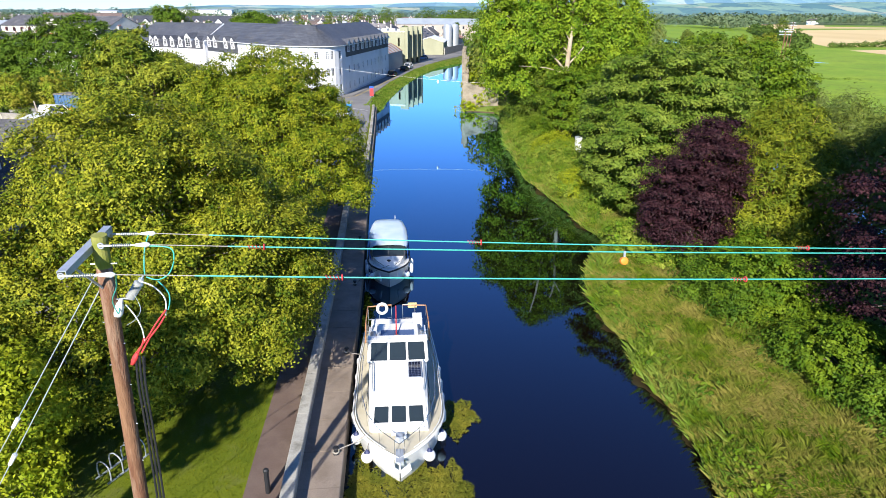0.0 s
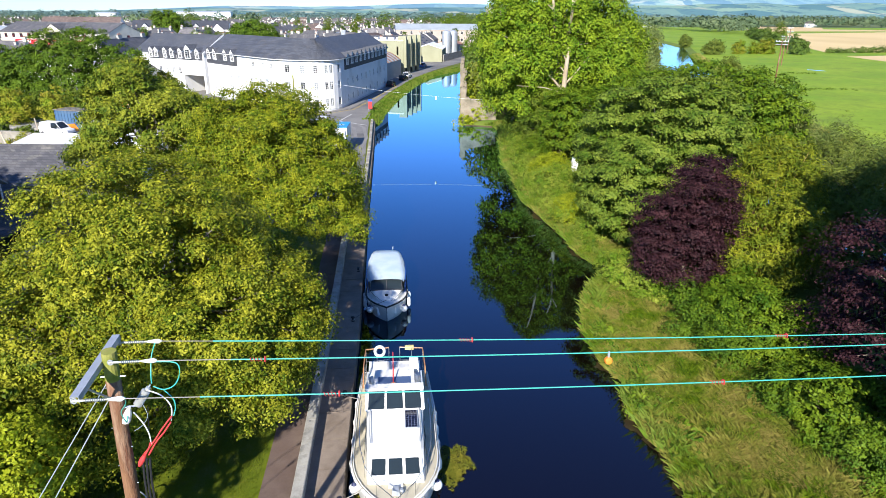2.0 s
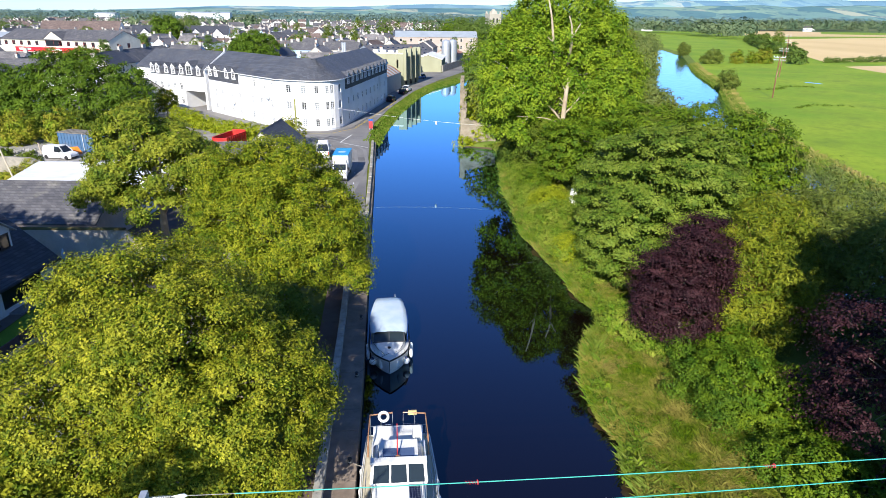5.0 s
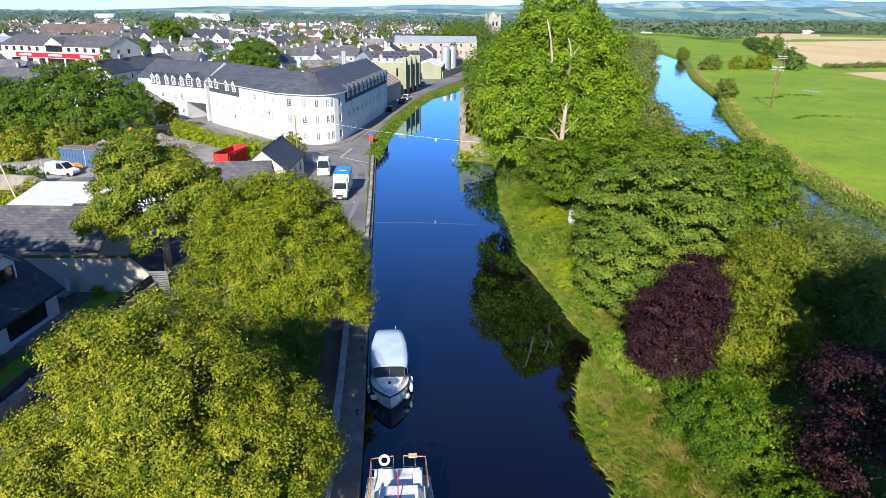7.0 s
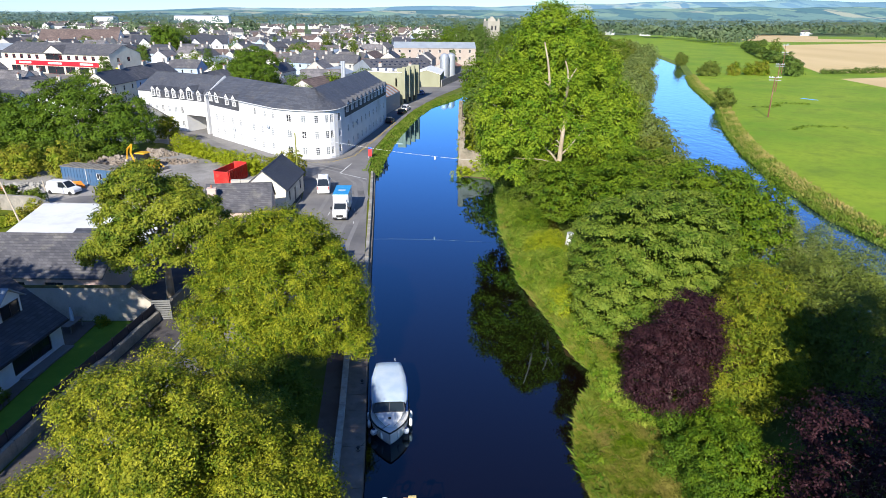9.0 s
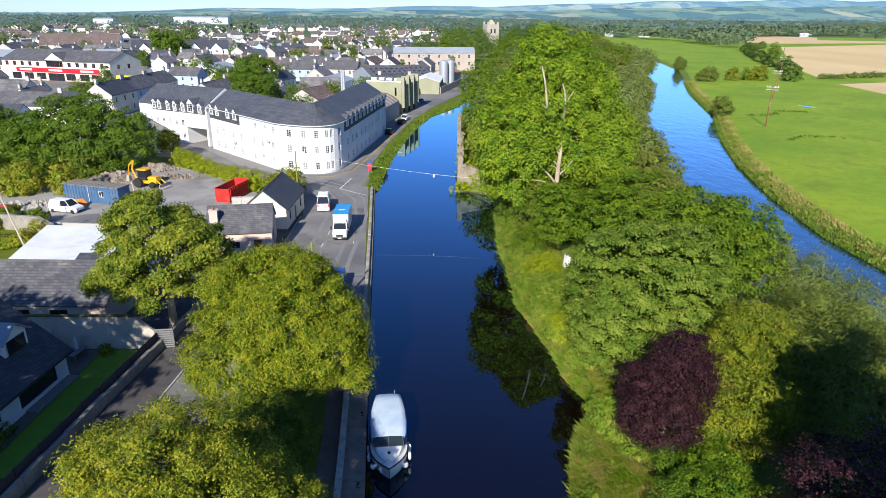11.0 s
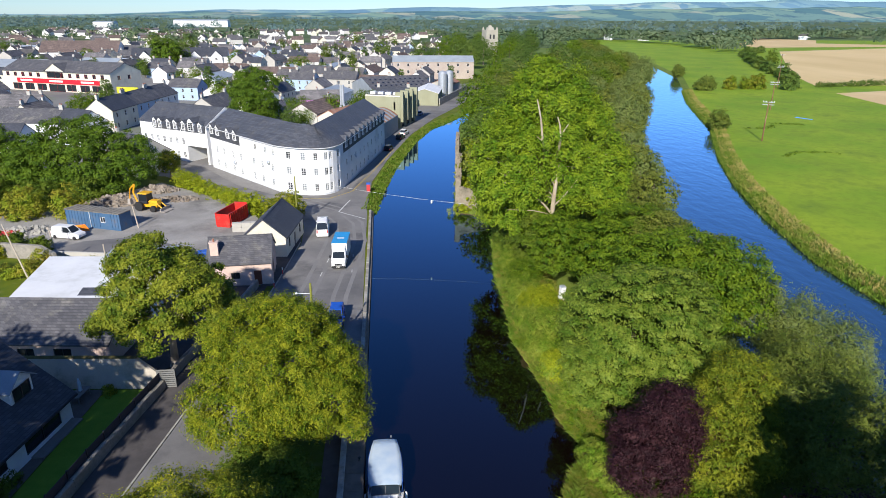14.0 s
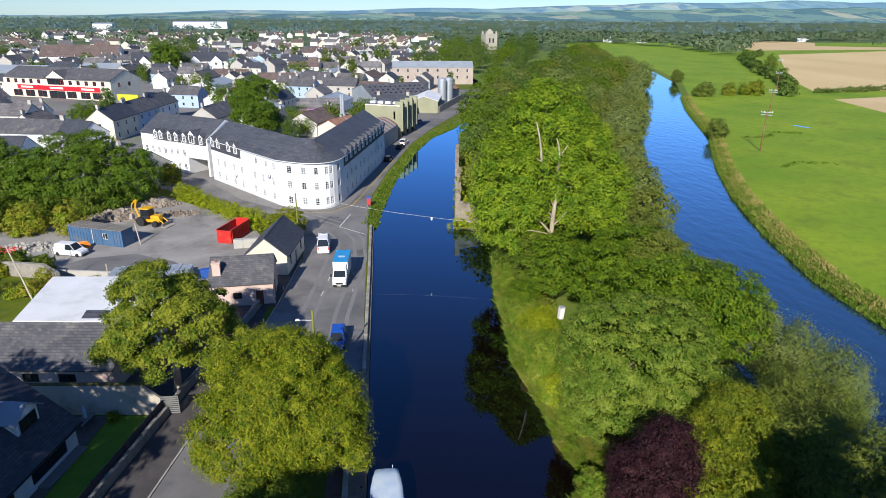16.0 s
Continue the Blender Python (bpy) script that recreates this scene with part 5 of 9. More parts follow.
def framed_panes(parent, a, b, c, d, count, bar, frame_mat, glass, name="windscreen"):
    """A raked screen through corners a b (foot) and c d (head: right, left) split into equal panes."""
    A, B, C, D = map(Vector, (a, b, c, d))
    fr = Shape()
    P = lambda u, v: A.lerp(B, u).lerp(D.lerp(C, u), v)
    nrm = (B - A).cross(D - A).normalized() * 0.04
    w = (B - A).length
    h = (D - A).length
    us = [bar / w / 2 + k * (1 - bar / w) / count for k in range(count + 1)]
    cols = [v for u in us for v in (u - bar / w / 2, u + bar / w / 2)]
    rows = [0, bar / h, 1 - bar / h, 1]
    for k in (-1, 1):
        fr.v += [tuple(P(u, v) + nrm * k) for v in rows for u in cols]
    n, m = len(cols), len(cols) * 4
    for r in range(3):
        for q in range(n - 1):
            if r == 1 and q % 2:
                continue
            a0 = r * n + q
            fr.f += [(m + a0, m + a0 + 1, m + a0 + n + 1, m + a0 + n), (a0 + n, a0 + n + 1, a0 + 1, a0)]
            fr.s += [0, 0]
    ring = list(range(n)) + [n * r + n - 1 for r in range(1, 4)] + [3 * n + q for q in range(n - 2, -1, -1)] + [2 * n, n]
    for p, q in zip(ring, ring[1:] + ring[:1]):
        fr.f.append((p, q, m + q, m + p))
        fr.s.append(0)
    f = part(name, fr, frame_mat, parent)
    for k in range(count):
        u0, u1 = us[k] + bar / w / 2, us[k + 1] - bar / w / 2
        g = Shape().quad([P(u0, bar / h), P(u1, bar / h), P(u1, 1 - bar / h), P(u0, 1 - bar / h)])
        part("pane", g, glass, f)
    return f


BOATGLASS = glass_mat("boat glass", (0.018, 0.026, 0.03), 0.04)


def big_cruiser():
    t = thing("motor_cruiser", "white motor cruiser with cream decks moored at the quay", "boat", pose(0.5, 18.75, 0.0, 0, 0, -1.5))
    L, beam = 10.6, 3.65
    h, edge = hull_shape(L, beam, 1.5, 1.12, 1.05, 20)
    part("hull", h, GRP, t, smooth=True)
    part("deck", deck_shape(edge), DECK, t)
    for sd in (-1, 1):
        part("rubbing_strake", edge_tube(edge, sd, 0.05, 0.02, -0.1), GRP, t)
        part("toe_rail", edge_tube(edge[1:], sd, 0.022, -0.06, 0.02), GRP, t)
    # trunk cabin, its sides leaning in, with rounded roof edge
    c = Shape()
    prof = lambda y, wl, wh, z0, z1: [(-wl, y, z0), (wl, y, z0), (wh, y, z1 - 0.1), (wh - 0.12, y, z1), (-wh + 0.12, y, z1), (-wh, y, z1 - 0.1)]
    c.rings([prof(1.7, 1.2, 1.12, 1.1, 1.52), prof(2.4, 1.25, 1.13, 1.08, 2.24), prof(2.65, 1.27, 1.15, 1.08, 2.3), prof(5.3, 1.36, 1.24, 1.05, 2.42), prof(8.0, 1.36, 1.24, 1.0, 2.42)])
    part("cabin", c, GRP, t)
    framed_panes(t, (-1.1, 1.74, 1.6), (1.1, 1.74, 1.6), (1.04, 2.34, 2.22), (-1.04, 2.34, 2.22), 3, 0.12, GRP, BOATGLASS, "front_window")
    for sd in (-1, 1):
        for k in range(3):
            y = 2.9 + 1.3 * k
            part("side_window", pane_slab((sd * 1.31, y, 1.5), (sd * 1.31, y + 0.9, 1.5), (sd * 1.235, y + 0.9, 2.1), (sd * 1.235, y, 2.1), 0.02 * sd), BOATGLASS, t)
        part("grab_rail", Shape().tube([(sd * 1.0, 2.9, 2.42), (sd * 1.05, 3.4, 2.5), (sd * 1.08, 4.9, 2.53), (sd * 1.08, 5.2, 2.45)], 0.02, n=6), GALV, t)
    # wheelhouse: raked screen, side panels, roof with skylight
    framed_panes(t, (-1.28, 5.15, 2.36), (1.28, 5.15, 2.36), (1.22, 5.75, 3.12), (-1.22, 5.75, 3.12), 3, 0.09, GRP, BOATGLASS)
    for sd in (-1, 1):
        s = Shape()
        s.rings([[(sd * 1.26, 5.2, 2.38), (sd * 1.26, 7.8, 2.38), (sd * 1.24, 7.8, 2.75), (sd * 1.22, 5.8, 3.1)], [(sd * 1.32, 5.2, 2.38), (sd * 1.32, 7.8, 2.38), (sd * 1.30, 7.8, 2.75), (sd * 1.28, 5.8, 3.1)]])
        part("wheelhouse_side", s, GRP, t)
    s = Shape()
    s.rings([[(-1.3, 5.68, 3.1), (1.3, 5.68, 3.1), (1.3, 5.68, 3.2), (-1.3, 5.68, 3.2)], [(-1.3, 6.05, 3.1), (1.3, 6.05, 3.1), (1.3, 6.05, 3.2), (-1.3, 6.05, 3.2)]])
    part("screen_header", s, GRP, t)
    s = Shape()
    s.box(-0.98, 0.98, 6.2, 7.7, 2.42, 2.95, taper=0.06)
    part("hatch_housing", s, GRP, t)
    part("skylight", pane_slab((-0.74, 6.3, 2.96), (0.74, 6.3, 2.96), (0.74, 6.95, 2.96), (-0.74, 6.95, 2.96), 0.03), BLUEGLASS, t)
    part("locker", Shape().box(0.72, 1.18, 8.15, 8.75, 2.4, 2.95, taper=0.04), GRP, t)
    part("cockpit_floor", Shape().box(-1.3, 1.3, 7.95, 10.2, 1.1, 1.9), GRP, t)
    part("dash_top", Shape().box(-1.1, 1.1, 5.4, 5.7, 2.4, 2.55), DECK, t)
    for x in (-0.6, 0.55):
        part("seat", Shape().box(x - 0.3, x + 0.3, 5.85, 6.15, 2.42, 2.8), plain("grey seat cover", (0.35, 0.33, 0.34)) if "grey seat cover" not in bpy.data.materials else bpy.data.materials["grey seat cover"], t)
    part("helm_wheel", Shape().torus((0.1, 5.85, 2.75), 0.2, 0.02, pose(0, 0, 0, 60, 0, 0), 16, 6), BLACK, t)
    m = part("mast", Shape().tube([(-0.05, 6.2, 2.95), (-0.05, 7.6, 3.9)], 0.035, 0.02), REDTAPE, t, "red and white stub mast")
    part("mast_foot", Shape().box(-0.14, 0.04, 6.12, 6.3, 2.95, 3.1), WOODRAIL, m)
    # aft rail with a gap, lifebuoy and wooden top rail
    for sd in (-1, 1):
        pts = [(sd * 1.5, 7.6, 2.0), (sd * 1.5, 8.4, 2.6), (sd * 1.46, 10.2, 2.62), (sd * 0.28, 10.35, 2.62)]
        part("aft_rail", Shape().tube(pts, 0.035, n=6), WOODRAIL, t)
        for x, y in ((1.48, 8.6), (1.46, 10.2), (0.9, 10.28), (0.28, 10.35)):
            part("stanchion", Shape().tube([(sd * x, y, 1.05), (sd * x, y, 2.6)], 0.018, n=6), STEEL, t)
        part("mid_rail", Shape().tube([(sd * 1.49, 8.6, 1.9), (sd * 1.46, 10.2, 1.9), (sd * 0.28, 10.35, 1.9)], 0.014, n=5), STEEL, t)
    part("lifebuoy", Shape().torus((-0.75, 10.2, 2.5), 0.24, 0.075, pose(0, 0, 0, 70, 0, 0)), FENDER, t, smooth=True)
    part("outboard_box", Shape().box(0.55, 1.0, 10.33, 10.45, 2.45, 2.68), plain("buff plastic box", (0.62, 0.50, 0.22)), t)
    # pulpit, side rails, windlass, anchor
    for sd in (-1, 1):
        rail = [(sd * 0.18, 0.25, 2.05), (sd * 0.75, 1.0, 2.0), (sd * 1.25, 2.2, 1.88), (sd * 1.5, 3.6, 1.8), (sd * 1.58, 5.2, 1.75), (sd * 1.58, 7.0, 1.7)]
        part("side_rail", Shape().tube(rail, 0.016, n=6), STEEL, t)
        for x, y, z in rail[:]:
            part("stanchion", Shape().tube([(sd * abs(x), y, 1.1), (x, y, z)], 0.013, n=5), STEEL, t)
    part("pulpit", Shape().tube([(-0.18, 0.25, 2.05), (0, 0.0, 2.07), (0.18, 0.25, 2.05)], 0.016, n=6), STEEL, t)
    part("windlass", Shape().box(-0.16, 0.16, 0.95, 1.3, 1.4, 1.62, taper=0.2).lathe((0.22, 1.1, 1.48), [(0.06, -0.05), (0.09, 0.05), (0.06, 0.12)], 10), GALV, t)
    part("fore_hatch", Shape().box(-0.3, 0.3, 1.4, 1.75, 1.38, 1.48, taper=0.1), GRP, t)
    a = part("anchor", Shape().tube([(0, 0.5, 1.46), (0, -0.25, 1.42), (0, -0.45, 1.2)], 0.035, n=6), GALV, t)
    fl = Shape()
    for sd in (-1, 1):
        fl.rings([[(sd * 0.02, -0.4, 1.24), (sd * 0.36, -0.2, 1.38), (sd * 0.42, -0.45, 1.3), (sd * 0.05, -0.62, 1.1)], [(sd * 0.02, -0.36, 1.2), (sd * 0.34, -0.18, 1.33), (sd * 0.40, -0.42, 1.25), (sd * 0.05, -0.58, 1.05)]])
    part("fluke", fl, FENDER, a, "white painted flukes")
    part("bow_roller", Shape().box(-0.14, 0.14, -0.2, 0.5, 1.38, 1.46), GALV, t)
    # solar panel with its cells
    p = part("solar_panel", Shape().box(0.42, 0.98, 3.75, 5.0, 2.44, 2.48), GALV, t, "dark blue solar panel in a grey frame")
    for i in range(4):
        for j in range(9):
            x, y = 0.45 + i * 0.127, 3.79 + j * 0.132
            part("cell", Shape().quad([(x, y, 2.484), (x + 0.119, y, 2.484), (x + 0.119, y + 0.124, 2.484), (x, y + 0.124, 2.484)]), PVCELL, p)
    for x, y in ((-1.25, 1.35), (1.15, 1.3), (-1.72, 2.5), (1.68, 2.5)):
        fender(t, x * 1.0, y, 0.5, True)
    for x, y in ((-1.86, 3.7), (1.86, 3.6), (1.88, 4.8), (1.88, 5.9), (1.88, 7.0), (-1.86, 5.2), (-1.86, 6.6), (-1.86, 8.0)):
        fender(t, x, y, 0.62)
    return t


def small_cruiser():
    t = thing("canopy_cruiser", "small white river cruiser with a pale canopy and blue side sheets", "boat", pose(0.5, 36.75, 0.0, 0, 0, -1.0))
    L, beam = 8.2, 2.75
    h, edge = hull_shape(L, beam, 1.25, 0.95, 0.9, 18)
    part("hull", h, GRP, t, smooth=True)
    part("deck", deck_shape(edge), GRP, t)
    for sd in (-1, 1):
        part("rubbing_strake", edge_tube(edge, sd, 0.055, 0.0, -0.02), BLACK, t)
    c = Shape()
    pr = lambda y, w, z0, z1: [(-w, y, z0), (w, y, z0), (w * 0.9, y, z1), (w * 0.4, y, z1 + 0.08), (-w * 0.4, y, z1 + 0.08), (-w * 0.9, y, z1)]
    c.rings([pr(0.75, 0.35, 1.1, 1.18), pr(1.5, 0.85, 1.05, 1.32), pr(2.3, 1.1, 1.0, 1.5), pr(2.9, 1.14, 0.98, 1.52)])
    part("foredeck_cabin", c, GRP, t, smooth=False)
    framed_panes(t, (-1.08, 2.05, 1.5), (1.08, 2.05, 1.5), (1.02, 2.65, 2.1), (-1.02, 2.65, 2.1), 2, 0.06, FRAMED, BOATGLASS)
    top = Shape()
    rows = []
    for k, (y, w, z) in enumerate(((2.35, 1.16, 2.16), (2.8, 1.26, 2.24), (4.0, 1.32, 2.3), (5.5, 1.28, 2.32), (6.8, 1.12, 2.3), (7.6, 0.98, 2.22), (7.75, 0.92, 2.08))):
        rows.append([(-w, y, z - 0.2), (-w * 0.96, y, z - 0.05), (-w * 0.7, y, z + 0.02), (0, y, z + 0.05), (w * 0.7, y, z + 0.02), (w * 0.96, y, z - 0.05), (w, y, z - 0.2)])
    top.rings(rows, closed=False, caps=False)
    top.rings([[(x * 0.985, y, z - 0.03) for x, y, z in r] for r in rows], closed=False, caps=False)
    part("canopy", top, CANVAS, t, smooth=True)
    for sd in (-1, 1):
        s = Shape()
        s.rings([[(sd * 1.2, 2.8, 0.95), (sd * 1.27, 2.8, 2.06), (sd * 1.29, 2.8, 2.06), (sd * 1.23, 2.8, 0.95)], [(sd * 1.33, 4.0, 0.95), (sd * 1.33, 4.0, 2.1), (sd * 1.36, 4.0, 2.1), (sd * 1.37, 4.0, 0.95)], [(sd * 1.32, 5.6, 0.92), (sd * 1.28, 5.6, 2.12), (sd * 1.31, 5.6, 2.12), (sd * 1.36, 5.6, 0.92)], [(sd * 1.2, 7.4, 0.92), (sd * 1.0, 7.4, 2.05), (sd * 1.03, 7.4, 2.05), (sd * 1.24, 7.4, 0.92)]])
        part("side_sheet", s, BLUESHEET, t, "blue canvas side sheet")
        part("grab_rail", Shape().tube([(sd * 0.3, 0.5, 1.45), (sd * 0.75, 1.2, 1.5), (sd * 1.1, 2.2, 1.45)], 0.014, n=5), STEEL, t)
    part("bow_cleat", Shape().box(-0.12, 0.12, 0.95, 1.05, 1.22, 1.3), BLACK, t)
    part("ventilator", Shape().lathe((0, 1.5, 1.38), [(0.12, 0), (0.12, 0.06), (0.05, 0.1)], 10), BLACK, t)
    part("bow_line", Shape().tube([(0, 0.95, 1.3), (-0.9, 0.3, 1.2), (-1.9, -0.9, 1.05)], 0.014, n=5), BLACK, t)
    part("stern_light", Shape().tube([(0.5, 7.7, 2.25), (0.5, 7.72, 2.5)], 0.02, n=6), FENDER, t)
    for x, y in ((-1.12, 1.2), (1.12, 1.2)):
        fender(t, x, y, 0.55, True)
    for x, y in ((-0.55, 0.75), (0.55, 0.75), (-1.45, 2.0), (1.48, 2.0), (1.52, 2.9), (-1.5, 2.9)):
        fender(t, x, y, 0.6)
    return t


big_cruiser()
small_cruiser()

for x, y in ((-1.85, 19.8), (-1.75, 27.3), (-1.6, 35.5), (-1.45, 43.5)):
    b = thing("mooring_bollard", "small dark iron mooring bollard on the quay", "bollard", pose(x, y, 1.0), "quay bollards")
    part("post", Shape().lathe((0, 0, 0), [(0.12, 0), (0.08, 0.05), (0.07, 0.2), (0.12, 0.25), (0.10, 0.3)], 10), BLACK, b)
    part("coil", Shape().torus((0, 0, 0.1), 0.11, 0.03, None, 14, 6), ROPE, b)
for name, pts in (("mooring_line", [(-0.55, 20.4, 1.45), (-1.2, 20.1, 1.2), (-1.85, 19.8, 1.15)]), ("mooring_line", [(-1.15, 26.6, 1.3), (-1.5, 27.0, 1.15), (-1.75, 27.3, 1.15)])):
    tagged(part(name, Shape().tube(pts, 0.02, n=6), ROPE), "grey mooring rope from boat to bollard", "rope")
b = thing("path_bollard", "black cylindrical bollard beside the path", "bollard", pose(-4.05, 17.9, 1.05))
part("post", Shape().lathe((0, 0, 0), [(0.09, 0), (0.085, 0.85), (0.1, 0.87), (0.1, 0.95), (0.06, 1.0)], 12), BLACK, b)


def weed_mat():
    """Yellow-green weed drifting against the quay and bow."""
    rng = np.random.default_rng(5)
    pts = []
    blobs = [((0.7, 18.0), (2.0, 2.4)), ((2.3, 18.6), (0.8, 1.5)), ((3.2, 23.2), (0.8, 1.1)), ((2.9, 22.4), (0.5, 0.9)), ((-0.9, 17.6), (0.7, 3.4)), ((0.3, 14.6), (2.2, 2.4))]
    for (cx, cy), (rx, ry) in blobs:
        n = int(5200 * rx * ry / 2)
        a, r = rng.uniform(0, 2 * math.pi, n), np.sqrt(rng.random(n))
        r *= 1 + 0.18 * np.sin(a * 5 + cx) + 0.1 * np.sin(a * 11)
        pts.append(np.stack([cx + rx * r * np.cos(a), cy + ry * r * np.sin(a), np.full(n, 0.012) + rng.uniform(0, 0.05, n)], 1))
    p = np.concatenate(pts)
    p = p[p[:, 0] > -1.55]
    f = unit(np.array([0, 0, 1.0]) + 0.35 * rng.normal(size=p.shape))
    ob = part("water_weed", quads_mesh("water_weed", leaves(rng, p, f, 0.15, 0.2), [WEED]), [WEED])
    tagged(ob, "mat of yellow-green weed floating round the bow", "weed", kind="stuff")


weed_mat()


# ---- electricity pole, wires and markers ----
BAREWIRE = plain("dull bare wire", (0.30, 0.28, 0.23), 0.6)


def wire_z(x, x0, z0, k):
    u = x - x0
    return z0 - k * u + 0.0007 * u * u


def power_pole():
    t = thing("electricity_pole", "weathered brown wooden electricity pole with steel crossarm", "pole", pose(-5.72, 12.15, 1.0))
    T = Vector((0.62, -0.6, 11.68))
    pts = [T * (k / 8) for k in range(9)]
    part("pole_shaft", Shape().tube(pts[:8] + [T * 0.945], 0.165, 0.14, 16), POLEWOOD, t, smooth=True)
    part("pole_head", Shape().tube([T * 0.945, T], 0.1405, 0.138, 16), LICHEN, t, "lichen-covered pole top")
    for k in range(10):
        p = T * (0.55 + 0.042 * k)
        sg = -1 if k % 2 else 1
        part("step_bolt", Shape().tube([p, p + Vector((0.18 * sg, -0.02, 0.0))], 0.008, n=5), GALV, t)
    a, b = Vector((0.46, -1.84, 11.36)), Vector((0.40, 0.34, 11.44))
    web = Shape()
    web.rings([[p + Vector((-0.075, 0, 0.10)), p + Vector((0.075, 0, 0.10)), p + Vector((0.075, 0, 0.112)), p + Vector((-0.075, 0, 0.112))] for p in (a, b)])
    for sx in (-0.075, 0.063):
        web.rings([[p + Vector((sx, 0, -0.02)), p + Vector((sx + 0.012, 0, -0.02)), p + Vector((sx + 0.012, 0, 0.10)), p + Vector((sx, 0, 0.10))] for p in (a, b)])
    part("crossarm", web, GALV, t, "grey galvanised channel crossarm")
    part("arm_brace", Shape().tube([a.lerp(b, 0.2), T * 0.9], 0.022, n=6), GALV, t)
    part("through_bolt", Shape().tube([(0.36, -0.58, 11.1), (0.84, -0.58, 11.1)], 0.014, n=6), GALV, t)
    for y, x0, z in ((0.28, 0.41, 11.386), (-0.77, 0.66, 11.523), (-1.83, 0.41, 11.382)):
        ins = Shape()
        ins.tube([(x0, y, z), (x0 + 0.2, y, z)], 0.026, 0.02, n=8)
        ins.tube([(x0 + 0.2, y, z), (x0 + 0.62, y, z)], 0.017, n=8)
        for k in range(9):
            u = x0 + 0.24 + 0.038 * k
            ins.lathe((u, y, z), [(0.017, -0.008), (0.04, 0.0), (0.017, 0.008)], 10, m=Matrix.Rotation(math.pi / 2, 3, "Y"))
        i = part("strain_insulator", ins, PORCELAIN, t)
        m = Matrix.Rotation(math.pi / 2, 3, "Y")
        part("dead_end_clamp", Shape().lathe((x0 + 0.6, y, z), [(0.018, 0.0), (0.03, 0.06), (0.045, 0.17), (0.05, 0.24), (0.03, 0.28), (0.012, 0.3)], 10, m=m), FENDER, i)
        part("shackle", Shape().torus((x0 + 0.03, y, z), 0.05, 0.014, pose(0, 0, 0, 90, 0, 0), 14, 6), GALV, i)
    # surge arrester, jumper loops and cable ends
    m = pose(0, 0, 0, 0, 34, 0).to_3x3()
    prof = []
    for k in range(9):
        prof += [(0.05, 0.045 * k), (0.092, 0.045 * k + 0.016), (0.05, 0.045 * k + 0.032)]
    part("surge_arrester", Shape().lathe((0.88, -0.4, 10.3), prof, 14, m=m), PORCELAIN, t)
    part("arrester_top", Shape().lathe((1.13, -0.4, 10.66), [(0.05, 0.0), (0.05, 0.05), (0.018, 0.06), (0.018, 0.12)], 10, m=m), GALV, t)
    part("arrester_cap", Shape().lathe((0.66, -0.55, 10.05), [(0.085, -0.04), (0.1, 0.03), (0.085, 0.16), (0.05, 0.26), (0.03, 0.32)], 10, m=pose(0, 0, 0, 0, 22, 0).to_3x3()), FENDER, t, "pale insulating cap")
    part("bracket", Shape().tube([T * 0.885, (0.88, -0.42, 10.3)], 0.022, n=6), GALV, t)
    for q in ([(1.18, 0.25, 11.37), (1.14, 0.05, 11.16), (1.15, -0.15, 10.87), (1.21, -0.35, 10.75)], [(1.5, -0.77, 11.5), (1.89, -0.75, 11.44), (1.93, -0.75, 11.21), (1.77, -0.65, 10.89), (1.51, -0.55, 10.73), (1.27, -0.45, 10.75)], [(1.3, -1.8, 11.38), (1.08, -1.35, 10.95), (0.79, -0.95, 10.5), (0.76, -0.75, 10.14), (0.74, -0.62, 10.2)], [(1.49, -0.5, 10.68), (1.64, -0.5, 10.46), (1.65, -0.5, 10.25), (1.59, -0.5, 10.06)]):
        part("jumper_cable", Shape().tube(smooth_line(q), 0.012, n=6), TEALWIRE, t)
    for q in ([(1.13, -0.45, 10.67), (1.38, -0.45, 10.54), (1.55, -0.45, 10.27), (1.53, -0.5, 9.95)], [(0.84, -0.55, 10.23), (0.98, -0.55, 9.97), (1.06, -0.55, 9.7), (1.07, -0.55, 9.43)]):
        part("white_lead", Shape().tube(smooth_line(q), 0.013, n=6), FENDER, t)
    for q in ([(0.98, -0.45, 10.42), (1.08, -0.5, 10.1), (0.96, -0.55, 9.9), (0.8, -0.58, 9.8)],):
        part("earth_lead", Shape().tube(smooth_line(q), 0.006, n=5), GALV, t)
    for q in ([(1.57, -0.55, 10.09), (1.32, -0.55, 9.77), (1.15, -0.55, 9.52), (0.84, -0.55, 9.13)], [(1.55, -0.6, 9.98), (1.39, -0.6, 9.75), (1.2, -0.6, 9.52), (1.0, -0.6, 9.2)], [(1.07, -0.55, 9.5), (1.0, -0.57, 9.32), (0.86, -0.58, 9.1)]):
        part("cable_end", Shape().tube(smooth_line(q), 0.017, n=8), REDTAPE, t, "red heat-shrunk cable end")
    part("cable_boot", Shape().lathe((0.78, -0.58, 8.96), [(0.03, -0.04), (0.055, 0.04), (0.06, 0.16), (0.035, 0.26)], 10, m=pose(0, 0, 0, 0, 30, 0).to_3x3()), REDTAPE, t)
    for k in range(3):
        o = 0.07 * k
        part("down_cable", Shape().tube(smooth_line([(0.86 + o, -0.58, 9.1), (0.80 + o, -0.56, 8.4), (0.76 + o, -0.5, 7.2), (0.66 + o, -0.4, 5.0), (0.4 + o, -0.2, 2.0), (0.28 + o, -0.1, 0.0)]), 0.024, n=7), BLACK, t)
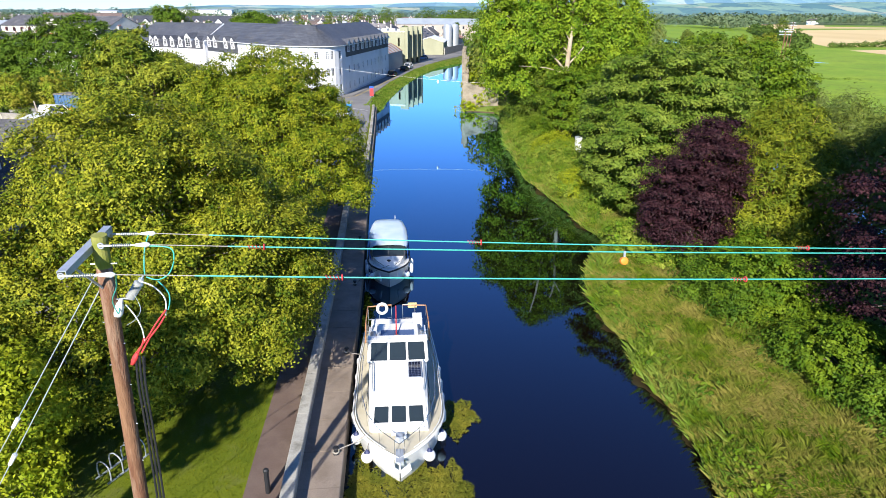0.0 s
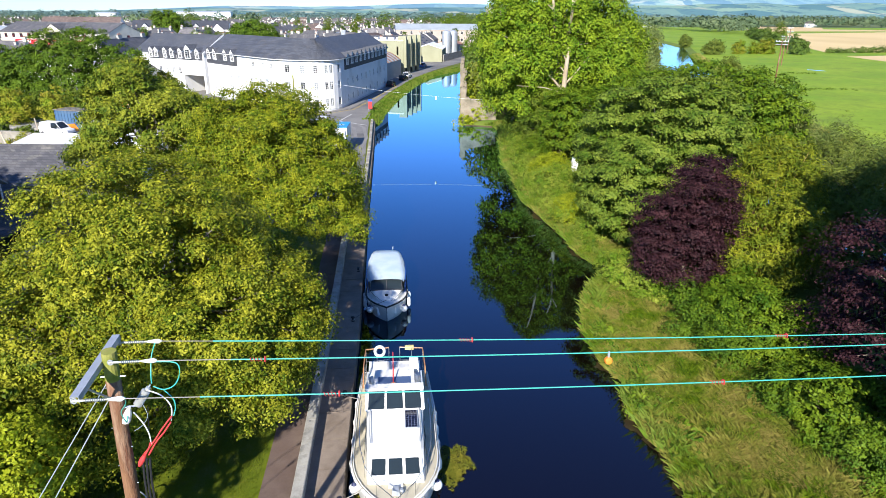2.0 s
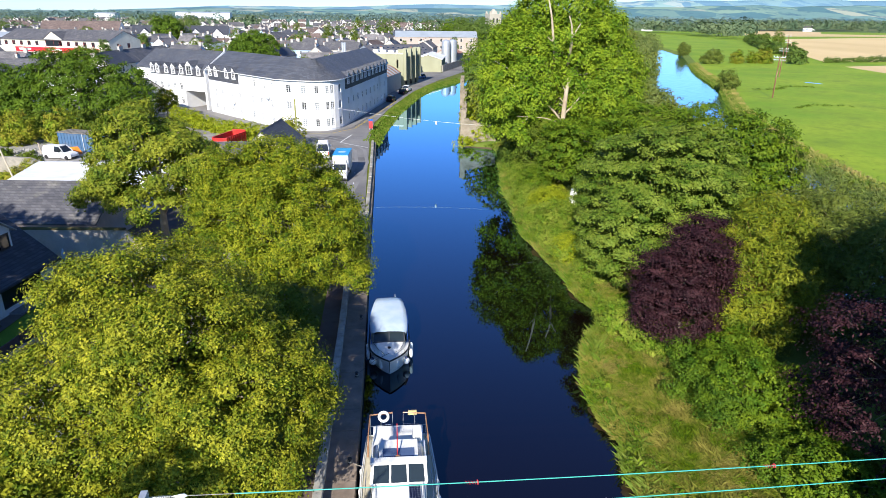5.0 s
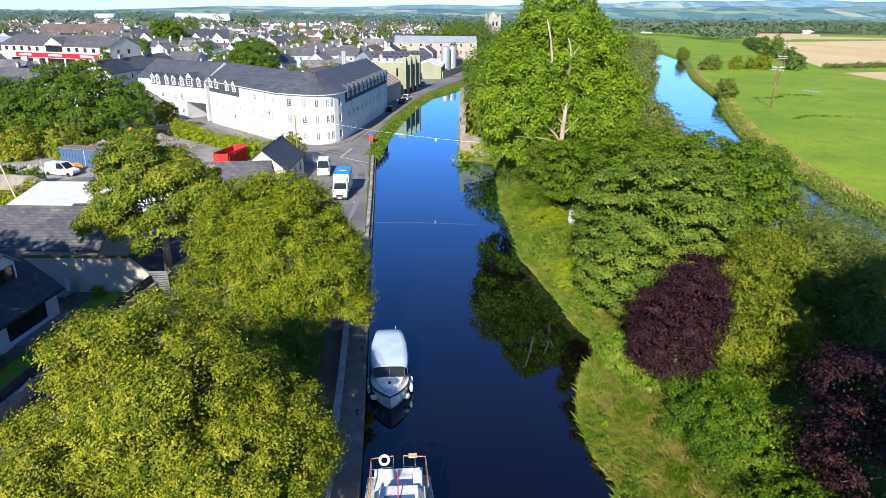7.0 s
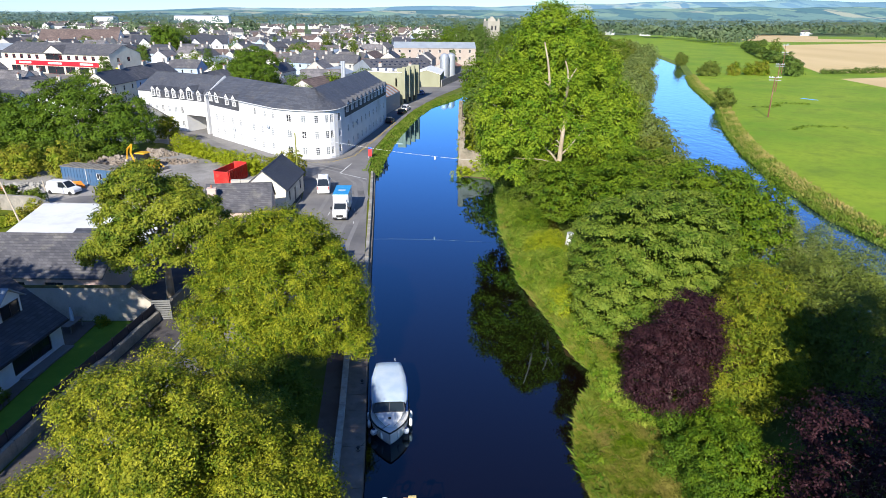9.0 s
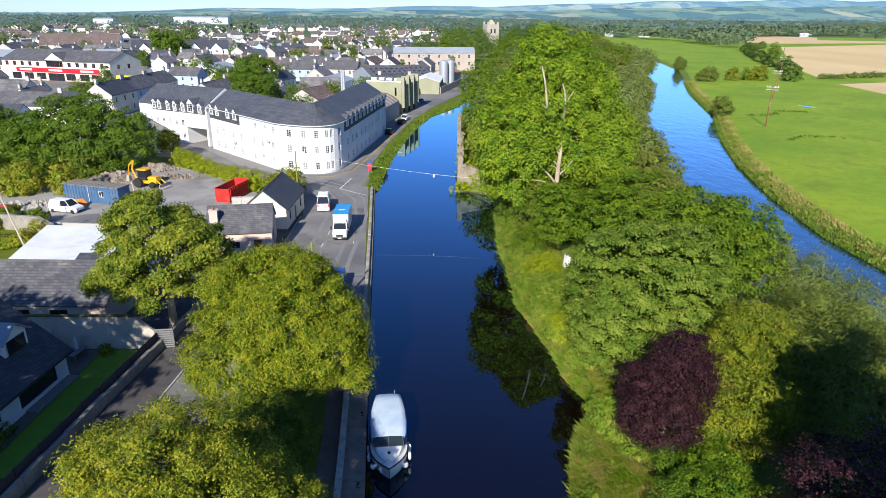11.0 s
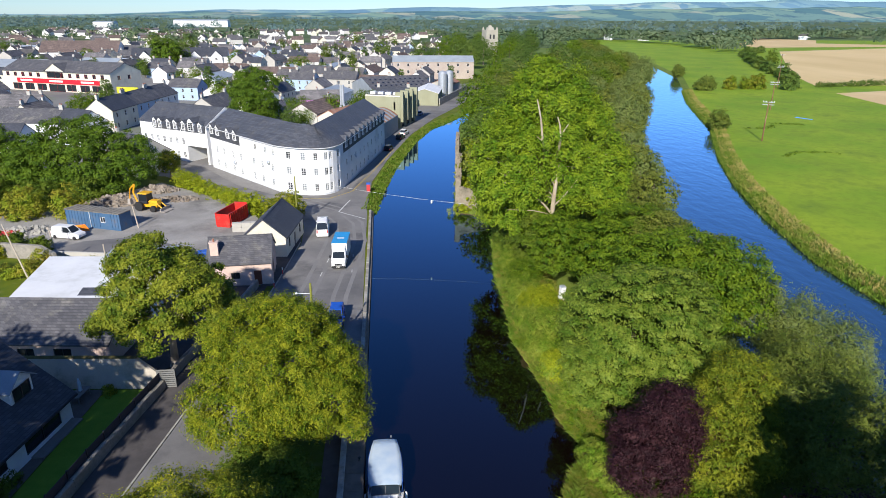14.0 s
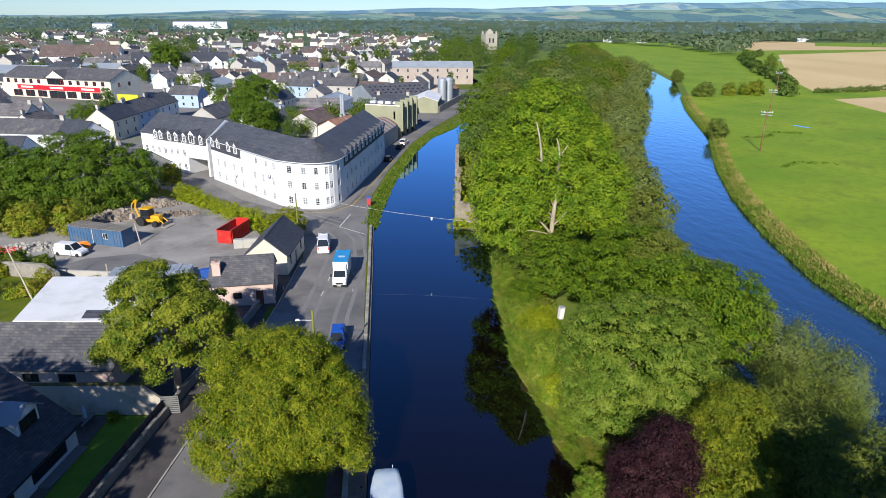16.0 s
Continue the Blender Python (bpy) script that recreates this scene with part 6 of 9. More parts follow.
    for k, (x, y) in enumerate(((-7.0, 0.4), (-6.2, -1.0))):
        p0, p1 = T * (0.955 - 0.03 * k), Vector((x, y, 0.0))
        g = part("guy_wire", Shape().tube([p0, p1], 0.012, n=5), GALV, t)
        q = p0.lerp(p1, 0.33 + 0.03 * k)
        dd = (p1 - p0).normalized()
        part("guy_insulator", Shape().tube([q - dd * 0.14, q + dd * 0.14], 0.05, 0.04, 8), FENDER, g)
    return t


def smooth_line(pts, n=6):
    P = [Vector(p) for p in pts]
    out = []
    for i in range(len(P) - 1):
        p0, p1, p2, p3 = P[max(0, i - 1)], P[i], P[i + 1], P[min(len(P) - 1, i + 2)]
        for k in range(n):
            s = k / n
            out.append(0.5 * (2 * p1 + (p2 - p0) * s + (2 * p0 - 5 * p1 + 4 * p2 - p3) * s * s + (3 * p1 - p0 - 3 * p2 + p3) * s ** 3))
    return out + [P[-1]]


power_pole()
for y, x0, z0, k, bare, marks in ((12.43, -4.45, 12.386, 0.0898, 1.05, (6.4, 14.6)), (11.38, -4.2, 12.523, 0.0816, 1.4, (1.75,)), (10.32, -4.45, 12.382, 0.0838, 1.3, (3.5, 11.6))):
    y1 = y + 2.9
    w = thing("power_line", "overhead wire with teal plastic covering and red spiral markers", "cable", group="overhead wires")
    P = lambda u: (x0 + u, y + (y1 - y) * u / 40, wire_z(x0 + u, x0, z0, k))
    part("bare_end", Shape().tube([P(u) for u in np.linspace(0, bare, 6)], 0.009, n=6), BAREWIRE, w)
    part("covered_wire", Shape().tube([P(u) for u in np.linspace(bare, 38.5, 50)], 0.013, n=6), TEALWIRE, w, "teal covered wire")
    for u in marks:
        s = Shape()
        s.tube([(P(u + 0.006 * j)[0], P(u)[1] + 0.035 * math.cos(j * 0.55), P(u + 0.006 * j)[2] + 0.035 * math.sin(j * 0.55)) for j in range(44)], 0.006, n=5)
        s.torus(P(u + 0.3), 0.05, 0.016, Matrix.Rotation(math.pi / 2, 3, "Y"), 12, 6)
        part("marker_spiral", s, REDTAPE, w)
    if abs(y - 11.38) < 0.01:
        x, yy, z = P(9.4)
        d = part("marker_disc", Shape().lathe((x, yy, z - 0.2), [(0.02, -0.06), (0.08, -0.05), (0.09, 0), (0.08, 0.05), (0.02, 0.06)], 14, m=pose(0, 0, 0, 75, 0, 0).to_3x3()), ORANGE, w, "orange hanging marker disc")
        part("marker_clamp", Shape().box(x - 0.02, x + 0.02, yy - 0.02, yy + 0.02, z - 0.12, z + 0.02), GALV, d)
far_pole = thing("electricity_pole", "brown wooden electricity pole carrying the wires", "pole", pose(34.6, 14.3, 0.9))
part("pole_shaft", Shape().tube([(0, 0, 0), (0, 0, 11.2)], 0.16, 0.12, 10), POLEWOOD, far_pole)
part("crossarm", Shape().box(-0.06, 0.06, -1.7, 1.9, 10.0, 10.14), GALV, far_pole)


# ---- lawn furniture by the path ----
def bike_rack():
    t = thing("bike_rack", "galvanised loop bicycle rack on the lawn", "bicycle rack", pose(-9.5, 19.8, 1.0, 0, 0, 60))
    for k in range(4):
        x = -0.75 + 0.5 * k
        part("loop", Shape().tube(smooth_line([(x, -0.3, 0), (x, -0.3, 0.55), (x, 0, 0.75), (x, 0.3, 0.55), (x, 0.3, 0)]), 0.025, n=6), GALV, t)
    for y in (-0.3, 0.3):
        part("base_rail", Shape().box(-0.9, 0.9, y - 0.03, y + 0.03, 0, 0.05), GALV, t)


bike_rack()


def lamp_pole(x, y, top, arm=(-1.4, 0, -1.0)):
    t = thing("street_lamp", "wooden pole with a street lamp arm", "street lamp", pose(x, y, 1.0))
    h = top - 1.0
    part("pole_shaft", Shape().tube([(0, 0, 0), (0, 0, h)], 0.15, 0.11, 10), LICHEN, t)
    a = Vector(arm) + Vector((0, 0, h))
    part("arm", Shape().tube([(0, 0, h - 1.1), a], 0.03, n=6), GALV, t)
    part("lamp_head", Shape().box(a.x - 0.3, a.x + 0.15, a.y - 0.12, a.y + 0.12, a.z - 0.05, a.z + 0.09, taper=0.25), FENDER, t)
    return t


lamp_pole(-6.0, 58.0, 10.4)


# ---- vehicles ----
def car(name, label, x, y, rot, L, W, H, paint, bonnet=0.28, tail=0.06, group=""):
    """A car looking along -y: a lofted body with a glazed upper, wheels, lights and plates."""
    t = thing(name, label, "car" if H < 1.7 else "van", pose(x, y, 1.03, 0, 0, rot), group)
    b = Shape()
    belt = H * 0.56
    def ring(yy, z1, w, z0=0.22):
        return [(-w * 0.96, yy, z0), (w * 0.96, yy, z0), (w, yy, z0 + 0.2), (w * 0.97, yy, z1 - 0.05), (w * 0.86, yy, z1), (-w * 0.86, yy, z1), (-w * 0.97, yy, z1 - 0.05), (-w, yy, z0 + 0.2)]
    h = W / 2
    b.rings([ring(-L / 2, belt * 0.62, h * 0.82, 0.28), ring(-L / 2 + 0.12, belt * 0.82, h * 0.93), ring(-L / 2 + L * bonnet, belt, h), ring(L / 2 - 0.4, belt + 0.02, h), ring(L / 2 - 0.05, belt, h * 0.94), ring(L / 2, belt * 0.8, h * 0.88, 0.3)])
    body = part("body", b, paint, t, smooth=False)
    y0, y1 = -L / 2 + L * bonnet - 0.05, L / 2 - L * tail
    g = Shape()
    r0, r1 = y0 + (H - belt) * 0.95, y1 - (H - belt) * 0.35
    lo = [(-h * 0.9, y0, belt - 0.02), (h * 0.9, y0, belt - 0.02), (h * 0.9, y1, belt - 0.02), (-h * 0.9, y1, belt - 0.02)]
    hi = [(-h * 0.74, r0, H - 0.05), (h * 0.74, r0, H - 0.05), (h * 0.74, r1, H - 0.05), (-h * 0.74, r1, H - 0.05)]
    g.rings([lo, hi])
    part("glazing", g, WGLASS, t)
    rf = Shape()
    rf.rings([[(-h * 0.76, r0 - 0.05, H - 0.06), (h * 0.76, r0 - 0.05, H - 0.06), (h * 0.76, r1 + 0.05, H - 0.06), (-h * 0.76, r1 + 0.05, H - 0.06)], [(-h * 0.66, r0 + 0.1, H), (h * 0.66, r0 + 0.1, H), (h * 0.66, r1 - 0.1, H), (-h * 0.66, r1 - 0.1, H)]])
    part("roof_panel", rf, paint, t)
    for sx in (-1, 1):
        for yy in (y0, r0 + 0.9, y1 - 0.1):
            q0, q1 = Vector((sx * h * 0.91, yy, belt - 0.03)), Vector((sx * h * 0.75, min(max(yy + (0.75 if yy == y0 else 0), r0), r1), H - 0.04))
            part("pillar", Shape().tube([q0, q1], 0.05, n=5), paint, t)
        if H > 1.7:
            part("side_panel", pane_slab((sx * h * 0.92, r0 + 1.0, belt - 0.02), (sx * h * 0.92, y1, belt - 0.02), (sx * h * 0.77, r1, H - 0.05), (sx * h * 0.77, r0 + 1.0, H - 0.05), 0.02 * sx), paint, t)
        for yy in (-L / 2 + 0.75, L / 2 - 0.75):
            w = part("wheel", Shape().lathe((0, 0, 0), [(0.2, -0.1), (0.3, -0.1), (0.32, -0.05), (0.32, 0.05), (0.3, 0.1), (0.2, 0.1)], 16, m=Matrix.Rotation(math.pi / 2, 3, "Y")), TYRE, t, at=pose(sx * (h - 0.08), yy, 0.32))
            part("rim", Shape().lathe((0, 0, 0), [(0.05, -0.07), (0.2, -0.09), (0.2, 0.09), (0.05, 0.07)], 12, m=Matrix.Rotation(math.pi / 2, 3, "Y")), GALV, w)
        part("headlight", Shape().box(sx * h * 0.62 - 0.16, sx * h * 0.62 + 0.16, -L / 2 + 0.0, -L / 2 + 0.14, belt * 0.55, belt * 0.72), FENDER, t)
        part("tail_light", Shape().box(sx * h * 0.8 - 0.08, sx * h * 0.8 + 0.08, L / 2 - 0.06, L / 2 + 0.01, belt * 0.6, belt * 0.95), REDTAPE, t)
        part("mirror", Shape().box(sx * (h + 0.1) - 0.08, sx * (h + 0.1) + 0.08, y0 + 0.25, y0 + 0.36, belt - 0.02, belt + 0.18), paint, t)
    part("number_plate", Shape().box(-0.26, 0.26, -L / 2 - 0.012, -L / 2 + 0.02, 0.42, 0.54), FENDER, t)
    part("bumper", Shape().box(-h * 0.8, h * 0.8, -L / 2 - 0.03, -L / 2 + 0.1, 0.26, 0.4, taper=0.05), BLACK, t)
    return t


def box_truck(x, y, rot):
    """A delivery truck that looks along -y: cab, windscreen, box body with a blue top."""
    t = thing("box_truck", "white delivery box truck with a bright blue roof on the road", "truck", pose(x, y, 1.03, 0, 0, rot))
    ring = lambda yy, w, z0, z1: [(-w, yy, z0), (w, yy, z0), (w, yy, z1 - 0.12), (w * 0.9, yy, z1), (-w * 0.9, yy, z1), (-w, yy, z1 - 0.12)]
    part("cab", Shape().rings([ring(-3.4, 0.86, 0.35, 1.05), ring(-3.25, 0.97, 0.3, 1.25), ring(-2.75, 1.0, 0.3, 1.4), ring(-2.1, 0.96, 0.3, 2.25), ring(-1.5, 0.96, 0.3, 2.35)]), CARWHITE, t)
    part("windscreen", pane_slab((-0.84, -2.72, 1.45), (0.84, -2.72, 1.45), (0.78, -2.16, 2.16), (-0.78, -2.16, 2.16), 0.03), WGLASS, t)
    part("wind_deflector", Shape().rings([ring(-2.0, 0.8, 2.28, 2.5), ring(-1.45, 0.95, 2.28, 3.1)]), CARWHITE, t)
    box = part("box_body", Shape().box(-1.06, 1.06, -1.4, 3.4, 0.75, 3.2), CARWHITE, t)
    part("box_top", Shape().box(-1.08, 1.08, -1.42, 3.42, 3.2, 3.26), plain("bright blue roof sheet", (0.03, 0.30, 0.62), 0.5), box, "bright blue roof sheet")
    part("top_mark", Shape().box(-0.5, 0.5, 0.4, 1.0, 3.26, 3.27), CANVAS, box)
    part("grille", Shape().box(-0.5, 0.5, -3.43, -3.36, 0.62, 0.86), BLACK, t)
    part("bumper", Shape().box(-0.95, 0.95, -3.48, -3.3, 0.3, 0.55, taper=0.05), BLACK, t)
    part("number_plate", Shape().box(-0.26, 0.26, -3.5, -3.47, 0.38, 0.5), FENDER, t)
    part("chassis", Shape().box(-0.8, 0.8, -2.4, 3.3, 0.42, 0.72), BLACK, t)
    for sx in (-1, 1):
        part("headlight", Shape().box(sx * 0.72 - 0.15, sx * 0.72 + 0.15, -3.42, -3.3, 0.72, 0.95), FENDER, t)
        part("mirror", Shape().box(sx * 1.2 - 0.1, sx * 1.2 + 0.1, -2.6, -2.45, 1.4, 1.8), BLACK, t)
        part("side_window", pane_slab((sx * 0.985, -2.5, 1.45), (sx * 0.985, -1.65, 1.45), (sx * 0.965, -1.65, 2.1), (sx * 0.965, -2.15, 2.1), 0.02 * sx), WGLASS, t)
        for yy in (-2.55, 2.1):
            w = part("wheel", Shape().lathe((0, 0, 0), [(0.22, -0.12), (0.34, -0.12), (0.38, -0.06), (0.38, 0.06), (0.34, 0.12), (0.22, 0.12)], 16, m=Matrix.Rotation(math.pi / 2, 3, "Y")), TYRE, t, at=pose(sx * 0.88, yy, 0.38))
            part("rim", Shape().lathe((0, 0, 0), [(0.05, -0.08), (0.22, -0.11), (0.22, 0.11), (0.05, 0.08)], 12, m=Matrix.Rotation(math.pi / 2, 3, "Y")), GALV, w)


box_truck(-4.75, 87.6, -4)
car("minibus", "white minibus on the road beside the cottage", -8.2, 100.6, 182, 5.6, 2.0, 2.45, CARWHITE, 0.17, 0.02)
part("rear_window", pane_slab((0.72, 2.72, 1.45), (-0.72, 2.72, 1.45), (-0.62, 2.44, 2.2), (0.62, 2.44, 2.2), -0.04), WGLASS, bpy.data.objects["minibus"])
part("roof_hatch", Shape().box(-0.3, 0.3, -0.6, 0.1, 2.45, 2.53, taper=0.1), GALV, bpy.data.objects["minibus"])
car("parked_van", "small bright blue van parked by the quay", -4.45, 68.0, -2, 4.3, 1.75, 1.85, CARBLUE, 0.24, 0.02)
car("parked_car", "black car parked on the canal road", 4.2, 166.0, 166, 4.2, 1.75, 1.45, CARBLACK, group="roadside cars")
car("parked_car", "dark red car parked on the canal road", 8.0, 181.5, 162, 4.3, 1.75, 1.46, CARBLACK, group="roadside cars")
car("parked_car", "white car parked on the canal road", 9.4, 188.0, 162, 4.4, 1.8, 1.7, CARWHITE, group="roadside cars")
car("parked_car", "dark car by the factory yard wall", 40.5, 279.0, 158, 4.3, 1.75, 1.46, CARBLACK, group="roadside cars")
car("parked_car", "blue car beside the olive building", 16.6, 226.0, 158, 4.2, 1.75, 1.5, plain("pale blue car paint", (0.12, 0.30, 0.55), 0.3), group="roadside cars")
car("flatbed_van", "white works van in the yard", -47.9, 101.6, 72, 5.0, 1.95, 2.0, CARWHITE, 0.22, 0.02)

# ---- trees beside the quay ----
tree("lime_tree", "large spreading lime tree with yellow-green leaves on the canal lawn", -10.2, 26.5, 1.0,
     [((0.5, 0, 7.0), (5.0, 5.0, 5.3)), ((3.4, -2.2, 5.8), (4.2, 3.6, 3.8)), ((-2.8, -2.6, 5.0), (4.0, 3.8, 4.1)), ((1.3, -1.4, 8.6), (3.8, 3.6, 3.4)), ((1.8, -3.6, 3.8), (4.9, 3.0, 3.0)), ((5.3, -0.8, 5.2), (2.5, 3.8, 3.6)), ((-0.5, -4.6, 3.2), (4.8, 2.4, 2.6)), ((-1.8, -2.2, 6.8), (3.0, 3.0, 2.8))], LINDEN, 265000, 0.76, 0.118, 0.36, seed=11, limb_count=60, low=-0.75, spray=0.24, gap=1.22, rough=1.0, core=0.45, reachout=0.5)
tree("lime_tree", "rounded lime tree with bright green leaves by the quay", -7.6, 47.2, 1.0,
     [((0, 0, 7.2), (5.7, 5.4, 5.9)), ((3.4, -1.8, 5.4), (3.2, 3.8, 3.8)), ((-2.8, -2.4, 4.8), (4.2, 3.8, 4.2)), ((0, -0.4, 9.6), (3.8, 3.6, 3.4)), ((0.4, -3.2, 4.4), (4.2, 2.6, 2.8)), ((5.6, -3.0, 3.4), (1.7, 1.8, 1.4))], LINDEN_B, 150000, 0.95, 0.155, 0.3, seed=12, limb_count=40, low=-0.55, spray=0.2, gap=1.12, rough=0.92, core=0.6, reachout=0.45)
tree("sycamore_tree", "tall open-crowned tree behind the garden wall", -20.2, 60.0, 1.0,
     [((0, 0, 7.8), (6.0, 5.4, 4.6)), ((3.8, -0.8, 6.2), (3.8, 3.6, 2.8)), ((-3.2, -1.0, 5.8), (3.6, 3.4, 2.8)), ((-1.2, 0.5, 11.0), (3.2, 3.0, 3.2)), ((1.0, -2.6, 5.2), (5.0, 3.0, 2.0))], SYCAMORE_L, 70000, 1.05, 0.23, 0.42, seed=13, limb_count=34, low=-0.25, gap=1.35, rough=1.0, core=0.5, bark=PALEBARK)

tree("lime_tree", "smaller lime tree overhanging the lawn", -15.4, 21.4, 1.0,
     [((0, 0, 3.8), (3.6, 3.4, 3.0)), ((1.2, -1.6, 2.6), (2.8, 2.4, 2.1))], LINDEN, 26000, 0.6, 0.17, 0.25, seed=14, limb_count=20)
tree("young_lime_tree", "young yellow-green tree beside the bicycle racks", -12.6, 18.3, 1.0,
     [((0, 0, 3.4), (2.5, 2.0, 2.8)), ((0.7, -0.6, 1.6), (1.7, 1.2, 1.4))], LINDEN_Y, 18000, 0.45, 0.13, 0.12, seed=51, limb_count=20, low=-0.85)
# Trees out of view on the left, added to shade the slate house.
for sx, sy, ss in ((-54, 30, 15), (-46.5, 29, 16), (-40, 28, 17), (-34.5, 27, 18)):
    tree("beech_tree", "unseen tall beech tree added to shade the slate house", sx, sy, 1.0, [((0, 0, 13.5), (5.2, 4.8, 11.0))], DARKLEAF, 4200, 1.6, 0.7, 0.4, seed=15 + ss)
tree("beech_tree", "unseen tall beech tree added to shade the slate house", -33.5, 19.0, 1.0, [((0, 0, 12.0), (4.6, 4.4, 9.2))], DARKLEAF, 4200, 1.6, 0.7, 0.4, seed=49)
# One more out-of-view shade caster, for the garden.
tree("beech_tree", "unseen beech tree added to shade the garden and slate house", -32.2, 27.6, 1.0, [((0, 0, 7.8), (4.2, 3.6, 5.6))], DARKLEAF, 3600, 1.2, 0.6, 0.3, seed=53)

# Out-of-view crown, added to throw shade on the lawn and lower lime.
tree("ash_tree", "unseen slender ash tree added to shade the lawn and lime", -12.9, 6.0, 1.0, [((0, 0, 12.4), (1.7, 1.9, 3.4)), ((0.25, 0, 10.2), (1.2, 1.4, 1.7))], LINDEN_B, 5200, 0.6, 0.24, 0.2, seed=52, core=0.4, gap=1.4, low=-0.9)

# Dark leaf mass put in for the shadowed crown foot and ground.
tree("holly_bush", "dark leaf mass standing in for shadowed foliage between the two lime trees", -6.8, 38.6, 1.0, [((0, 0, 2.6), (2.4, 3.4, 2.4)), ((-2.4, 1.6, 2.2), (2.4, 3.0, 2.2))], DARKLEAF, 14000, 0.55, 0.17, 0.16, seed=54, category="bush", low=-0.9)

# ---- trees on the island bank ----
tree("sycamore_tree", "dense broad sycamore tree on the canal bank", 23.6, 50.6, 0.9,
     [((0, 0, 7.0), (6.6, 6.4, 6.2)), ((-3.0, -2.6, 4.4), (3.9, 3.8, 4.2)), ((1.6, -2.3, 9.3), (4.6, 4.4, 4.4)), ((2.6, -4.2, 5.4), (4.2, 3.4, 4.4))], SYCAMORE, 100000, 1.0, 0.21, 0.4, seed=21, flat=0.5, gap=1.15, rough=0.95, low=-0.8, spray=0.12)
tree("copper_beech_tree", "dark purple copper beech tree", 20.1, 37.2, 0.9,
     [((0, 0, 4.4), (3.0, 3.0, 3.5)), ((0.5, -0.2, 6.8), (2.1, 2.0, 2.6)), ((-1.3, -0.4, 3.6), (2.2, 2.2, 2.3)), ((0.9, -0.2, 8.6), (1.1, 1.1, 1.4))], COPPER, 56000, 0.52, 0.14, 0.25, seed=22, flat=0.5, spray=0.42, gap=1.35, rough=1.0, low=-0.8, reachout=1.3)
tree("copper_beech_tree", "ragged dark purple beech tree", 26.2, 23.0, 0.9,
     [((0, 0, 5.6), (5.8, 5.6, 5.2)), ((-3.0, -1.2, 6.4), (3.4, 3.2, 2.8)), ((-1.6, 3.6, 3.6), (3.2, 3.0, 3.0))], COPPER, 34000, 0.7, 0.15, 0.3, seed=23, flat=0.3, spray=0.42, gap=1.75, rough=1.0, core=0.3, reachout=1.2, limb_count=40)
tree("willow_tree", "yellow-green willow tree with bare twigs", 25.9, 37.8, 0.9,
     [((0, 0, 4.6), (3.4, 3.4, 4.2)), ((1.4, 2.0, 7.2), (2.8, 3.0, 3.4)), ((-1.6, -2.0, 3.4), (2.8, 2.6, 2.8)), ((0.2, -2.4, 5.4), (1.8, 1.8, 2.2))], WILLOW, 38000, 0.62, 0.27, 0.28, seed=24, narrow=0.26, limb_count=60, flat=0.9, spray=0.36, gap=1.25, core=0.35, hang=0.4, bark=TWIGS, reachout=0.9)
tree("ash_tree", "green ash tree behind the sycamore", 30.6, 58.0, 0.9,
     [((0, 0, 7.6), (6.4, 6.2, 6.4)), ((3.0, -2.5, 9.4), (4.4, 4.2, 4.4)), ((5.4, -3.4, 8.0), (3.2, 3.4, 5.2))], GREENLEAF, 44000, 0.85, 0.27, 0.4, seed=25, narrow=0.5)
tree("hazel_bush", "bright green hazel bush on the bank", 20.8, 30.0, 0.8, [((0, 0, 1.7), (2.5, 3.6, 2.2)), ((0.6, 2.4, 2.0), (2.0, 2.2, 1.9)), ((1.8, -1.8, 1.6), (2.2, 2.6, 2.0))], GREENLEAF, 30000, 0.5, 0.16, 0.12, seed=26, category="bush", low=-0.9, spray=0.22)
tree("hazel_bush", "low green bush on the bank", 20.8, 22.6, 0.8, [((0, 0, 1.3), (2.4, 3.4, 1.7)), ((2.0, -2.4, 1.4), (2.4, 2.6, 1.8))], GREENLEAF, 26000, 0.5, 0.16, 0.12, seed=27, category="bush", low=-0.9, spray=0.22)
tree("bramble_bush", "yellow-green bramble bush at the foot of the copper beech", 17.6, 40.6, 0.5, [((0, 0, 1.0), (1.6, 2.6, 1.5)), ((0.8, -3.0, 1.0), (1.4, 1.8, 1.4))], HERB, 14000, 0.42, 0.15, 0.1, seed=56, category="bush", low=-0.9, spray=0.25)
tree("grey_willow_tree", "grey-green willow tree by the river", 33.5, 37.6, 0.9, [((0, 0, 4.4), (5.0, 5.6, 4.8)), ((1.5, 5.0, 5.2), (4.2, 4.2, 4.4)), ((-2.6, 1.0, 4.6), (2.8, 3.4, 3.6))], GREYWILLOW, 44000, 0.75, 0.3, 0.3, seed=28, narrow=0.22, limb_count=40, flat=1.2, spray=0.36, gap=1.25, core=0.6, reachout=0.9)
tree("grey_willow_tree", "feathery grey-green willow on the river edge", 40.2, 51.5, 0.9, [((0, 0, 4.6), (3.6, 3.8, 4.6)), ((-2.0, 3.0, 5.4), (2.6, 2.8, 4.6)), ((2.4, -3.6, 3.8), (2.8, 3.0, 4.0))], PALEWILLOW, 30000, 0.6, 0.3, 0.26, seed=29, narrow=0.22, limb_count=34, flat=1.3, spray=0.4, gap=1.3, core=0.5, reachout=1.0)
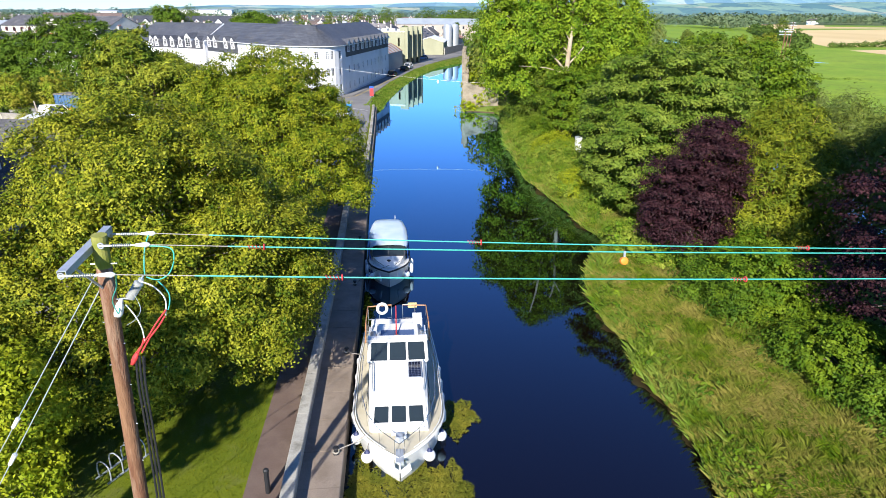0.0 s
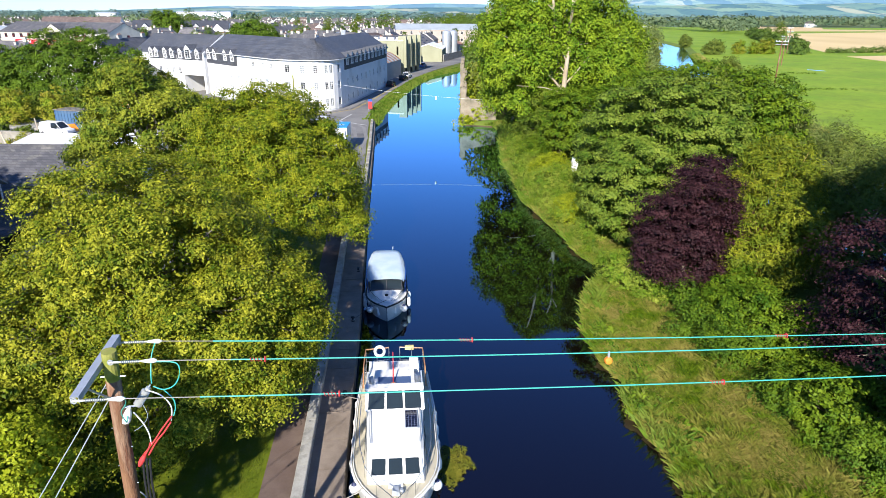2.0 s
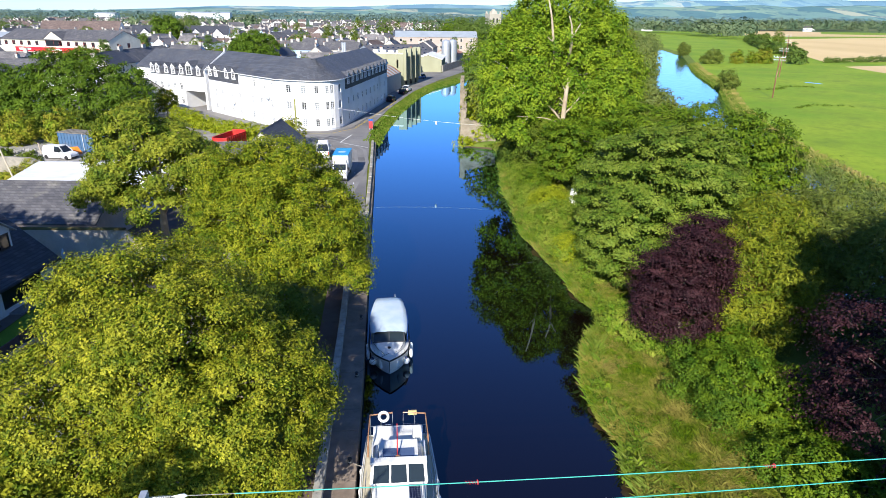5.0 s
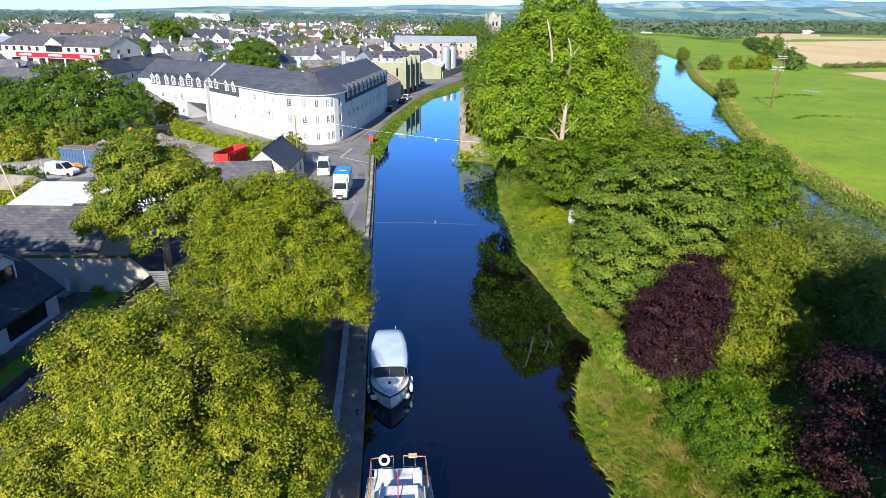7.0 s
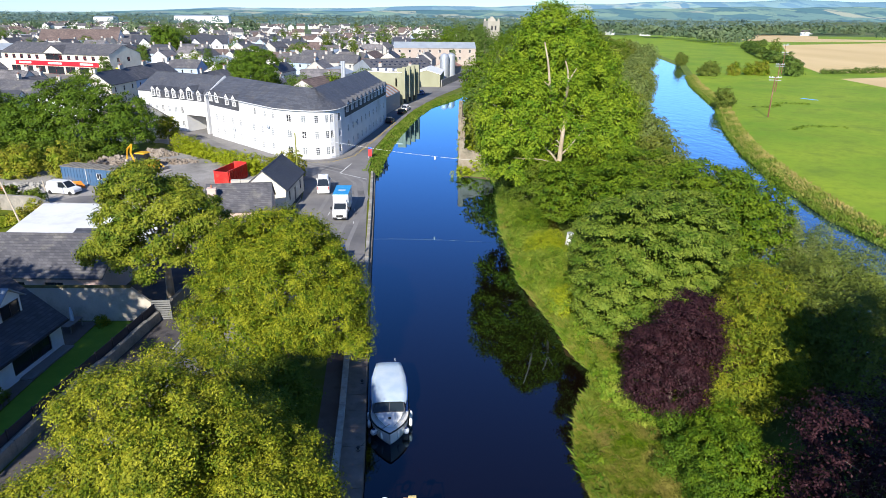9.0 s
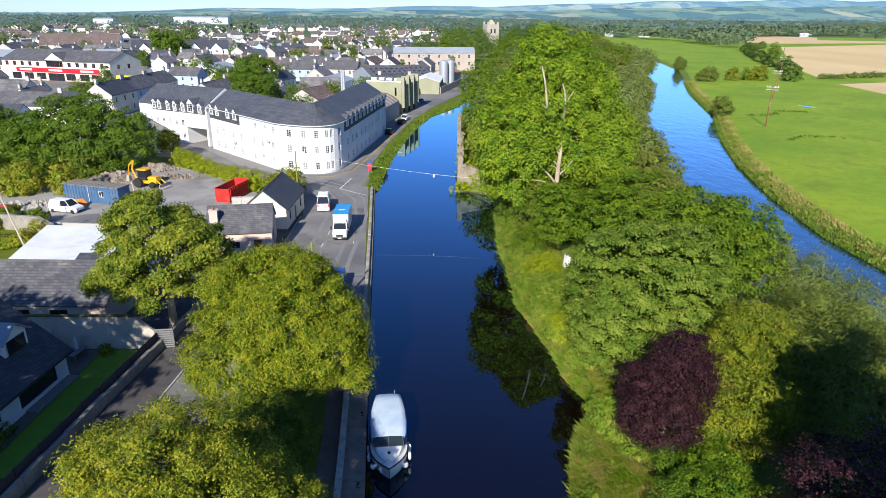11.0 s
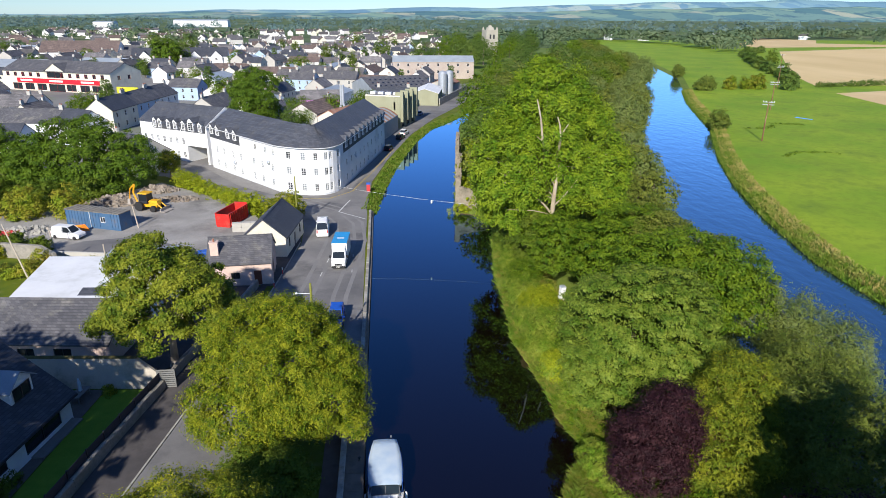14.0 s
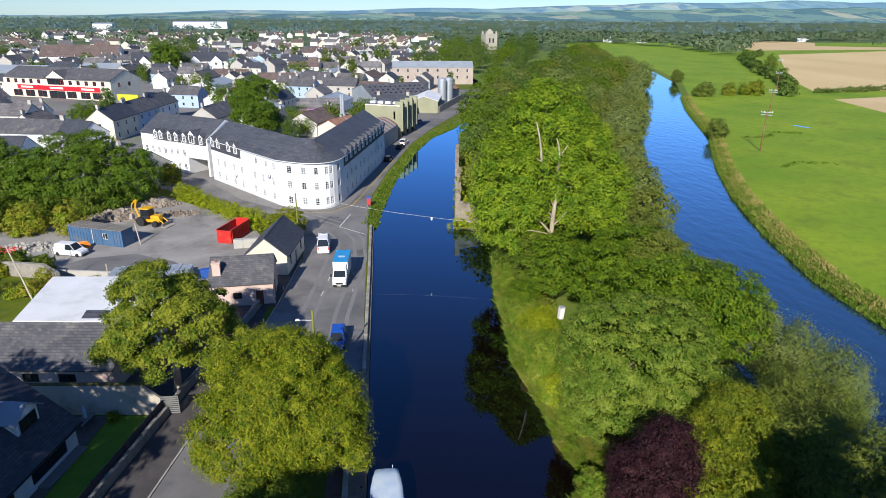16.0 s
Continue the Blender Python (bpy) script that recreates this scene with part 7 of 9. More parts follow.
for k, (sx, sy, sr, sh) in enumerate(((18.6, 50.5, 1.5, 1.3), (18.2, 55.0, 1.7, 1.7), (17.4, 59.2, 1.5, 1.4), (18.6, 62.5, 2.2, 2.3), (17.6, 66.0, 1.5, 1.4), (19.4, 68.6, 2.2, 2.2), (18.6, 73.0, 1.8, 1.7), (19.8, 77.4, 2.2, 2.4), (19.4, 82.6, 1.8, 1.8), (20.6, 87.0, 2.2, 2.3), (20.4, 92.6, 1.9, 1.8), (20.4, 57.6, 2.0, 2.2))):
    tree("bank_shrub", "yellow-green leafy shrub and tall herbs on the canal bank", sx, sy, 0.4, [((0, 0, sh * 0.7), (sr, sr * 1.25, sh)), ((0.5 * sr, 0.4 * sr, sh * 0.8), (sr * 0.7, sr * 0.8, sh * 0.9))], (HERB, LINDEN_Y, HERB, GREENLEAF)[k % 4] if k % 3 else HERB, int(2300 * sr * sr), 0.42, 0.17, 0.06, seed=200 + k, category="bush", limb_count=6, low=-0.95, spray=0.3, flat=1.0, narrow=0.4)
poplar = tree("poplar_tree", "very tall poplar tree with a pale split trunk", 25.2, 88.5, 0.9,
     [((0, 0, 14.5), (8.4, 7.4, 10.0)), ((-6.2, -4.0, 13.2), (5.4, 5.0, 7.4)), ((-5.4, -1.5, 8.6), (4.8, 5.2, 5.2)), ((5.6, -1.0, 11.6), (5.8, 5.6, 7.6)), ((-0.4, -0.5, 22.0), (6.0, 5.2, 6.0)), ((4.4, -0.5, 17.5), (4.8, 4.8, 5.6))], POPLAR, 120000, 1.1, 0.28, 0.6, seed=30, bark=PALEBARK, limb_count=50, gap=1.15, core=0.5, narrow=0.7, flat=0.95, spray=0.24, reachout=0.5)
for q, r in (([(-1.0, -2.0, 12.5), (-2.2, -5.6, 16.4), (-2.9, -6.9, 18.6), (-3.3, -7.0, 21.2), (-3.9, -7.0, 23.6)], 0.26), ([(-2.8, -6.8, 18.2), (-3.7, -7.2, 18.9)], 0.13), ([(0.2, -2.0, 13.0), (-0.3, -5.6, 16.6), (-0.5, -6.9, 18.6), (-0.7, -7.0, 20.2), (-1.1, -7.0, 21.4)], 0.24), ([(-0.5, -6.9, 18.9), (0.1, -7.1, 20.0), (0.4, -7.1, 20.5)], 0.12)):
    part("branch", Shape().tube(smooth_line(q), r, r * 0.3, 7), DEADWOOD, poplar, "bleached broken limb")
dead = thing("dead_trunk", "bleached bare split trunk in front of the poplar", "tree trunk", pose(24.3, 81.8, 0.9))
part("trunk", Shape().tube(smooth_line([(0, 0, 0), (-0.1, -0.2, 4), (-0.05, -0.4, 9.0), (0.05, -0.4, 11.2), (0.18, -0.4, 13.0)]), 0.36, 0.24, 10), DEADWOOD, dead)
for q, r in (([(0.15, -0.4, 12.9), (0.2, -0.45, 13.5), (0.14, -0.4, 13.9)], 0.2), ([(0.0, -0.4, 12.3), (-0.35, -0.5, 12.9), (-0.55, -0.5, 13.3)], 0.1), ([(0.05, -0.4, 10.6), (-0.5, -0.6, 11.3), (-0.8, -0.6, 11.5)], 0.11), ([(0.0, -0.4, 10.3), (-0.5, -0.5, 10.7), (-0.75, -0.5, 10.8)], 0.07),
             ([(0.3, -0.2, 9.6), (1.2, -0.5, 10.7), (2.2, -0.6, 12.0), (3.0, -0.6, 13.1)], 0.13), ([(-0.1, -0.3, 8.2), (-1.0, -0.7, 9.4), (-2.0, -0.7, 10.4), (-2.6, -0.7, 10.8)], 0.17), ([(-0.6, -0.5, 8.4), (-2.6, -0.9, 9.0), (-4.4, -1.0, 9.2), (-6.4, -1.0, 9.3)], 0.08)):
    part("branch", Shape().tube(smooth_line(q), r, r * 0.35, 7), DEADWOOD, dead)
tree("ash_tree", "green tree between poplar and sycamore", 28.6, 70.5, 0.9, [((0, 0, 6.2), (4.6, 5.0, 5.2)), ((-4.4, 7.0, 5.4), (4.4, 3.8, 4.8)), ((3.4, 3.4, 6.6), (5.0, 5.0, 5.4)), ((-1.4, -5.4, 4.0), (2.6, 3.0, 3.6))], GREENLEAF, 44000, 0.95, 0.28, 0.35, seed=31, narrow=0.5, flat=0.55)
tree("elder_bush", "dark green bush hanging over the water", 23.6, 82.0, 0.9, [((0, 0, 4.4), (4.6, 5.6, 4.4)), ((-2.0, 5.5, 3.4), (3.4, 4.0, 3.4))], DARKLEAF, 26000, 0.9, 0.26, 0.3, seed=32, low=-0.8)
tree("willow_tree", "olive-green willow beside the river bend", 35.0, 71.0, 0.9, [((0, 0, 6.6), (4.6, 6.0, 5.0)), ((2.0, 7.0, 6.2), (4.2, 5.0, 5.0))], OLIVEWILLOW, 26000, 0.85, 0.3, 0.35, seed=33, narrow=0.35)
tree("ash_tree", "tree behind the poplar", 37.0, 97.0, 0.9, [((0, 0, 6.6), (5.0, 6.6, 6.0)), ((3.0, 10.0, 6.6), (5.0, 6.0, 6.0))], OLIVEWILLOW, 24000, 1.0, 0.36, 0.4, seed=34)

# Invented trees out of view, added to shade the copper beech and willows.
for sx, sy, sz, sr, dense in ((22.8, 12.4, 13.2, 4.9, 10000), (31.4, 12.6, 12.2, 5.4, 4600), (40.0, 15.0, 11.6, 5.4, 4200)):
    tree("beech_tree", "unseen tall beech tree added to shade the island trees", sx, sy, 0.9, [((0, 0, sz), (sr, sr * 0.9, sz * 0.86))], DARKLEAF, dense, 1.6, 0.7, 0.4, seed=int(sx))

tree("willow_tree", "tall olive willow behind the sycamore", 35.4, 60.5, 0.9, [((0, 0, 6.8), (3.8, 4.6, 5.6))], OLIVEWILLOW, 16000, 0.8, 0.28, 0.3, seed=55, narrow=0.35, spray=0.25)

# ---- trees in the yard and town ----
tree("sycamore_tree", "wide dark sycamore tree over the yard", -56.0, 131.0, 1.0, [((0, 0, 8.0), (8.6, 6.5, 6.8)), ((8.0, -1.0, 6.2), (5.6, 5.0, 6.0)), ((-9.0, 0, 5.8), (6.0, 5.6, 5.6)), ((4, -4, 3.2), (7, 3.5, 3.8)), ((-6, -4, 3.0), (7, 3.5, 3.6))], YARDLEAF, 42000, 1.3, 0.38, 0.5, seed=41)
tree("lime_tree", "small yellow-green tree at the yard corner", -43.0, 139.5, 1.0, [((0, 0, 3.2), (2.3, 2.3, 3.2))], LINDEN, 7000, 0.7, 0.24, 0.15, seed=42)
tree("ash_tree", "round green tree behind the white building", -34.0, 193.0, 1.0, [((0, 0, 8.4), (6.6, 6.2, 6.6))], YARDLEAF, 16000, 1.3, 0.42, 0.4, seed=43)
tree("elder_bush", "leafy bush beside the cottage gable", -14.0, 108.4, 1.0, [((0, 0, 2.2), (2.4, 2.4, 3.0)), ((-2.8, 0.8, 1.8), (2.0, 2.0, 2.4))], LINDEN, 9000, 0.6, 0.2, 0.12, seed=44, category="bush")
tree("sycamore_tree", "dark sycamore tree beside the creeper hedge", -75.0, 133.0, 1.0, [((0, 0, 7.0), (7.6, 6.0, 6.4)), ((-6, -3, 4.4), (6, 4, 4.6)), ((5, -4, 3.4), (6, 3.4, 3.8))], YARDLEAF, 20000, 1.3, 0.42, 0.4, seed=46)
tree("ash_tree", "green tree among the back gardens", -42.6, 247.0, 1.0, [((0, 0, 8.0), (8.4, 7.0, 6.6)), ((-5, -1, 5.6), (5, 5, 4.6))], YARDLEAF, 13000, 1.6, 0.55, 0.4, seed=47)
tree("lime_tree", "dark round tree in front of the white terrace", -123.0, 420.0, 1.0, [((0, 0, 9.5), (9.0, 8.0, 9.0))], YARDLEAF, 6000, 2.2, 0.9, 0.5, seed=48)

# ---- builders yard: cabin, skip, digger, rubble ----
def site_cabin():
    t = thing("site_cabin", "faded blue steel site cabin with a ribbed roof", "cabin", pose(-45.4, 107.3, 1.03, 0, 0, -22))
    sh = Shape()
    wall_panel(sh, (-5.4, -1.3), (5.4, -1.3), 0, 2.8, [(6.9, 7.9, 1.1, 2.1)])
    for a, b in (((5.4, -1.3), (5.4, 1.3)), ((5.4, 1.3), (-5.4, 1.3)), ((-5.4, 1.3), (-5.4, -1.3))):
        wall_panel(sh, a, b, 0, 2.8, [])
    part("body", sh, CONTBLUE, t)
    put_window(t, (-5.4, -1.3), (5.4, -1.3), 7.4, 1.1, 1.0, 1.0, "pair", FRAMEW)
    for k in range(18):
        part("rib", Shape().box(-5.3 + 0.6 * k, -5.22 + 0.6 * k, -1.36, -1.3, 0.1, 2.7), CONTBLUE, t) if not 11 < k < 15 else None
    rs = surf("weathered roof sheet", (0.20, 0.18, 0.15), (0.26, 0.24, 0.20), 0.8)
    for k in range(24):
        x = -5.5 + 0.46 * k
        part("roof_sheet", Shape().box(x, x + 0.4, -1.45, 1.45, 2.8, 2.9 + 0.03 * (k % 2)), rs, t)
    part("door", Shape().box(0.4, 1.3, -1.36, -1.3, 0.1, 2.2), CONTBLUE, t)
    part("down_pipe", Shape().tube([(-0.4, -1.4, 0), (-0.4, -1.4, 2.8)], 0.05, n=6), FRAMEW, t)


def red_skip():
    t = thing("rubbish_skip", "large scratched red steel roll-off skip", "skip", pose(-23.9, 107.6, 1.03, 0, 0, 72))
    L, W, H = 6.2, 2.5, 2.3
    for sg in (-1, 1):
        part("long_side", Shape().box(-L / 2, L / 2, sg * W / 2 - 0.05, sg * W / 2 + 0.05, 0.25, H), SKIPRED, t)
        for k in range(9):
            x = -L / 2 + 0.35 + k * 0.68
            part("rib", Shape().box(x - 0.06, x + 0.06, sg * (W / 2 + 0.05), sg * (W / 2 + 0.14), 0.3, H) if sg > 0 else Shape().box(x - 0.06, x + 0.06, -W / 2 - 0.14, -W / 2 - 0.05, 0.3, H), SKIPRED, t)
        part("top_rail", Shape().box(-L / 2, L / 2, sg * W / 2 - 0.09, sg * W / 2 + 0.09, H, H + 0.12), SKIPRED, t)
    part("end_plate", Shape().box(L / 2 - 0.05, L / 2 + 0.05, -W / 2 + 0.05, W / 2 - 0.05, 0.25, H + 0.35), SKIPRED, t)
    part("end_door", Shape().box(-L / 2 - 0.05, -L / 2 + 0.05, -W / 2 + 0.05, W / 2 - 0.05, 0.25, H), SKIPRED, t)
    for k in range(5):
        part("door_bar", Shape().box(-L / 2 - 0.1, -L / 2 - 0.05, -W / 2 + 0.1, W / 2 - 0.1, 0.5 + 0.4 * k, 0.58 + 0.4 * k), SKIPRED, t)
    part("floor_plate", Shape().box(-L / 2 + 0.05, L / 2 - 0.05, -W / 2 + 0.05, W / 2 - 0.05, 0.0, 0.3), SKIPRED, t)
    rng = random.Random(3)
    s = Shape()
    for _ in range(40):
        x, y = rng.uniform(-2.8, 2.8), rng.uniform(-1.0, 1.0)
        s.box(x - 0.3, x + 0.3, y - 0.2, y + 0.2, 0.3, 0.6 + 0.5 * rng.random(), m=turn_z(0))
    part("rubbish", s, GRAVEL, t)


def digger():
    t = thing("backhoe_digger", "yellow backhoe digger parked in the yard", "digger", pose(-40.4, 116.2, 1.03, 0, 0, -20) @ Matrix.Scale(1.14, 4))
    part("chassis", Shape().box(-1.7, 2.0, -0.5, 0.5, 0.6, 1.1).box(0.6, 2.2, -0.55, 0.55, 1.1, 1.7, taper=0.12), DIGYELLOW, t)
    c = part("cab", Shape().box(-1.0, 0.5, -0.75, 0.75, 1.2, 2.7, taper=0.08), FRAMED, t)
    part("cab_roof", Shape().box(-1.1, 0.6, -0.8, 0.8, 2.7, 2.85, taper=0.05), DIGYELLOW, c)
    part("cab_glass", Shape().box(-0.9, 0.42, -0.74, -0.70, 1.6, 2.6), WGLASS, c)
    for x, r in ((-0.9, 0.75), (1.6, 0.5)):
        for y in (-0.95, 0.95):
            w = part("wheel", Shape().lathe((0, 0, 0), [(r * 0.5, -0.22), (r * 0.95, -0.22), (r, -0.12), (r, 0.12), (r * 0.95, 0.22), (r * 0.5, 0.22)], 18, m=Matrix.Rotation(math.pi / 2, 3, "X")), TYRE, t, at=pose(x, y, r))
            part("hub", Shape().lathe((0, 0, 0), [(r * 0.1, -0.18), (r * 0.5, -0.2), (r * 0.5, 0.2), (r * 0.1, 0.18)], 14, m=Matrix.Rotation(math.pi / 2, 3, "X")), DIGYELLOW, w)
    for y in (-0.55, 0.55):
        part("loader_arm", Shape().tube([(0.6, y, 1.5), (2.0, y, 1.3), (3.0, y, 0.5)], 0.11, n=4), DIGYELLOW, t)
    b = Shape()
    b.rings([[(3.0, y, 0.7), (2.9, y, 0.15), (3.7, y, 0.05), (3.75, y, 0.12), (3.05, y, 0.25), (3.12, y, 0.7)] for y in (-1.15, 1.15)])
    part("front_bucket", b, surf("worn steel", (0.30, 0.27, 0.24), (0.38, 0.34, 0.30), 1.0), t)
    part("boom", Shape().tube([(-1.8, 0, 1.0), (-2.4, 0, 2.6), (-2.0, 0, 4.0)], 0.17, n=4), DIGYELLOW, t)
    part("dipper", Shape().tube([(-2.0, 0, 4.0), (-2.9, 0, 3.2), (-3.2, 0, 1.6)], 0.13, n=4), DIGYELLOW, t)
    part("rear_bucket", Shape().box(-3.5, -2.9, -0.35, 0.35, 0.7, 1.6, taper=0.3), bpy.data.materials["worn steel"], t)


def rubble(name, label, cx, cy, rx, ry, n, size, mat, seed, height=1.2):
    rng = np.random.default_rng(seed)
    s = Shape()
    for _ in range(n):
        a, r = rng.uniform(0, 2 * math.pi), math.sqrt(rng.random())
        x, y = cx + rx * r * math.cos(a), cy + ry * r * math.sin(a)
        z = 1.0 + height * max(0, 1 - r) * rng.uniform(0.5, 1.0)
        k = size * rng.uniform(0.5, 1.4)
        m = Matrix.Translation((x, y, z)) @ Euler(rng.uniform(-0.6, 0.6, 3)).to_matrix().to_4x4()
        s.box(-k / 2, k / 2, -k * 0.4, k * 0.4, -k * 0.3, k * 0.35, m=m, taper=rng.uniform(0, 0.35))
    tagged(part(name, s, mat), label, "rubble", kind="stuff")


site_cabin()
red_skip()
digger()
rubble("rubble_heap", "heap of broken stone and concrete in the yard", -47.0, 121.5, 6.5, 3.4, 420, 0.7, RUBBLE, 7, 1.8)
rubble("rubble_heap", "scattered white rubble beside the cabin", -56.0, 105.5, 5.0, 2.6, 150, 0.5, COPING, 8, 0.5)
rubble("builders_rubbish", "mixed rubbish and red scraps behind the van", -60.5, 103.0, 5.0, 3.0, 90, 0.6, REDTAPE, 18, 0.6)
rubble("spoil_heap", "low brown spoil and rubble along the yard edge", -37.5, 122.5, 4.5, 2.0, 160, 0.5, RUBBLE, 19, 0.7)
rubble("rubble_heap", "pile of stones at the foot of the wall", -42.5, 129.0, 3.6, 2.0, 150, 0.8, RUBBLE, 9, 1.8)
t = thing("block_stack", "stack of grey concrete blocks behind the cottage", "blocks", pose(-19.9, 102.6, 1.03, 0, 0, 5))
for k in range(2):
    for i in range(4):
        part("block", Shape().box(-3.0 + 1.5 * i, -1.54 + 1.5 * i, -0.4, 0.4, 0.75 * k, 0.75 * k + 0.73), DASH, t)
tagged(part("orange_tarp", Shape().rings([[(-49.6, 104.6, 1.05), (-47.4, 105.2, 1.05), (-46.0, 104.8, 1.05), (-48.2, 103.6, 1.05)], [(-49.2, 104.5, 2.0), (-47.8, 105.0, 1.7), (-46.6, 104.7, 2.2), (-48.1, 103.9, 1.5)]]), ORANGE), "crumpled orange plastic sheet beside the cabin", "tarpaulin")
t = thing("lean_to_shed", "low shed with pale corrugated roof sheets", "shed")
s = Shape().box(-36.6, -26.2, 87.2, 90.2, 1.0, 2.9)
part("body", s, TIN, t)
r = Shape()
for k in range(14):
    r.box(-37.0 + 0.78 * k, -36.3 + 0.78 * k, 86.9 + 0.3 * (k % 3), 90.3 + 0.25 * (k % 4), 2.92, 2.98 + 0.05 * (k % 2))
part("roof", r, TIN, t)
for x, y, lean, top in ((-44.9, 83.0, -2.4, 8.0), (-48.1, 97.0, -0.6, 3.2), (-36.0, 85.5, -0.3, 4.2), (-38.7, 105.6, -0.6, 3.6)):
    p = thing("timber_post", "leaning grey timber pole by the yard wall", "pole", pose(x, y, 1.0))
    part("post", Shape().tube([(0, 0, 0), (lean, 0.13 * top, top)], 0.12, 0.08, 8), PALEBARK, p)
strip("wall_yard", "old rubble stone yard wall with ivy", [(-70, 95.5), (-53, 93.5), (-47.5, 92.0), (-44, 88.5)], 1.0, 0.5, STONE, "wall", 2.2)
b = thing("wheelie_bin", "blue plastic bin beside the shed", "bin", pose(-24.4, 90.0, 1.03, 0, 0, 20))
part("body", Shape().box(-0.75, 0.75, -0.5, 0.5, 0.1, 1.2, taper=-0.12), BLUESHEET, b)
part("lid", Shape().box(-0.85, 0.85, -0.6, 0.6, 1.2, 1.32, taper=0.1), BLUESHEET, b)
sheet("yard_tarmac", "dark tarmac at the front of the yard", [(-50, 94.5), (-45, 99.5), (-38, 101), (-31, 97), (-27, 92.5), (-36, 91)], 1.042, ASPHALT, "yard")
strip("wall_yard_back", "dark block wall along the yard", [(-47.5, 92.0), (-36.5, 90.0)], 1.0, 0.3, DASH, "wall", 1.4)

# ---- small street things ----
for x, y in ((-12.0, 83.2), (-12.5, 78.7), (-13.2, 73.4), (-14.0, 70.0)):
    p = thing("marker_post", "red plastic marker post with a white band", "post", pose(x - 0.5, y, 1.09), "footpath posts")
    part("post", Shape().lathe((0, 0, 0), [(0.1, 0), (0.06, 0.04), (0.055, 0.62)], 8), REDTAPE, p)
    part("band", Shape().lathe((0, 0, 0.62), [(0.06, 0), (0.06, 0.35), (0.03, 0.4)], 8), FENDER, p)
s = thing("information_stand", "red information stand with a blue header by the water", "sign", pose(-0.9, 124.4, 1.0))
part("panel", Shape().box(-0.35, 0.35, -0.08, 0.08, 0.3, 1.7), REDTAPE, s)
part("header", Shape().box(-0.4, 0.4, -0.1, 0.1, 1.7, 2.1), BLUESHEET, s)
for x in (-0.3, 0.3):
    part("leg", Shape().box(x - 0.04, x + 0.04, -0.04, 0.04, 0, 0.3), GALV, s)
c = thing("utility_cabinet", "tall white metal cabinet on the far bank", "cabinet", pose(23.2, 71.6, 0.9, 3, 4, 12))
part("body", Shape().box(-0.3, 0.3, -0.3, 0.3, 0, 2.0), FENDER, c)
part("cap", Shape().box(-0.36, 0.36, -0.36, 0.36, 2.0, 2.12, taper=0.3), GALV, c)
part("door", Shape().box(-0.24, 0.24, -0.33, -0.3, 0.2, 1.85), FENDER, c)


def paint_line(a, b, w=0.13, mat=None, name="road_marking", label="worn white line painted on the road"):
    A, B = Vector((*a, 1.036)), Vector((*b, 1.036))
    d = (B - A).normalized()
    n = Vector((d.y, -d.x, 0)) * w / 2
    tagged(part(name, Shape().quad([A - n, A + n, B + n, B - n]), mat or WHITEPAINT), label, "road marking", kind="structure")


paint_line((-4.4, 119.3), (-6.2, 111.9), 0.2)
paint_line((-6.2, 111.9), (-1.4, 107.2), 0.2)
for k in range(4):
    y = 82.0 + 5.0 * k
    paint_line((-7.6 + 0.12 * (y - 80), y), (-7.6 + 0.12 * (y - 78.4), y + 1.6), 0.12)
for k in range(2):
    y = 83 + 6.0 * k
    paint_line((-3.1 + 0.01 * k, y), (-3.1, y + 1.0), 0.1)
for off in (0.25, 0.5):
    P = [(-19.6, 123.4), (-13.4, 121.4 - off), (-8.2, 121.4 - off), (-4.5 + off, 125.8), (-0.6 + off, 141.5), (5.2 + off, 167)]
    for a, b in zip(P, P[1:]):
        paint_line(a, b, 0.1, YELLOWPAINT, label="yellow line painted along the kerb")

# patio table and closed parasol
t = thing("patio_table", "grey patio table with benches", "table", pose(-27.2, 54.6, 1.05, 0, 0, 80))
part("tabletop", Shape().box(-1.0, 1.0, -0.5, 0.5, 0.7, 0.76), PAVING, t)
for x in (-0.8, 0.8):
    for y in (-0.4, 0.4):
        part("leg", Shape().box(x - 0.05, x + 0.05, y - 0.05, y + 0.05, 0, 0.7), PAVING, t)
u = thing("parasol", "closed white garden parasol", "parasol", pose(-27.1, 54.7, 1.81))
part("canopy", Shape().lathe((0, 0, 0), [(0.05, 0.0), (0.17, 0.1), (0.15, 0.9), (0.06, 1.3), (0.03, 1.4)], 10), CANVAS, u)
part("pole", Shape().tube([(0, 0, -0.1), (0, 0, 1.45)], 0.025, n=6), STEEL, u)


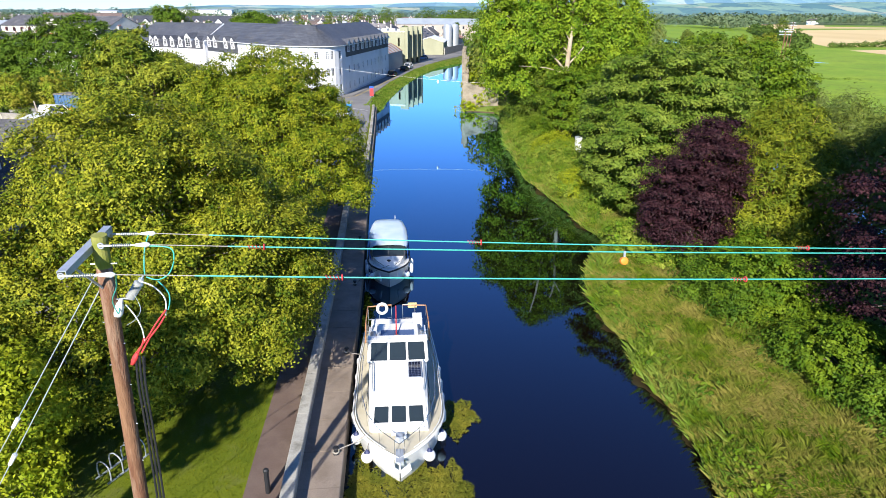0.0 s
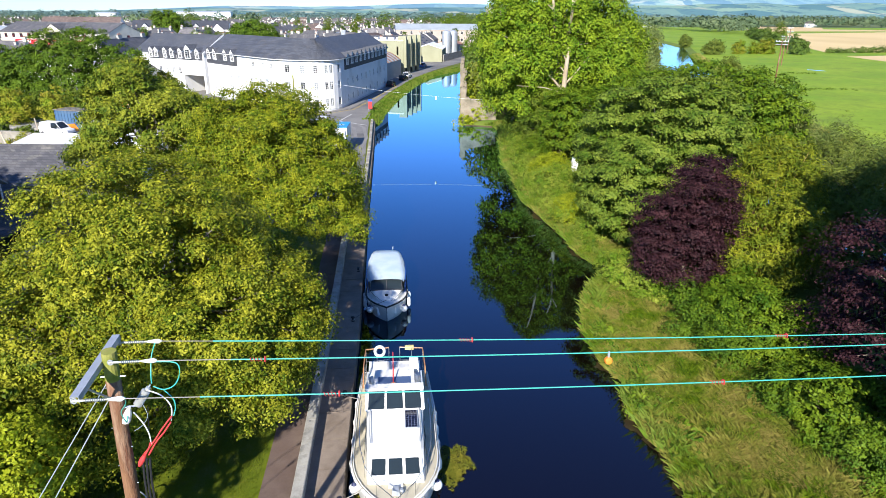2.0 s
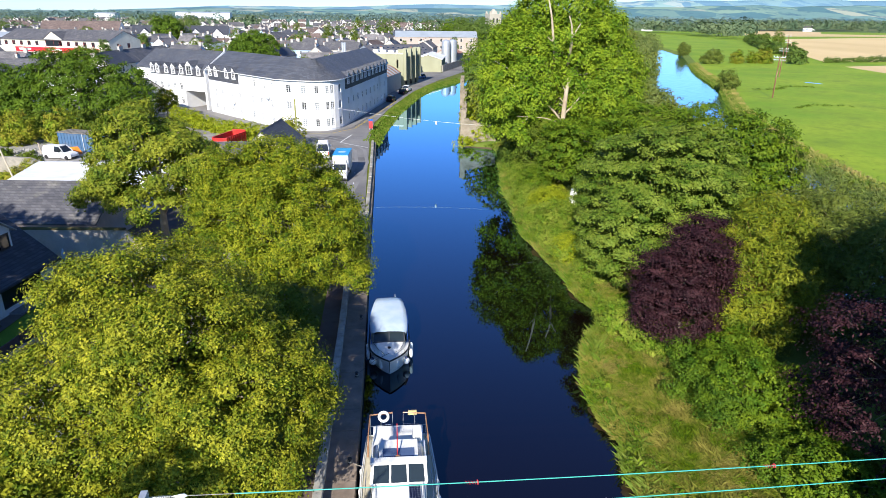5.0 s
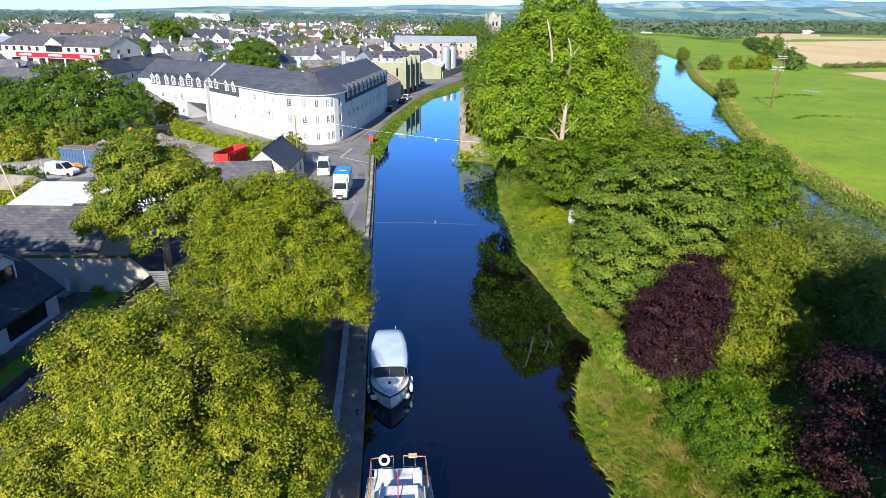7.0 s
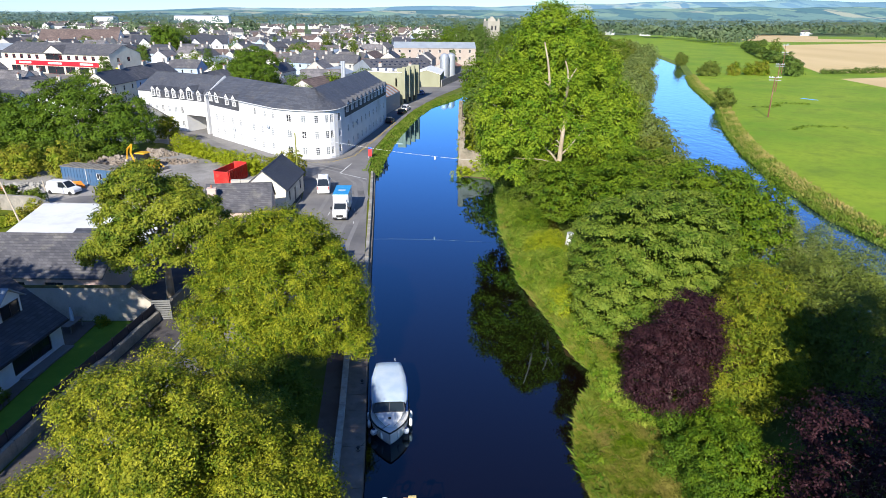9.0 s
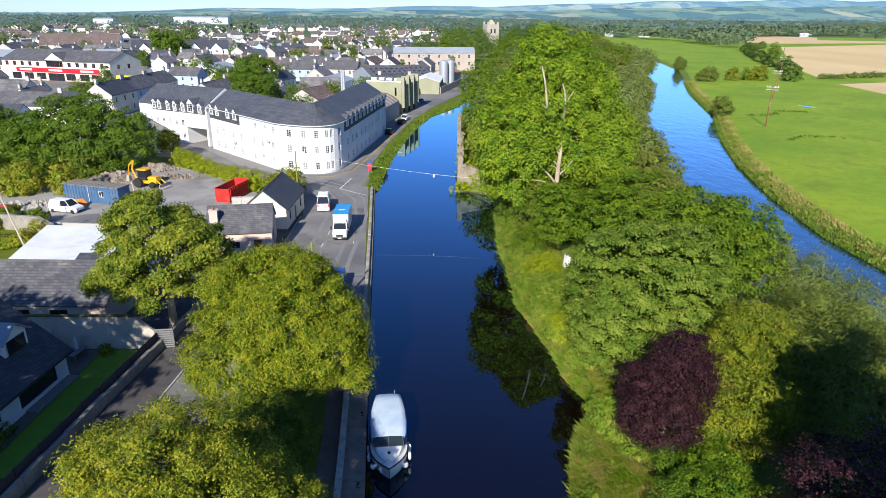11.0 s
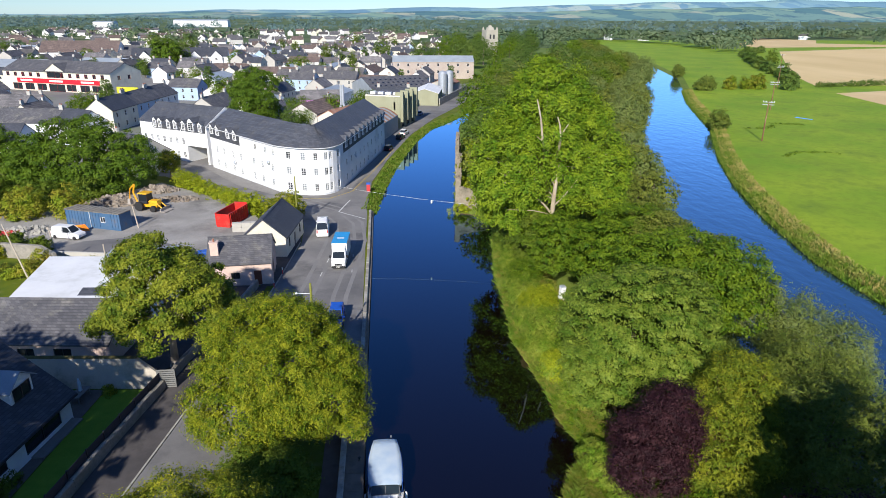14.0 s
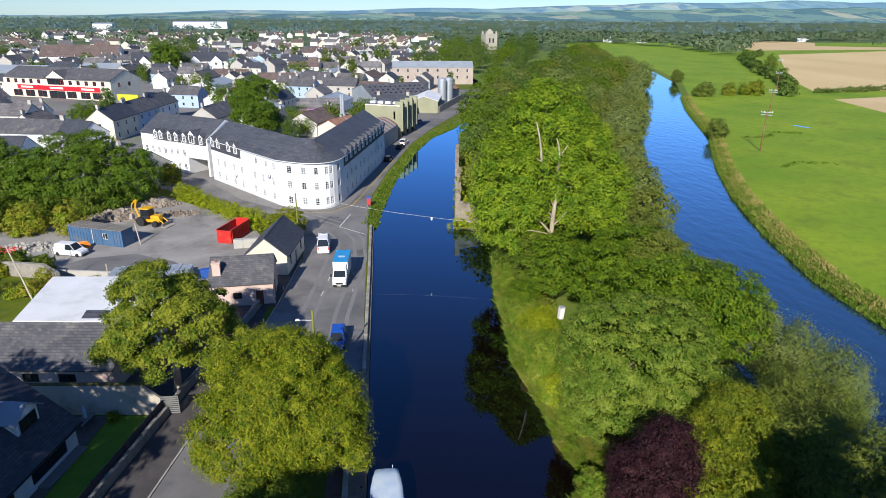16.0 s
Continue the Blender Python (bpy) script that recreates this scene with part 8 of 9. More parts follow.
# ---- ruined mill on the far bank ----
def ruin():
    chips = random.Random(5)
    STONES = [Shape().box(-w, w, -0.1, 0.1, -h, h, taper=0.2).data("stone", [RUINSTONE]) for w, h in ((0.35, 0.16), (0.24, 0.13), (0.45, 0.2), (0.18, 0.18))]
    t = thing("ruined_mill", "ivy-grown ruined stone mill wall standing in the water", "ruin")

    def wall(pts, thick, tops, name="wall"):
        s = Shape()
        for (a, b), (h0, h1) in zip(zip(pts, pts[1:]), zip(tops, tops[1:])):
            A, B = Vector((*a, 0)), Vector((*b, 0))
            d = (B - A).normalized()
            n = Vector((d.y, -d.x, 0)) * thick / 2
            s.rings([[A - n + Vector((0, 0, -0.6)), A + n + Vector((0, 0, -0.6)), A + n + Vector((0, 0, h0)), A - n + Vector((0, 0, h0))], [B - n + Vector((0, 0, -0.6)), B + n + Vector((0, 0, -0.6)), B + n + Vector((0, 0, h1)), B - n + Vector((0, 0, h1))]])
        part(name, s, RUINSTONE, t)
        for (a, b), (h0, h1) in zip(zip(pts, pts[1:]), zip(tops, tops[1:])):
            A, B = Vector((*a, 0)), Vector((*b, 0))
            d = (B - A).normalized()
            for _ in range(int((B - A).length * 7)):
                u = chips.random()
                p = A.lerp(B, u) + Vector((d.y, -d.x, 0)) * chips.choice((-1, 1)) * thick / 2 + Vector((0, 0, chips.uniform(0.1, 0.98) ** 0.8 * (h0 + (h1 - h0) * u)))
                part("stone", STONES[chips.randrange(4)], [], t, at=Matrix.Translation(p) @ turn_z(math.atan2(d.y, d.x)))
            for _ in range(int((B - A).length * 2.5)):
                u = chips.random()
                p = A.lerp(B, u) + Vector((0, 0, h0 + (h1 - h0) * u))
                part("stone", STONES[chips.randrange(4)], [], t, at=Matrix.Translation(p) @ turn_z(chips.uniform(0, 3)))

    wall([(15.7, 114.0), (15.9, 115.6), (16.1, 117.2)], 0.9, [6.2, 6.4, 5.6], "pier")
    wall([(16.1, 117.2), (16.5, 119.5), (16.9, 121.5)], 0.7, [3.6, 3.4, 3.8])
    wall([(16.9, 121.5), (17.3, 124.0), (17.6, 126.0)], 0.8, [8.2, 8.8, 7.4], "pier")
    wall([(15.8, 114.1), (18.5, 113.4), (21.5, 112.8)], 0.7, [4.8, 4.0, 3.4], "gable_wall")
    wall([(18.9, 140.0), (19.6, 144.5)], 0.8, [8.4, 9.4], "pier")
    wall([(19.6, 144.5), (21.4, 155.0)], 0.7, [5.0, 5.4])
    rng = np.random.default_rng(77)
    q, _ = clumps(rng, [((17.2, 118.0, 2.6), (1.6, 3.4, 2.6)), ((18.8, 113.2, 2.0), (2.2, 1.0, 2.0)), ((19.5, 130, 2.2), (2.2, 7, 3.0)), ((16.2, 112.2, 0.7), (2.6, 1.4, 1.2)), ((23, 150, 3.2), (2.4, 10, 4.0))], 420, 0.5, 34, 0.26)
    part("ivy", quads_mesh("ivy", q, [LINDEN_Y]), [LINDEN_Y], t, "bright green ivy over the stone")


ruin()


# ---- town ----
sheet("town_ground", "grey tarmac streets and yards of the town", [(-420, 640), (-420, 170), (-100, 163), (-62, 146), (-45, 141.5), (-37, 151), (-12, 140), (-2, 146), (3, 168), (5, 177), (26, 250), (40, 330), (70, 640)], 1.02, surf("town tarmac", (0.17, 0.165, 0.16), (0.25, 0.24, 0.225), 0.06, 0.9, grain=1.5, stain=(0.10, 0.15, 0.04), stain_scale=0.03), "ground")


def shop():
    t = thing("supermarket", "long two-storey cream shop with a red fascia and slate roof", "building", pose(-133.9, 312.3, 1.0, 0, 0, -23.6))
    L, W, eave, ridge = 60.0, 18.0, 8.6, 12.4
    l, w = L / 2, W / 2
    up = [3 + 4.4 * k for k in range(13) if k not in (5, 6)]
    low = [7.5, 14.5, 21.5, 38.0, 45.5, 52.0]
    holes = [(u - 0.9, u + 0.9, 6.1, 7.9) for u in up] + [(u - 2.6, u + 2.6, 0.4, 3.2) for u in low] + [(25.5, 34.5, 0.0, 3.2), (25.5, 34.5, 5.9, 8.3)]
    sh = Shape()
    wall_panel(sh, (-l, -w), (l, -w), 0, eave, holes, 0.25)
    wall_panel(sh, (l, -w), (l, w), 0, eave, [(4, 5.6, 5.6, 7.4), (10, 11.6, 5.6, 7.4)])
    wall_panel(sh, (l, w), (-l, w), 0, eave, [])
    wall_panel(sh, (-l, w), (-l, -w), 0, eave, [])
    for x in (-l, l):
        sh.quad([(x, -w, eave), (x, w, eave), (x, 0, ridge)])
    part("wall", sh, CREAM, t)
    part("roof", roof_slabs(L, W, eave, ridge, 0.5), SLATE, t)
    RF = plain("red window frame", (0.35, 0.03, 0.04))
    for u in up:
        put_window(t, (-l, -w), (l, -w), u, 6.1, 1.8, 1.8, "cross", RF)
    for u in low:
        put_window(t, (-l, -w), (l, -w), u, 0.4, 5.2, 2.8, "pair", RF)
    put_window(t, (-l, -w), (l, -w), 30, 0.0, 9.0, 3.2, "pair", RF, "entrance")
    put_window(t, (-l, -w), (l, -w), 30, 5.9, 9.0, 2.4, "pair", RF)
    for u in (6.0, 12.0):
        put_window(t, (l, -w), (l, w), u - 1.2, 5.6, 1.6, 1.8, "cross", RF)
    f = part("fascia", Shape().box(-22, 24, -w - 0.25, -w, 3.5, 5.4), SIGNRED, t, "red shop fascia with pale lettering bars")
    for x0, x1 in ((-20, -13), (-3.5, 4), (14, 21)):
        part("sign_bar", Shape().box(x0, x1, -w - 0.3, -w - 0.25, 4.1, 4.9), FENDER, f)
    g = Shape().rings([[(-5.5, -w - 0.1, eave), (5.5, -w - 0.1, eave), (0, -w - 0.1, eave + 3.2)], [(-5.5, -1, eave), (5.5, -1, eave), (0, -1, eave + 3.2)]])
    gg = part("gablet", g, CREAM, t)
    r = Shape()
    for sg in (-1, 1):
        lo = [(sg * 6.0, -w - 0.4, eave - 0.2), (0, -w - 0.4, eave + 3.3), (0, -0.5, eave + 3.3), (sg * 6.0, -0.5, eave - 0.2)]
        lo = lo[::-1] if sg > 0 else lo
        r.rings([lo, [(x, y, z + 0.15) for x, y, z in lo]])
    part("gablet_roof", r, SLATE, gg)


shop()
for k in range(3):
    house("terraced_house", "two-storey terraced house with slate roof and chimneys", -78.6 + 2.0 * k, 206.5 + 15.2 * k, 82, 15.0, 8.4, 6.2, 9.4, (CREAM, PALEBLUE, RENDERW)[k], (SLATEDARK, SLATE, SLATE)[k],
          wins=[("front", u, f, 1.0, 1.5) for u in (2.5, 7.5, 12.5) for f in (0.9, 3.9)] + [("left", 4.2, 3.9, 0.9, 1.3)], chimneys=[(-7.0, CREAM if k == 0 else DASH), (7.0, DASH)], group="terrace")
house("town_house", "white two-storey house with a slate roof", -93.0, 187.0, -12, 21.0, 9.0, 5.6, 8.6, RENDERW, SLATE, wins=[("front", u, f, 0.9, 1.3) for u in (4, 9, 16) for f in (0.9, 3.4)], chimneys=[(-9.5, DASH), (10, DASH)])
house("town_house", "white two-storey house with pale blue gable", -79.0, 183.0, -32, 13.0, 9.0, 5.6, 8.8, RENDERW, SLATEDARK, wins=[("front", u, 3.4, 0.9, 1.3) for u in (3, 9)] + [("right", u, f, 0.8, 1.3) for u in (2.5, 6.5) for f in (0.9, 3.4)])
house("town_house", "white house with dark slate roof beyond the trees", -86.5, 157.5, -6, 15.0, 9.5, 5.8, 9.2, RENDERW, SLATEDARK, wins=[("front", u, f, 1.0, 1.6) for u in (5, 9, 12.5) for f in (0.8, 3.4)])
house("stone_store", "grey stone store with a slate roof", -53.0, 148.6, -38, 13.0, 9.0, 4.6, 7.6, DASH, SLATE, wins=[("front", 4, 1.2, 0.9, 0.9)], chimneys=[(-5.5, DASH)], category="building")
house("long_house", "purple painted house among roofs", -18.0, 236.0, 2, 14.0, 8.0, 5.0, 7.6, PURPLE, TOWNROOF, wins=[("front", u, 3.0, 0.9, 1.2) for u in (3, 7, 11)])
house("mill_building", "long mill with timber upper storey and metal roof", 34.0, 362.0, -2, 44.0, 13.0, 9.0, 11.6, surf("weathered mill wall", (0.40, 0.33, 0.28), (0.46, 0.39, 0.33), 0.2), TIN, wins=[("front", 3 + 5.4 * k, f, 1.2, 1.5) for k in range(8) for f in (3.0, 6.6)], category="building")
house("factory_shed", "wide grey factory shed with rooflights", 9.0, 279.0, 18, 27.0, 28.0, 5.0, 8.4, TIN, SLATE, category="building", lights=[(-11 + 2.2 * k, v) for k in range(11) for v in (3.0, 6.5, 10.0)])
house("factory_shed", "low olive shed with a white sloped roof", 22.4, 261.0, 80, 22.0, 10.5, 4.6, 6.2, OLIVE, MEMBRANE, category="building")
house("factory_shed", "small shed with a rusty iron roof", 33.0, 292.0, 66, 16.0, 9.0, 4.4, 6.2, DASH, RUST, category="building")
house("brick_store", "small store with rusty red iron roof", -9.5, 197.0, 60, 12.0, 8.0, 4.6, 6.6, CREAM, RUST, category="building")
strip("wall_factory", "pale concrete factory yard wall", [(26.2, 250), (31.5, 264), (38.0, 282), (47, 305)], 1.0, 0.3, COPING, "wall", 2.6)


def olive_block():
    t = thing("olive_building", "olive rendered flat-roofed block with tall window bays", "building")
    a = [(-1.8, 203.0), (8.8, 198.5), (14.4, 213.0), (3.8, 217.5)]
    s = Shape()
    wall_panel(s, a[0], a[1], 1.0, 10.6, [(9.4, 10.8, 6.6, 9.0)])
    wall_panel(s, a[1], a[2], 1.0, 10.6, [(1.4 + 4.9 * k, 4.6 + 4.9 * k, 3.2, 10.2) for k in range(3)] + [(1.4 + 4.9 * k, 4.6 + 4.9 * k, 1.2, 2.8) for k in range(3)], 0.5)
    wall_panel(s, a[2], a[3], 1.0, 10.6, [])
    wall_panel(s, a[3], a[0], 1.0, 10.6, [])
    part("wall", s, OLIVE, t)
    for k in range(3):
        put_window(t, a[1], a[2], 3.0 + 4.9 * k, 3.2, 3.2, 7.0, "grid", FRAMED, back=0.4)
        put_window(t, a[1], a[2], 3.0 + 4.9 * k, 1.2, 3.2, 1.6, "pair", FRAMED, back=0.4)
    part("roof", Shape().rings([[(x, y, 10.6) for x, y in a], [(x, y, 10.8) for x, y in a]]), surf("dark roof felt", (0.09, 0.09, 0.10), (0.13, 0.13, 0.14), 0.3), t)
    for k in range(4):
        p = Vector((*a[1], 0)).lerp(Vector((*a[2], 0)), 0.04 + 0.31 * k)
        part("bay_fin", Shape().box(-0.5, 0.5, -0.9, 1.6, 3.0, 12.0), OLIVE, t, at=Matrix.Translation((p.x, p.y, 0)) @ turn_z(math.radians(72)))
    for k in range(4):
        q = Vector((*a[0], 0)).lerp(Vector((*a[1], 0)), 0.12 + 0.22 * k) + Vector((1.4, 3.6, 10.8))
        part("roof_unit", Shape().box(-0.9, 0.9, -0.7, 0.7, 0, 0.7, taper=0.06), FRAMEW, t, at=Matrix.Translation(q) @ turn_z(math.radians(-23)))
    part("coping", Shape().rings([[(x, y, 10.6) for x, y in offset_line([a[0], a[1]], k)] + [(x, y, 10.95) for x, y in reversed(offset_line([a[0], a[1]], k))] for k in (-0.1, 0.25)]), CREAM, t)
    sh = thing("barrel_shed", "shed with a striped rusty barrel roof", "building")
    A, B = Vector((0.6, 170.5, 0)), Vector((8.0, 196.0, 0))
    d = (B - A).normalized()
    n = Vector((-d.y, d.x, 0))
    ww = 9.5
    w = Shape()
    for p, q in ((A, B), (B, B + n * ww), (B + n * ww, A + n * ww), (A + n * ww, A)):
        wall_panel(w, (p.x, p.y), (q.x, q.y), 1.0, 5.6, [(3.0, 9.0, 1.0, 4.4)] if p == A else [])
    part("wall", w, DASH, sh)
    arc = []
    for k in range(13):
        x = ww * k / 12
        arc.append((x, 5.6 + 2.2 * math.sin(math.pi * k / 12)))
    for j in range(16):
        r = Shape()
        u0, u1 = (B - A).length * j / 16, (B - A).length * (j + 0.97) / 16
        r.rings([[A + d * u + n * x + Vector((0, 0, z)) for x, z in arc] + [A + d * u + n * x + Vector((0, 0, z - 0.1)) for x, z in reversed(arc)] for u in (u0, u1)])
        part("roof_sheet", r, RUST if j % 2 else TIN, sh)


olive_block()
for x, y in ((30.5, 278.5), (33.6, 281.5)):
    s = thing("silo", "shiny steel storage silo in the factory yard", "silo", pose(x, y, 1.0), "factory silos")
    part("tank", Shape().lathe((0, 0, 0), [(1.9, 0), (1.9, 9.6), (1.3, 10.4), (0.2, 10.8)], 20), GALV, s, smooth=False)
s = thing("flue_stack", "twin silver flue pipes over the roofs", "chimney")
for x in (-9.6, -8.4):
    part("pipe", Shape().tube(smooth_line([(x, 206, 1.0), (x, 206, 6.5), (x * 0.5 - 4.5, 206, 8.2), (x * 0.5 - 4.5, 206, 13.5)]), 0.42, n=10), GALV, s)
s = thing("hoarding", "yellow-green hoarding on a flat roof", "sign", pose(-98.0, 276.0, 1.0, 0, 0, -20))
part("panel", Shape().box(-5, 5, -0.2, 0.2, 2.2, 4.8), SIGNGREEN, s)
part("frame", Shape().box(-4.6, 4.6, 0.2, 0.5, 0, 2.2), DASH, s)


def church():
    t = thing("church_tower", "square pale stone church tower above the trees", "church tower", pose(101, 560, 1.0, 0, 0, 12))
    part("shaft", Shape().box(-5.4, 5.4, -5.4, 5.4, 0, 20.5, taper=0.04), surf("pale church stone", (0.36, 0.33, 0.27), (0.42, 0.39, 0.32), 0.2), t)
    for sx in (-1, 1):
        for sy in (-1, 1):
            part("pinnacle", Shape().box(sx * 4.4 - 0.8, sx * 4.4 + 0.8, sy * 4.4 - 0.8, sy * 4.4 + 0.8, 20.5, 22.6, taper=0.5), bpy.data.materials["pale church stone"], t)
    for x in (-1.6, 1.6):
        part("belfry_window", Shape().box(x - 0.7, x + 0.7, -5.36, -5.2, 13.5, 17), FRAMED, t)
    part("spire", Shape().box(-2.6, 2.6, -2.6, 2.6, 20.5, 24.2, taper=0.7), bpy.data.materials["pale church stone"], t)


church()


def town_fill():
    rng = random.Random(42)
    protos = []
    specs = [(12, 8, 5.2, 8.0, RENDERW, TOWNROOF), (14, 8.5, 5.4, 8.4, TOWNWALL, TOWNROOF), (10, 7.5, 5.0, 7.8, CREAM, TOWNROOF), (16, 9, 5.6, 8.8, DASH, SLATE), (11, 8, 3.0, 6.4, RENDERW, TOWNROOF), (20, 10, 4.2, 7.0, TOWNWALL, BROWNROOF), (13, 8, 5.4, 8.2, PALEBLUE, SLATE), (12, 8, 5.6, 8.4, CREAM, SLATEDARK), (24, 13, 4.6, 6.6, RENDERW, TIN), (13, 8, 5.2, 8.2, DASH, TOWNROOF)]
    spots = []
    for gy in range(16):
        for gx in range(24):
            y = 205 + gy * 21 + 1.1 * gy * gy * 0.35
            x = -330 + gx * 17.5 + (gy % 2) * 8 + rng.uniform(-3, 3)
            y += rng.uniform(-4, 4) + 0.12 * (x + 100)
            if x > 10 + (y - 200) * 0.16 or y < 200:
                continue
            if y < 260 and -88 < x < -40 and x > -88:
                if x < -58:
                    continue
            blocked = [(-122, 446, 34), (-214, 524, 30), (-196, 372, 34), (-42.6, 247, 9), (-134, 312, 42), (-34, 193, 12), (4, 268, 22), (27, 262, 16), (33, 292, 12), (34, 362, 26), (6, 212, 22), (-18, 236, 11), (-9.5, 197, 10), (-93, 187, 16), (-98, 276, 8), (4, 183, 14)]
            if any((x - a) ** 2 + (y - b) ** 2 < r * r for a, b, r in blocked):
                continue
            if (x + 135) * 0.4 + (y - 290) * 0.917 < 6 and (x + 135) * 0.4 + (y - 290) * 0.917 > -26 and -172 < x < -100:
                continue
            if rng.random() < 0.17:
                continue
            spots.append((x, y))
    for k, (x, y) in enumerate(spots):
        i = rng.randrange(len(specs)) if k >= len(specs) else k
        rot = (-14 if (int(x // 60) + int(y // 70)) % 2 else 76) + rng.uniform(-9, 9)
        if k < len(specs):
            L, W, e, r, wm, rm = specs[i]
            wins = [("front", L * f, z, 0.95, 1.3) for f in (0.2, 0.5, 0.8) for z in ((0.9, 3.4) if e > 4.5 else (0.9,))] + [("right", W * 0.5, e - 1.8, 0.8, 1.2)]
            protos.append(house("town_house", "town house with rendered walls and a slate roof", x, y, rot, L, W, e, r, wm, rm, wins=wins, chimneys=[(-L / 2 + 0.6, DASH), (L / 2 - 0.6, DASH)] if e > 4.5 else [(L / 2 - 0.6, DASH)], group="town houses"))
        else:
            copy_thing(protos[i], pose(x, y, 1.0 - rng.uniform(0, 0.4), 0, 0, rot))
    # outlying houses, fewer and farther
    far = [house("far_house", "small pale house on the edge of town", -300 - 30 * k, 700, 20 * k, 13, 8, 4.6, 7.8, (RENDERW, TOWNWALL, CREAM)[k], (TOWNROOF, SLATE, BROWNROOF)[k], chimneys=[(5.5, DASH)], group="outlying houses") for k in range(3)]
    for _ in range(240):
        y = rng.uniform(590, 1150)
        x = rng.uniform(-0.68, 0.10) * y
        copy_thing(rng.choice(far), pose(x, y, 1.0, 0, 0, (8 if rng.random() < 0.6 else 98) + rng.uniform(-12, 12)))
    for x, y in ((330, 900), (372, 880), (520, 960), (640, 930), (700, 1010)):
        copy_thing(protos[0], pose(x, y, 1.0, 0, 0, rng.uniform(0, 180)))


town_fill()
t = house("white_terrace", "long white modern terrace under one dark roof", -122, 446, 8, 58, 15, 6.5, 11.5, RENDERW, SLATEDARK, wins=[("front", 3 + 5.2 * k, f, 1.1, 1.4) for k in range(11) for f in (0.9, 3.8)], category="building")
for x in (-21, -7, 9, 22):
    g = part("gable_front", Shape().rings([[(-3.6, -1.4, 0), (3.6, -1.4, 0), (3.6, -1.4, 6.2), (0, -1.4, 9.8), (-3.6, -1.4, 6.2)], [(-3.6, 3, 0), (3.6, 3, 0), (3.6, 3, 6.2), (0, 3, 9.8), (-3.6, 3, 6.2)]]), RENDERW, t, at=pose(x, -7.5, 0))
    for sg in (-1, 1):
        lo = [(sg * 4.0, -1.7, 5.9), (0, -1.7, 9.9), (0, 4.5, 9.9), (sg * 4.0, 4.5, 5.9)]
        lo = lo[::-1] if sg > 0 else lo
        part("gable_roof", Shape().rings([lo, [(p, q, r + 0.2) for p, q, r in lo]]), SLATEDARK, g)
    part("gable_window", window_data(1.4, 1.5, "cross", FRAMEW), [FRAMEW], g, at=pose(0, -1.46, 4.2))
house("parish_hall", "wide hall with a large brown tiled roof and white gable", -214, 524, 4, 54, 22, 5.0, 12.5, RENDERW, BROWNROOF, category="building")
house("long_shed", "long pale blue-grey metal shed", -196, 372, -14, 60, 20, 6.6, 9.4, PALEBLUE, TIN, category="building")
for x, y, L, W, h, rot in ((-384, 1600, 118, 40, 14, 3), (-560, 1500, 40, 30, 11, 0), (-760, 1180, 90, 30, 9, 6), (-150, 400, 30, 14, 6, -14)):
    house("warehouse", "large pale metal-clad warehouse", x, y, rot, L, W, h, h + 2.0, MEMBRANE if y > 1000 else TIN, TIN, category="building", group="warehouses")

# ---- fields, hedges and lone poles beyond the river ----
sheet("field_stubble", "wide pale gold stubble field", [(403, 618), (620, 700), (560, 420), (300, 314), (225, 309), (253, 372)], 1.04, WHEAT, "field")
sheet("field_stubble_near", "corner of a pale stubble field behind a fence", [(214, 280), (262, 292), (330, 300), (300, 234), (205, 234)], 1.04, STUBBLE, "field")
sheet("field_stubble_far", "far pale stubble field below the wood", [(424, 692), (440, 760), (590, 975), (640, 900), (570, 800), (650, 760), (640, 720)], 1.05, STUBBLE, "field")
sheet("puddle", "shallow puddle in the meadow", [(148.2, 212.0), (149.4, 213.0), (150.6, 210.6), (151.8, 207.0), (151.0, 206.2), (149.6, 208.4)], 1.02, RIVERW, "water")
for x, y, top in ((110.9, 171.0, 12.2), (150.8, 230.7, 11.4), (202.0, 306.5, 11.4), (262, 398, 11.4)):
    p = thing("electricity_pole", "brown wooden electricity pole standing in the meadow", "pole", pose(x, y, 1.0), "meadow poles")
    part("pole_shaft", Shape().tube([(0, 0, 0), (0, 0, top - 1)], 0.2, 0.15, 8), POLEWOOD, p)
    for z in (top - 1.4, top - 2.1):
        part("crossarm", Shape().box(-1.5, 1.5, -0.08, 0.08, z, z + 0.16), GALV, p, at=turn_z(math.radians(-34)))
    for x2 in (-1.4, -0.7, 0.7, 1.4):
        part("insulator", Shape().lathe((0, 0, 0), [(0.06, 0), (0.12, 0.12), (0.08, 0.26)], 8), FENDER, p, at=turn_z(math.radians(-34)) @ pose(x2, 0, top - 1.24))
lamp_pole(-12.7, 105.0, 9.4, (1.5, -0.6, -0.2))
w = thing("cross_cable", "thin pale cable hung across the canal", "cable")
q = [Vector((-12.7, 105.0, 9.2)).lerp(Vector((25.0, 92.5, 6.6)), k / 24) - Vector((0, 0, 3.4 * (k / 24) * (1 - k / 24))) for k in range(25)]
part("wire", Shape().tube(q, 0.014, n=5), FENDER, w)
part("marker", Shape().ball(q[14] - Vector((0, 0, 0.25)), 0.16, 8, squash=1.8), FENDER, w)


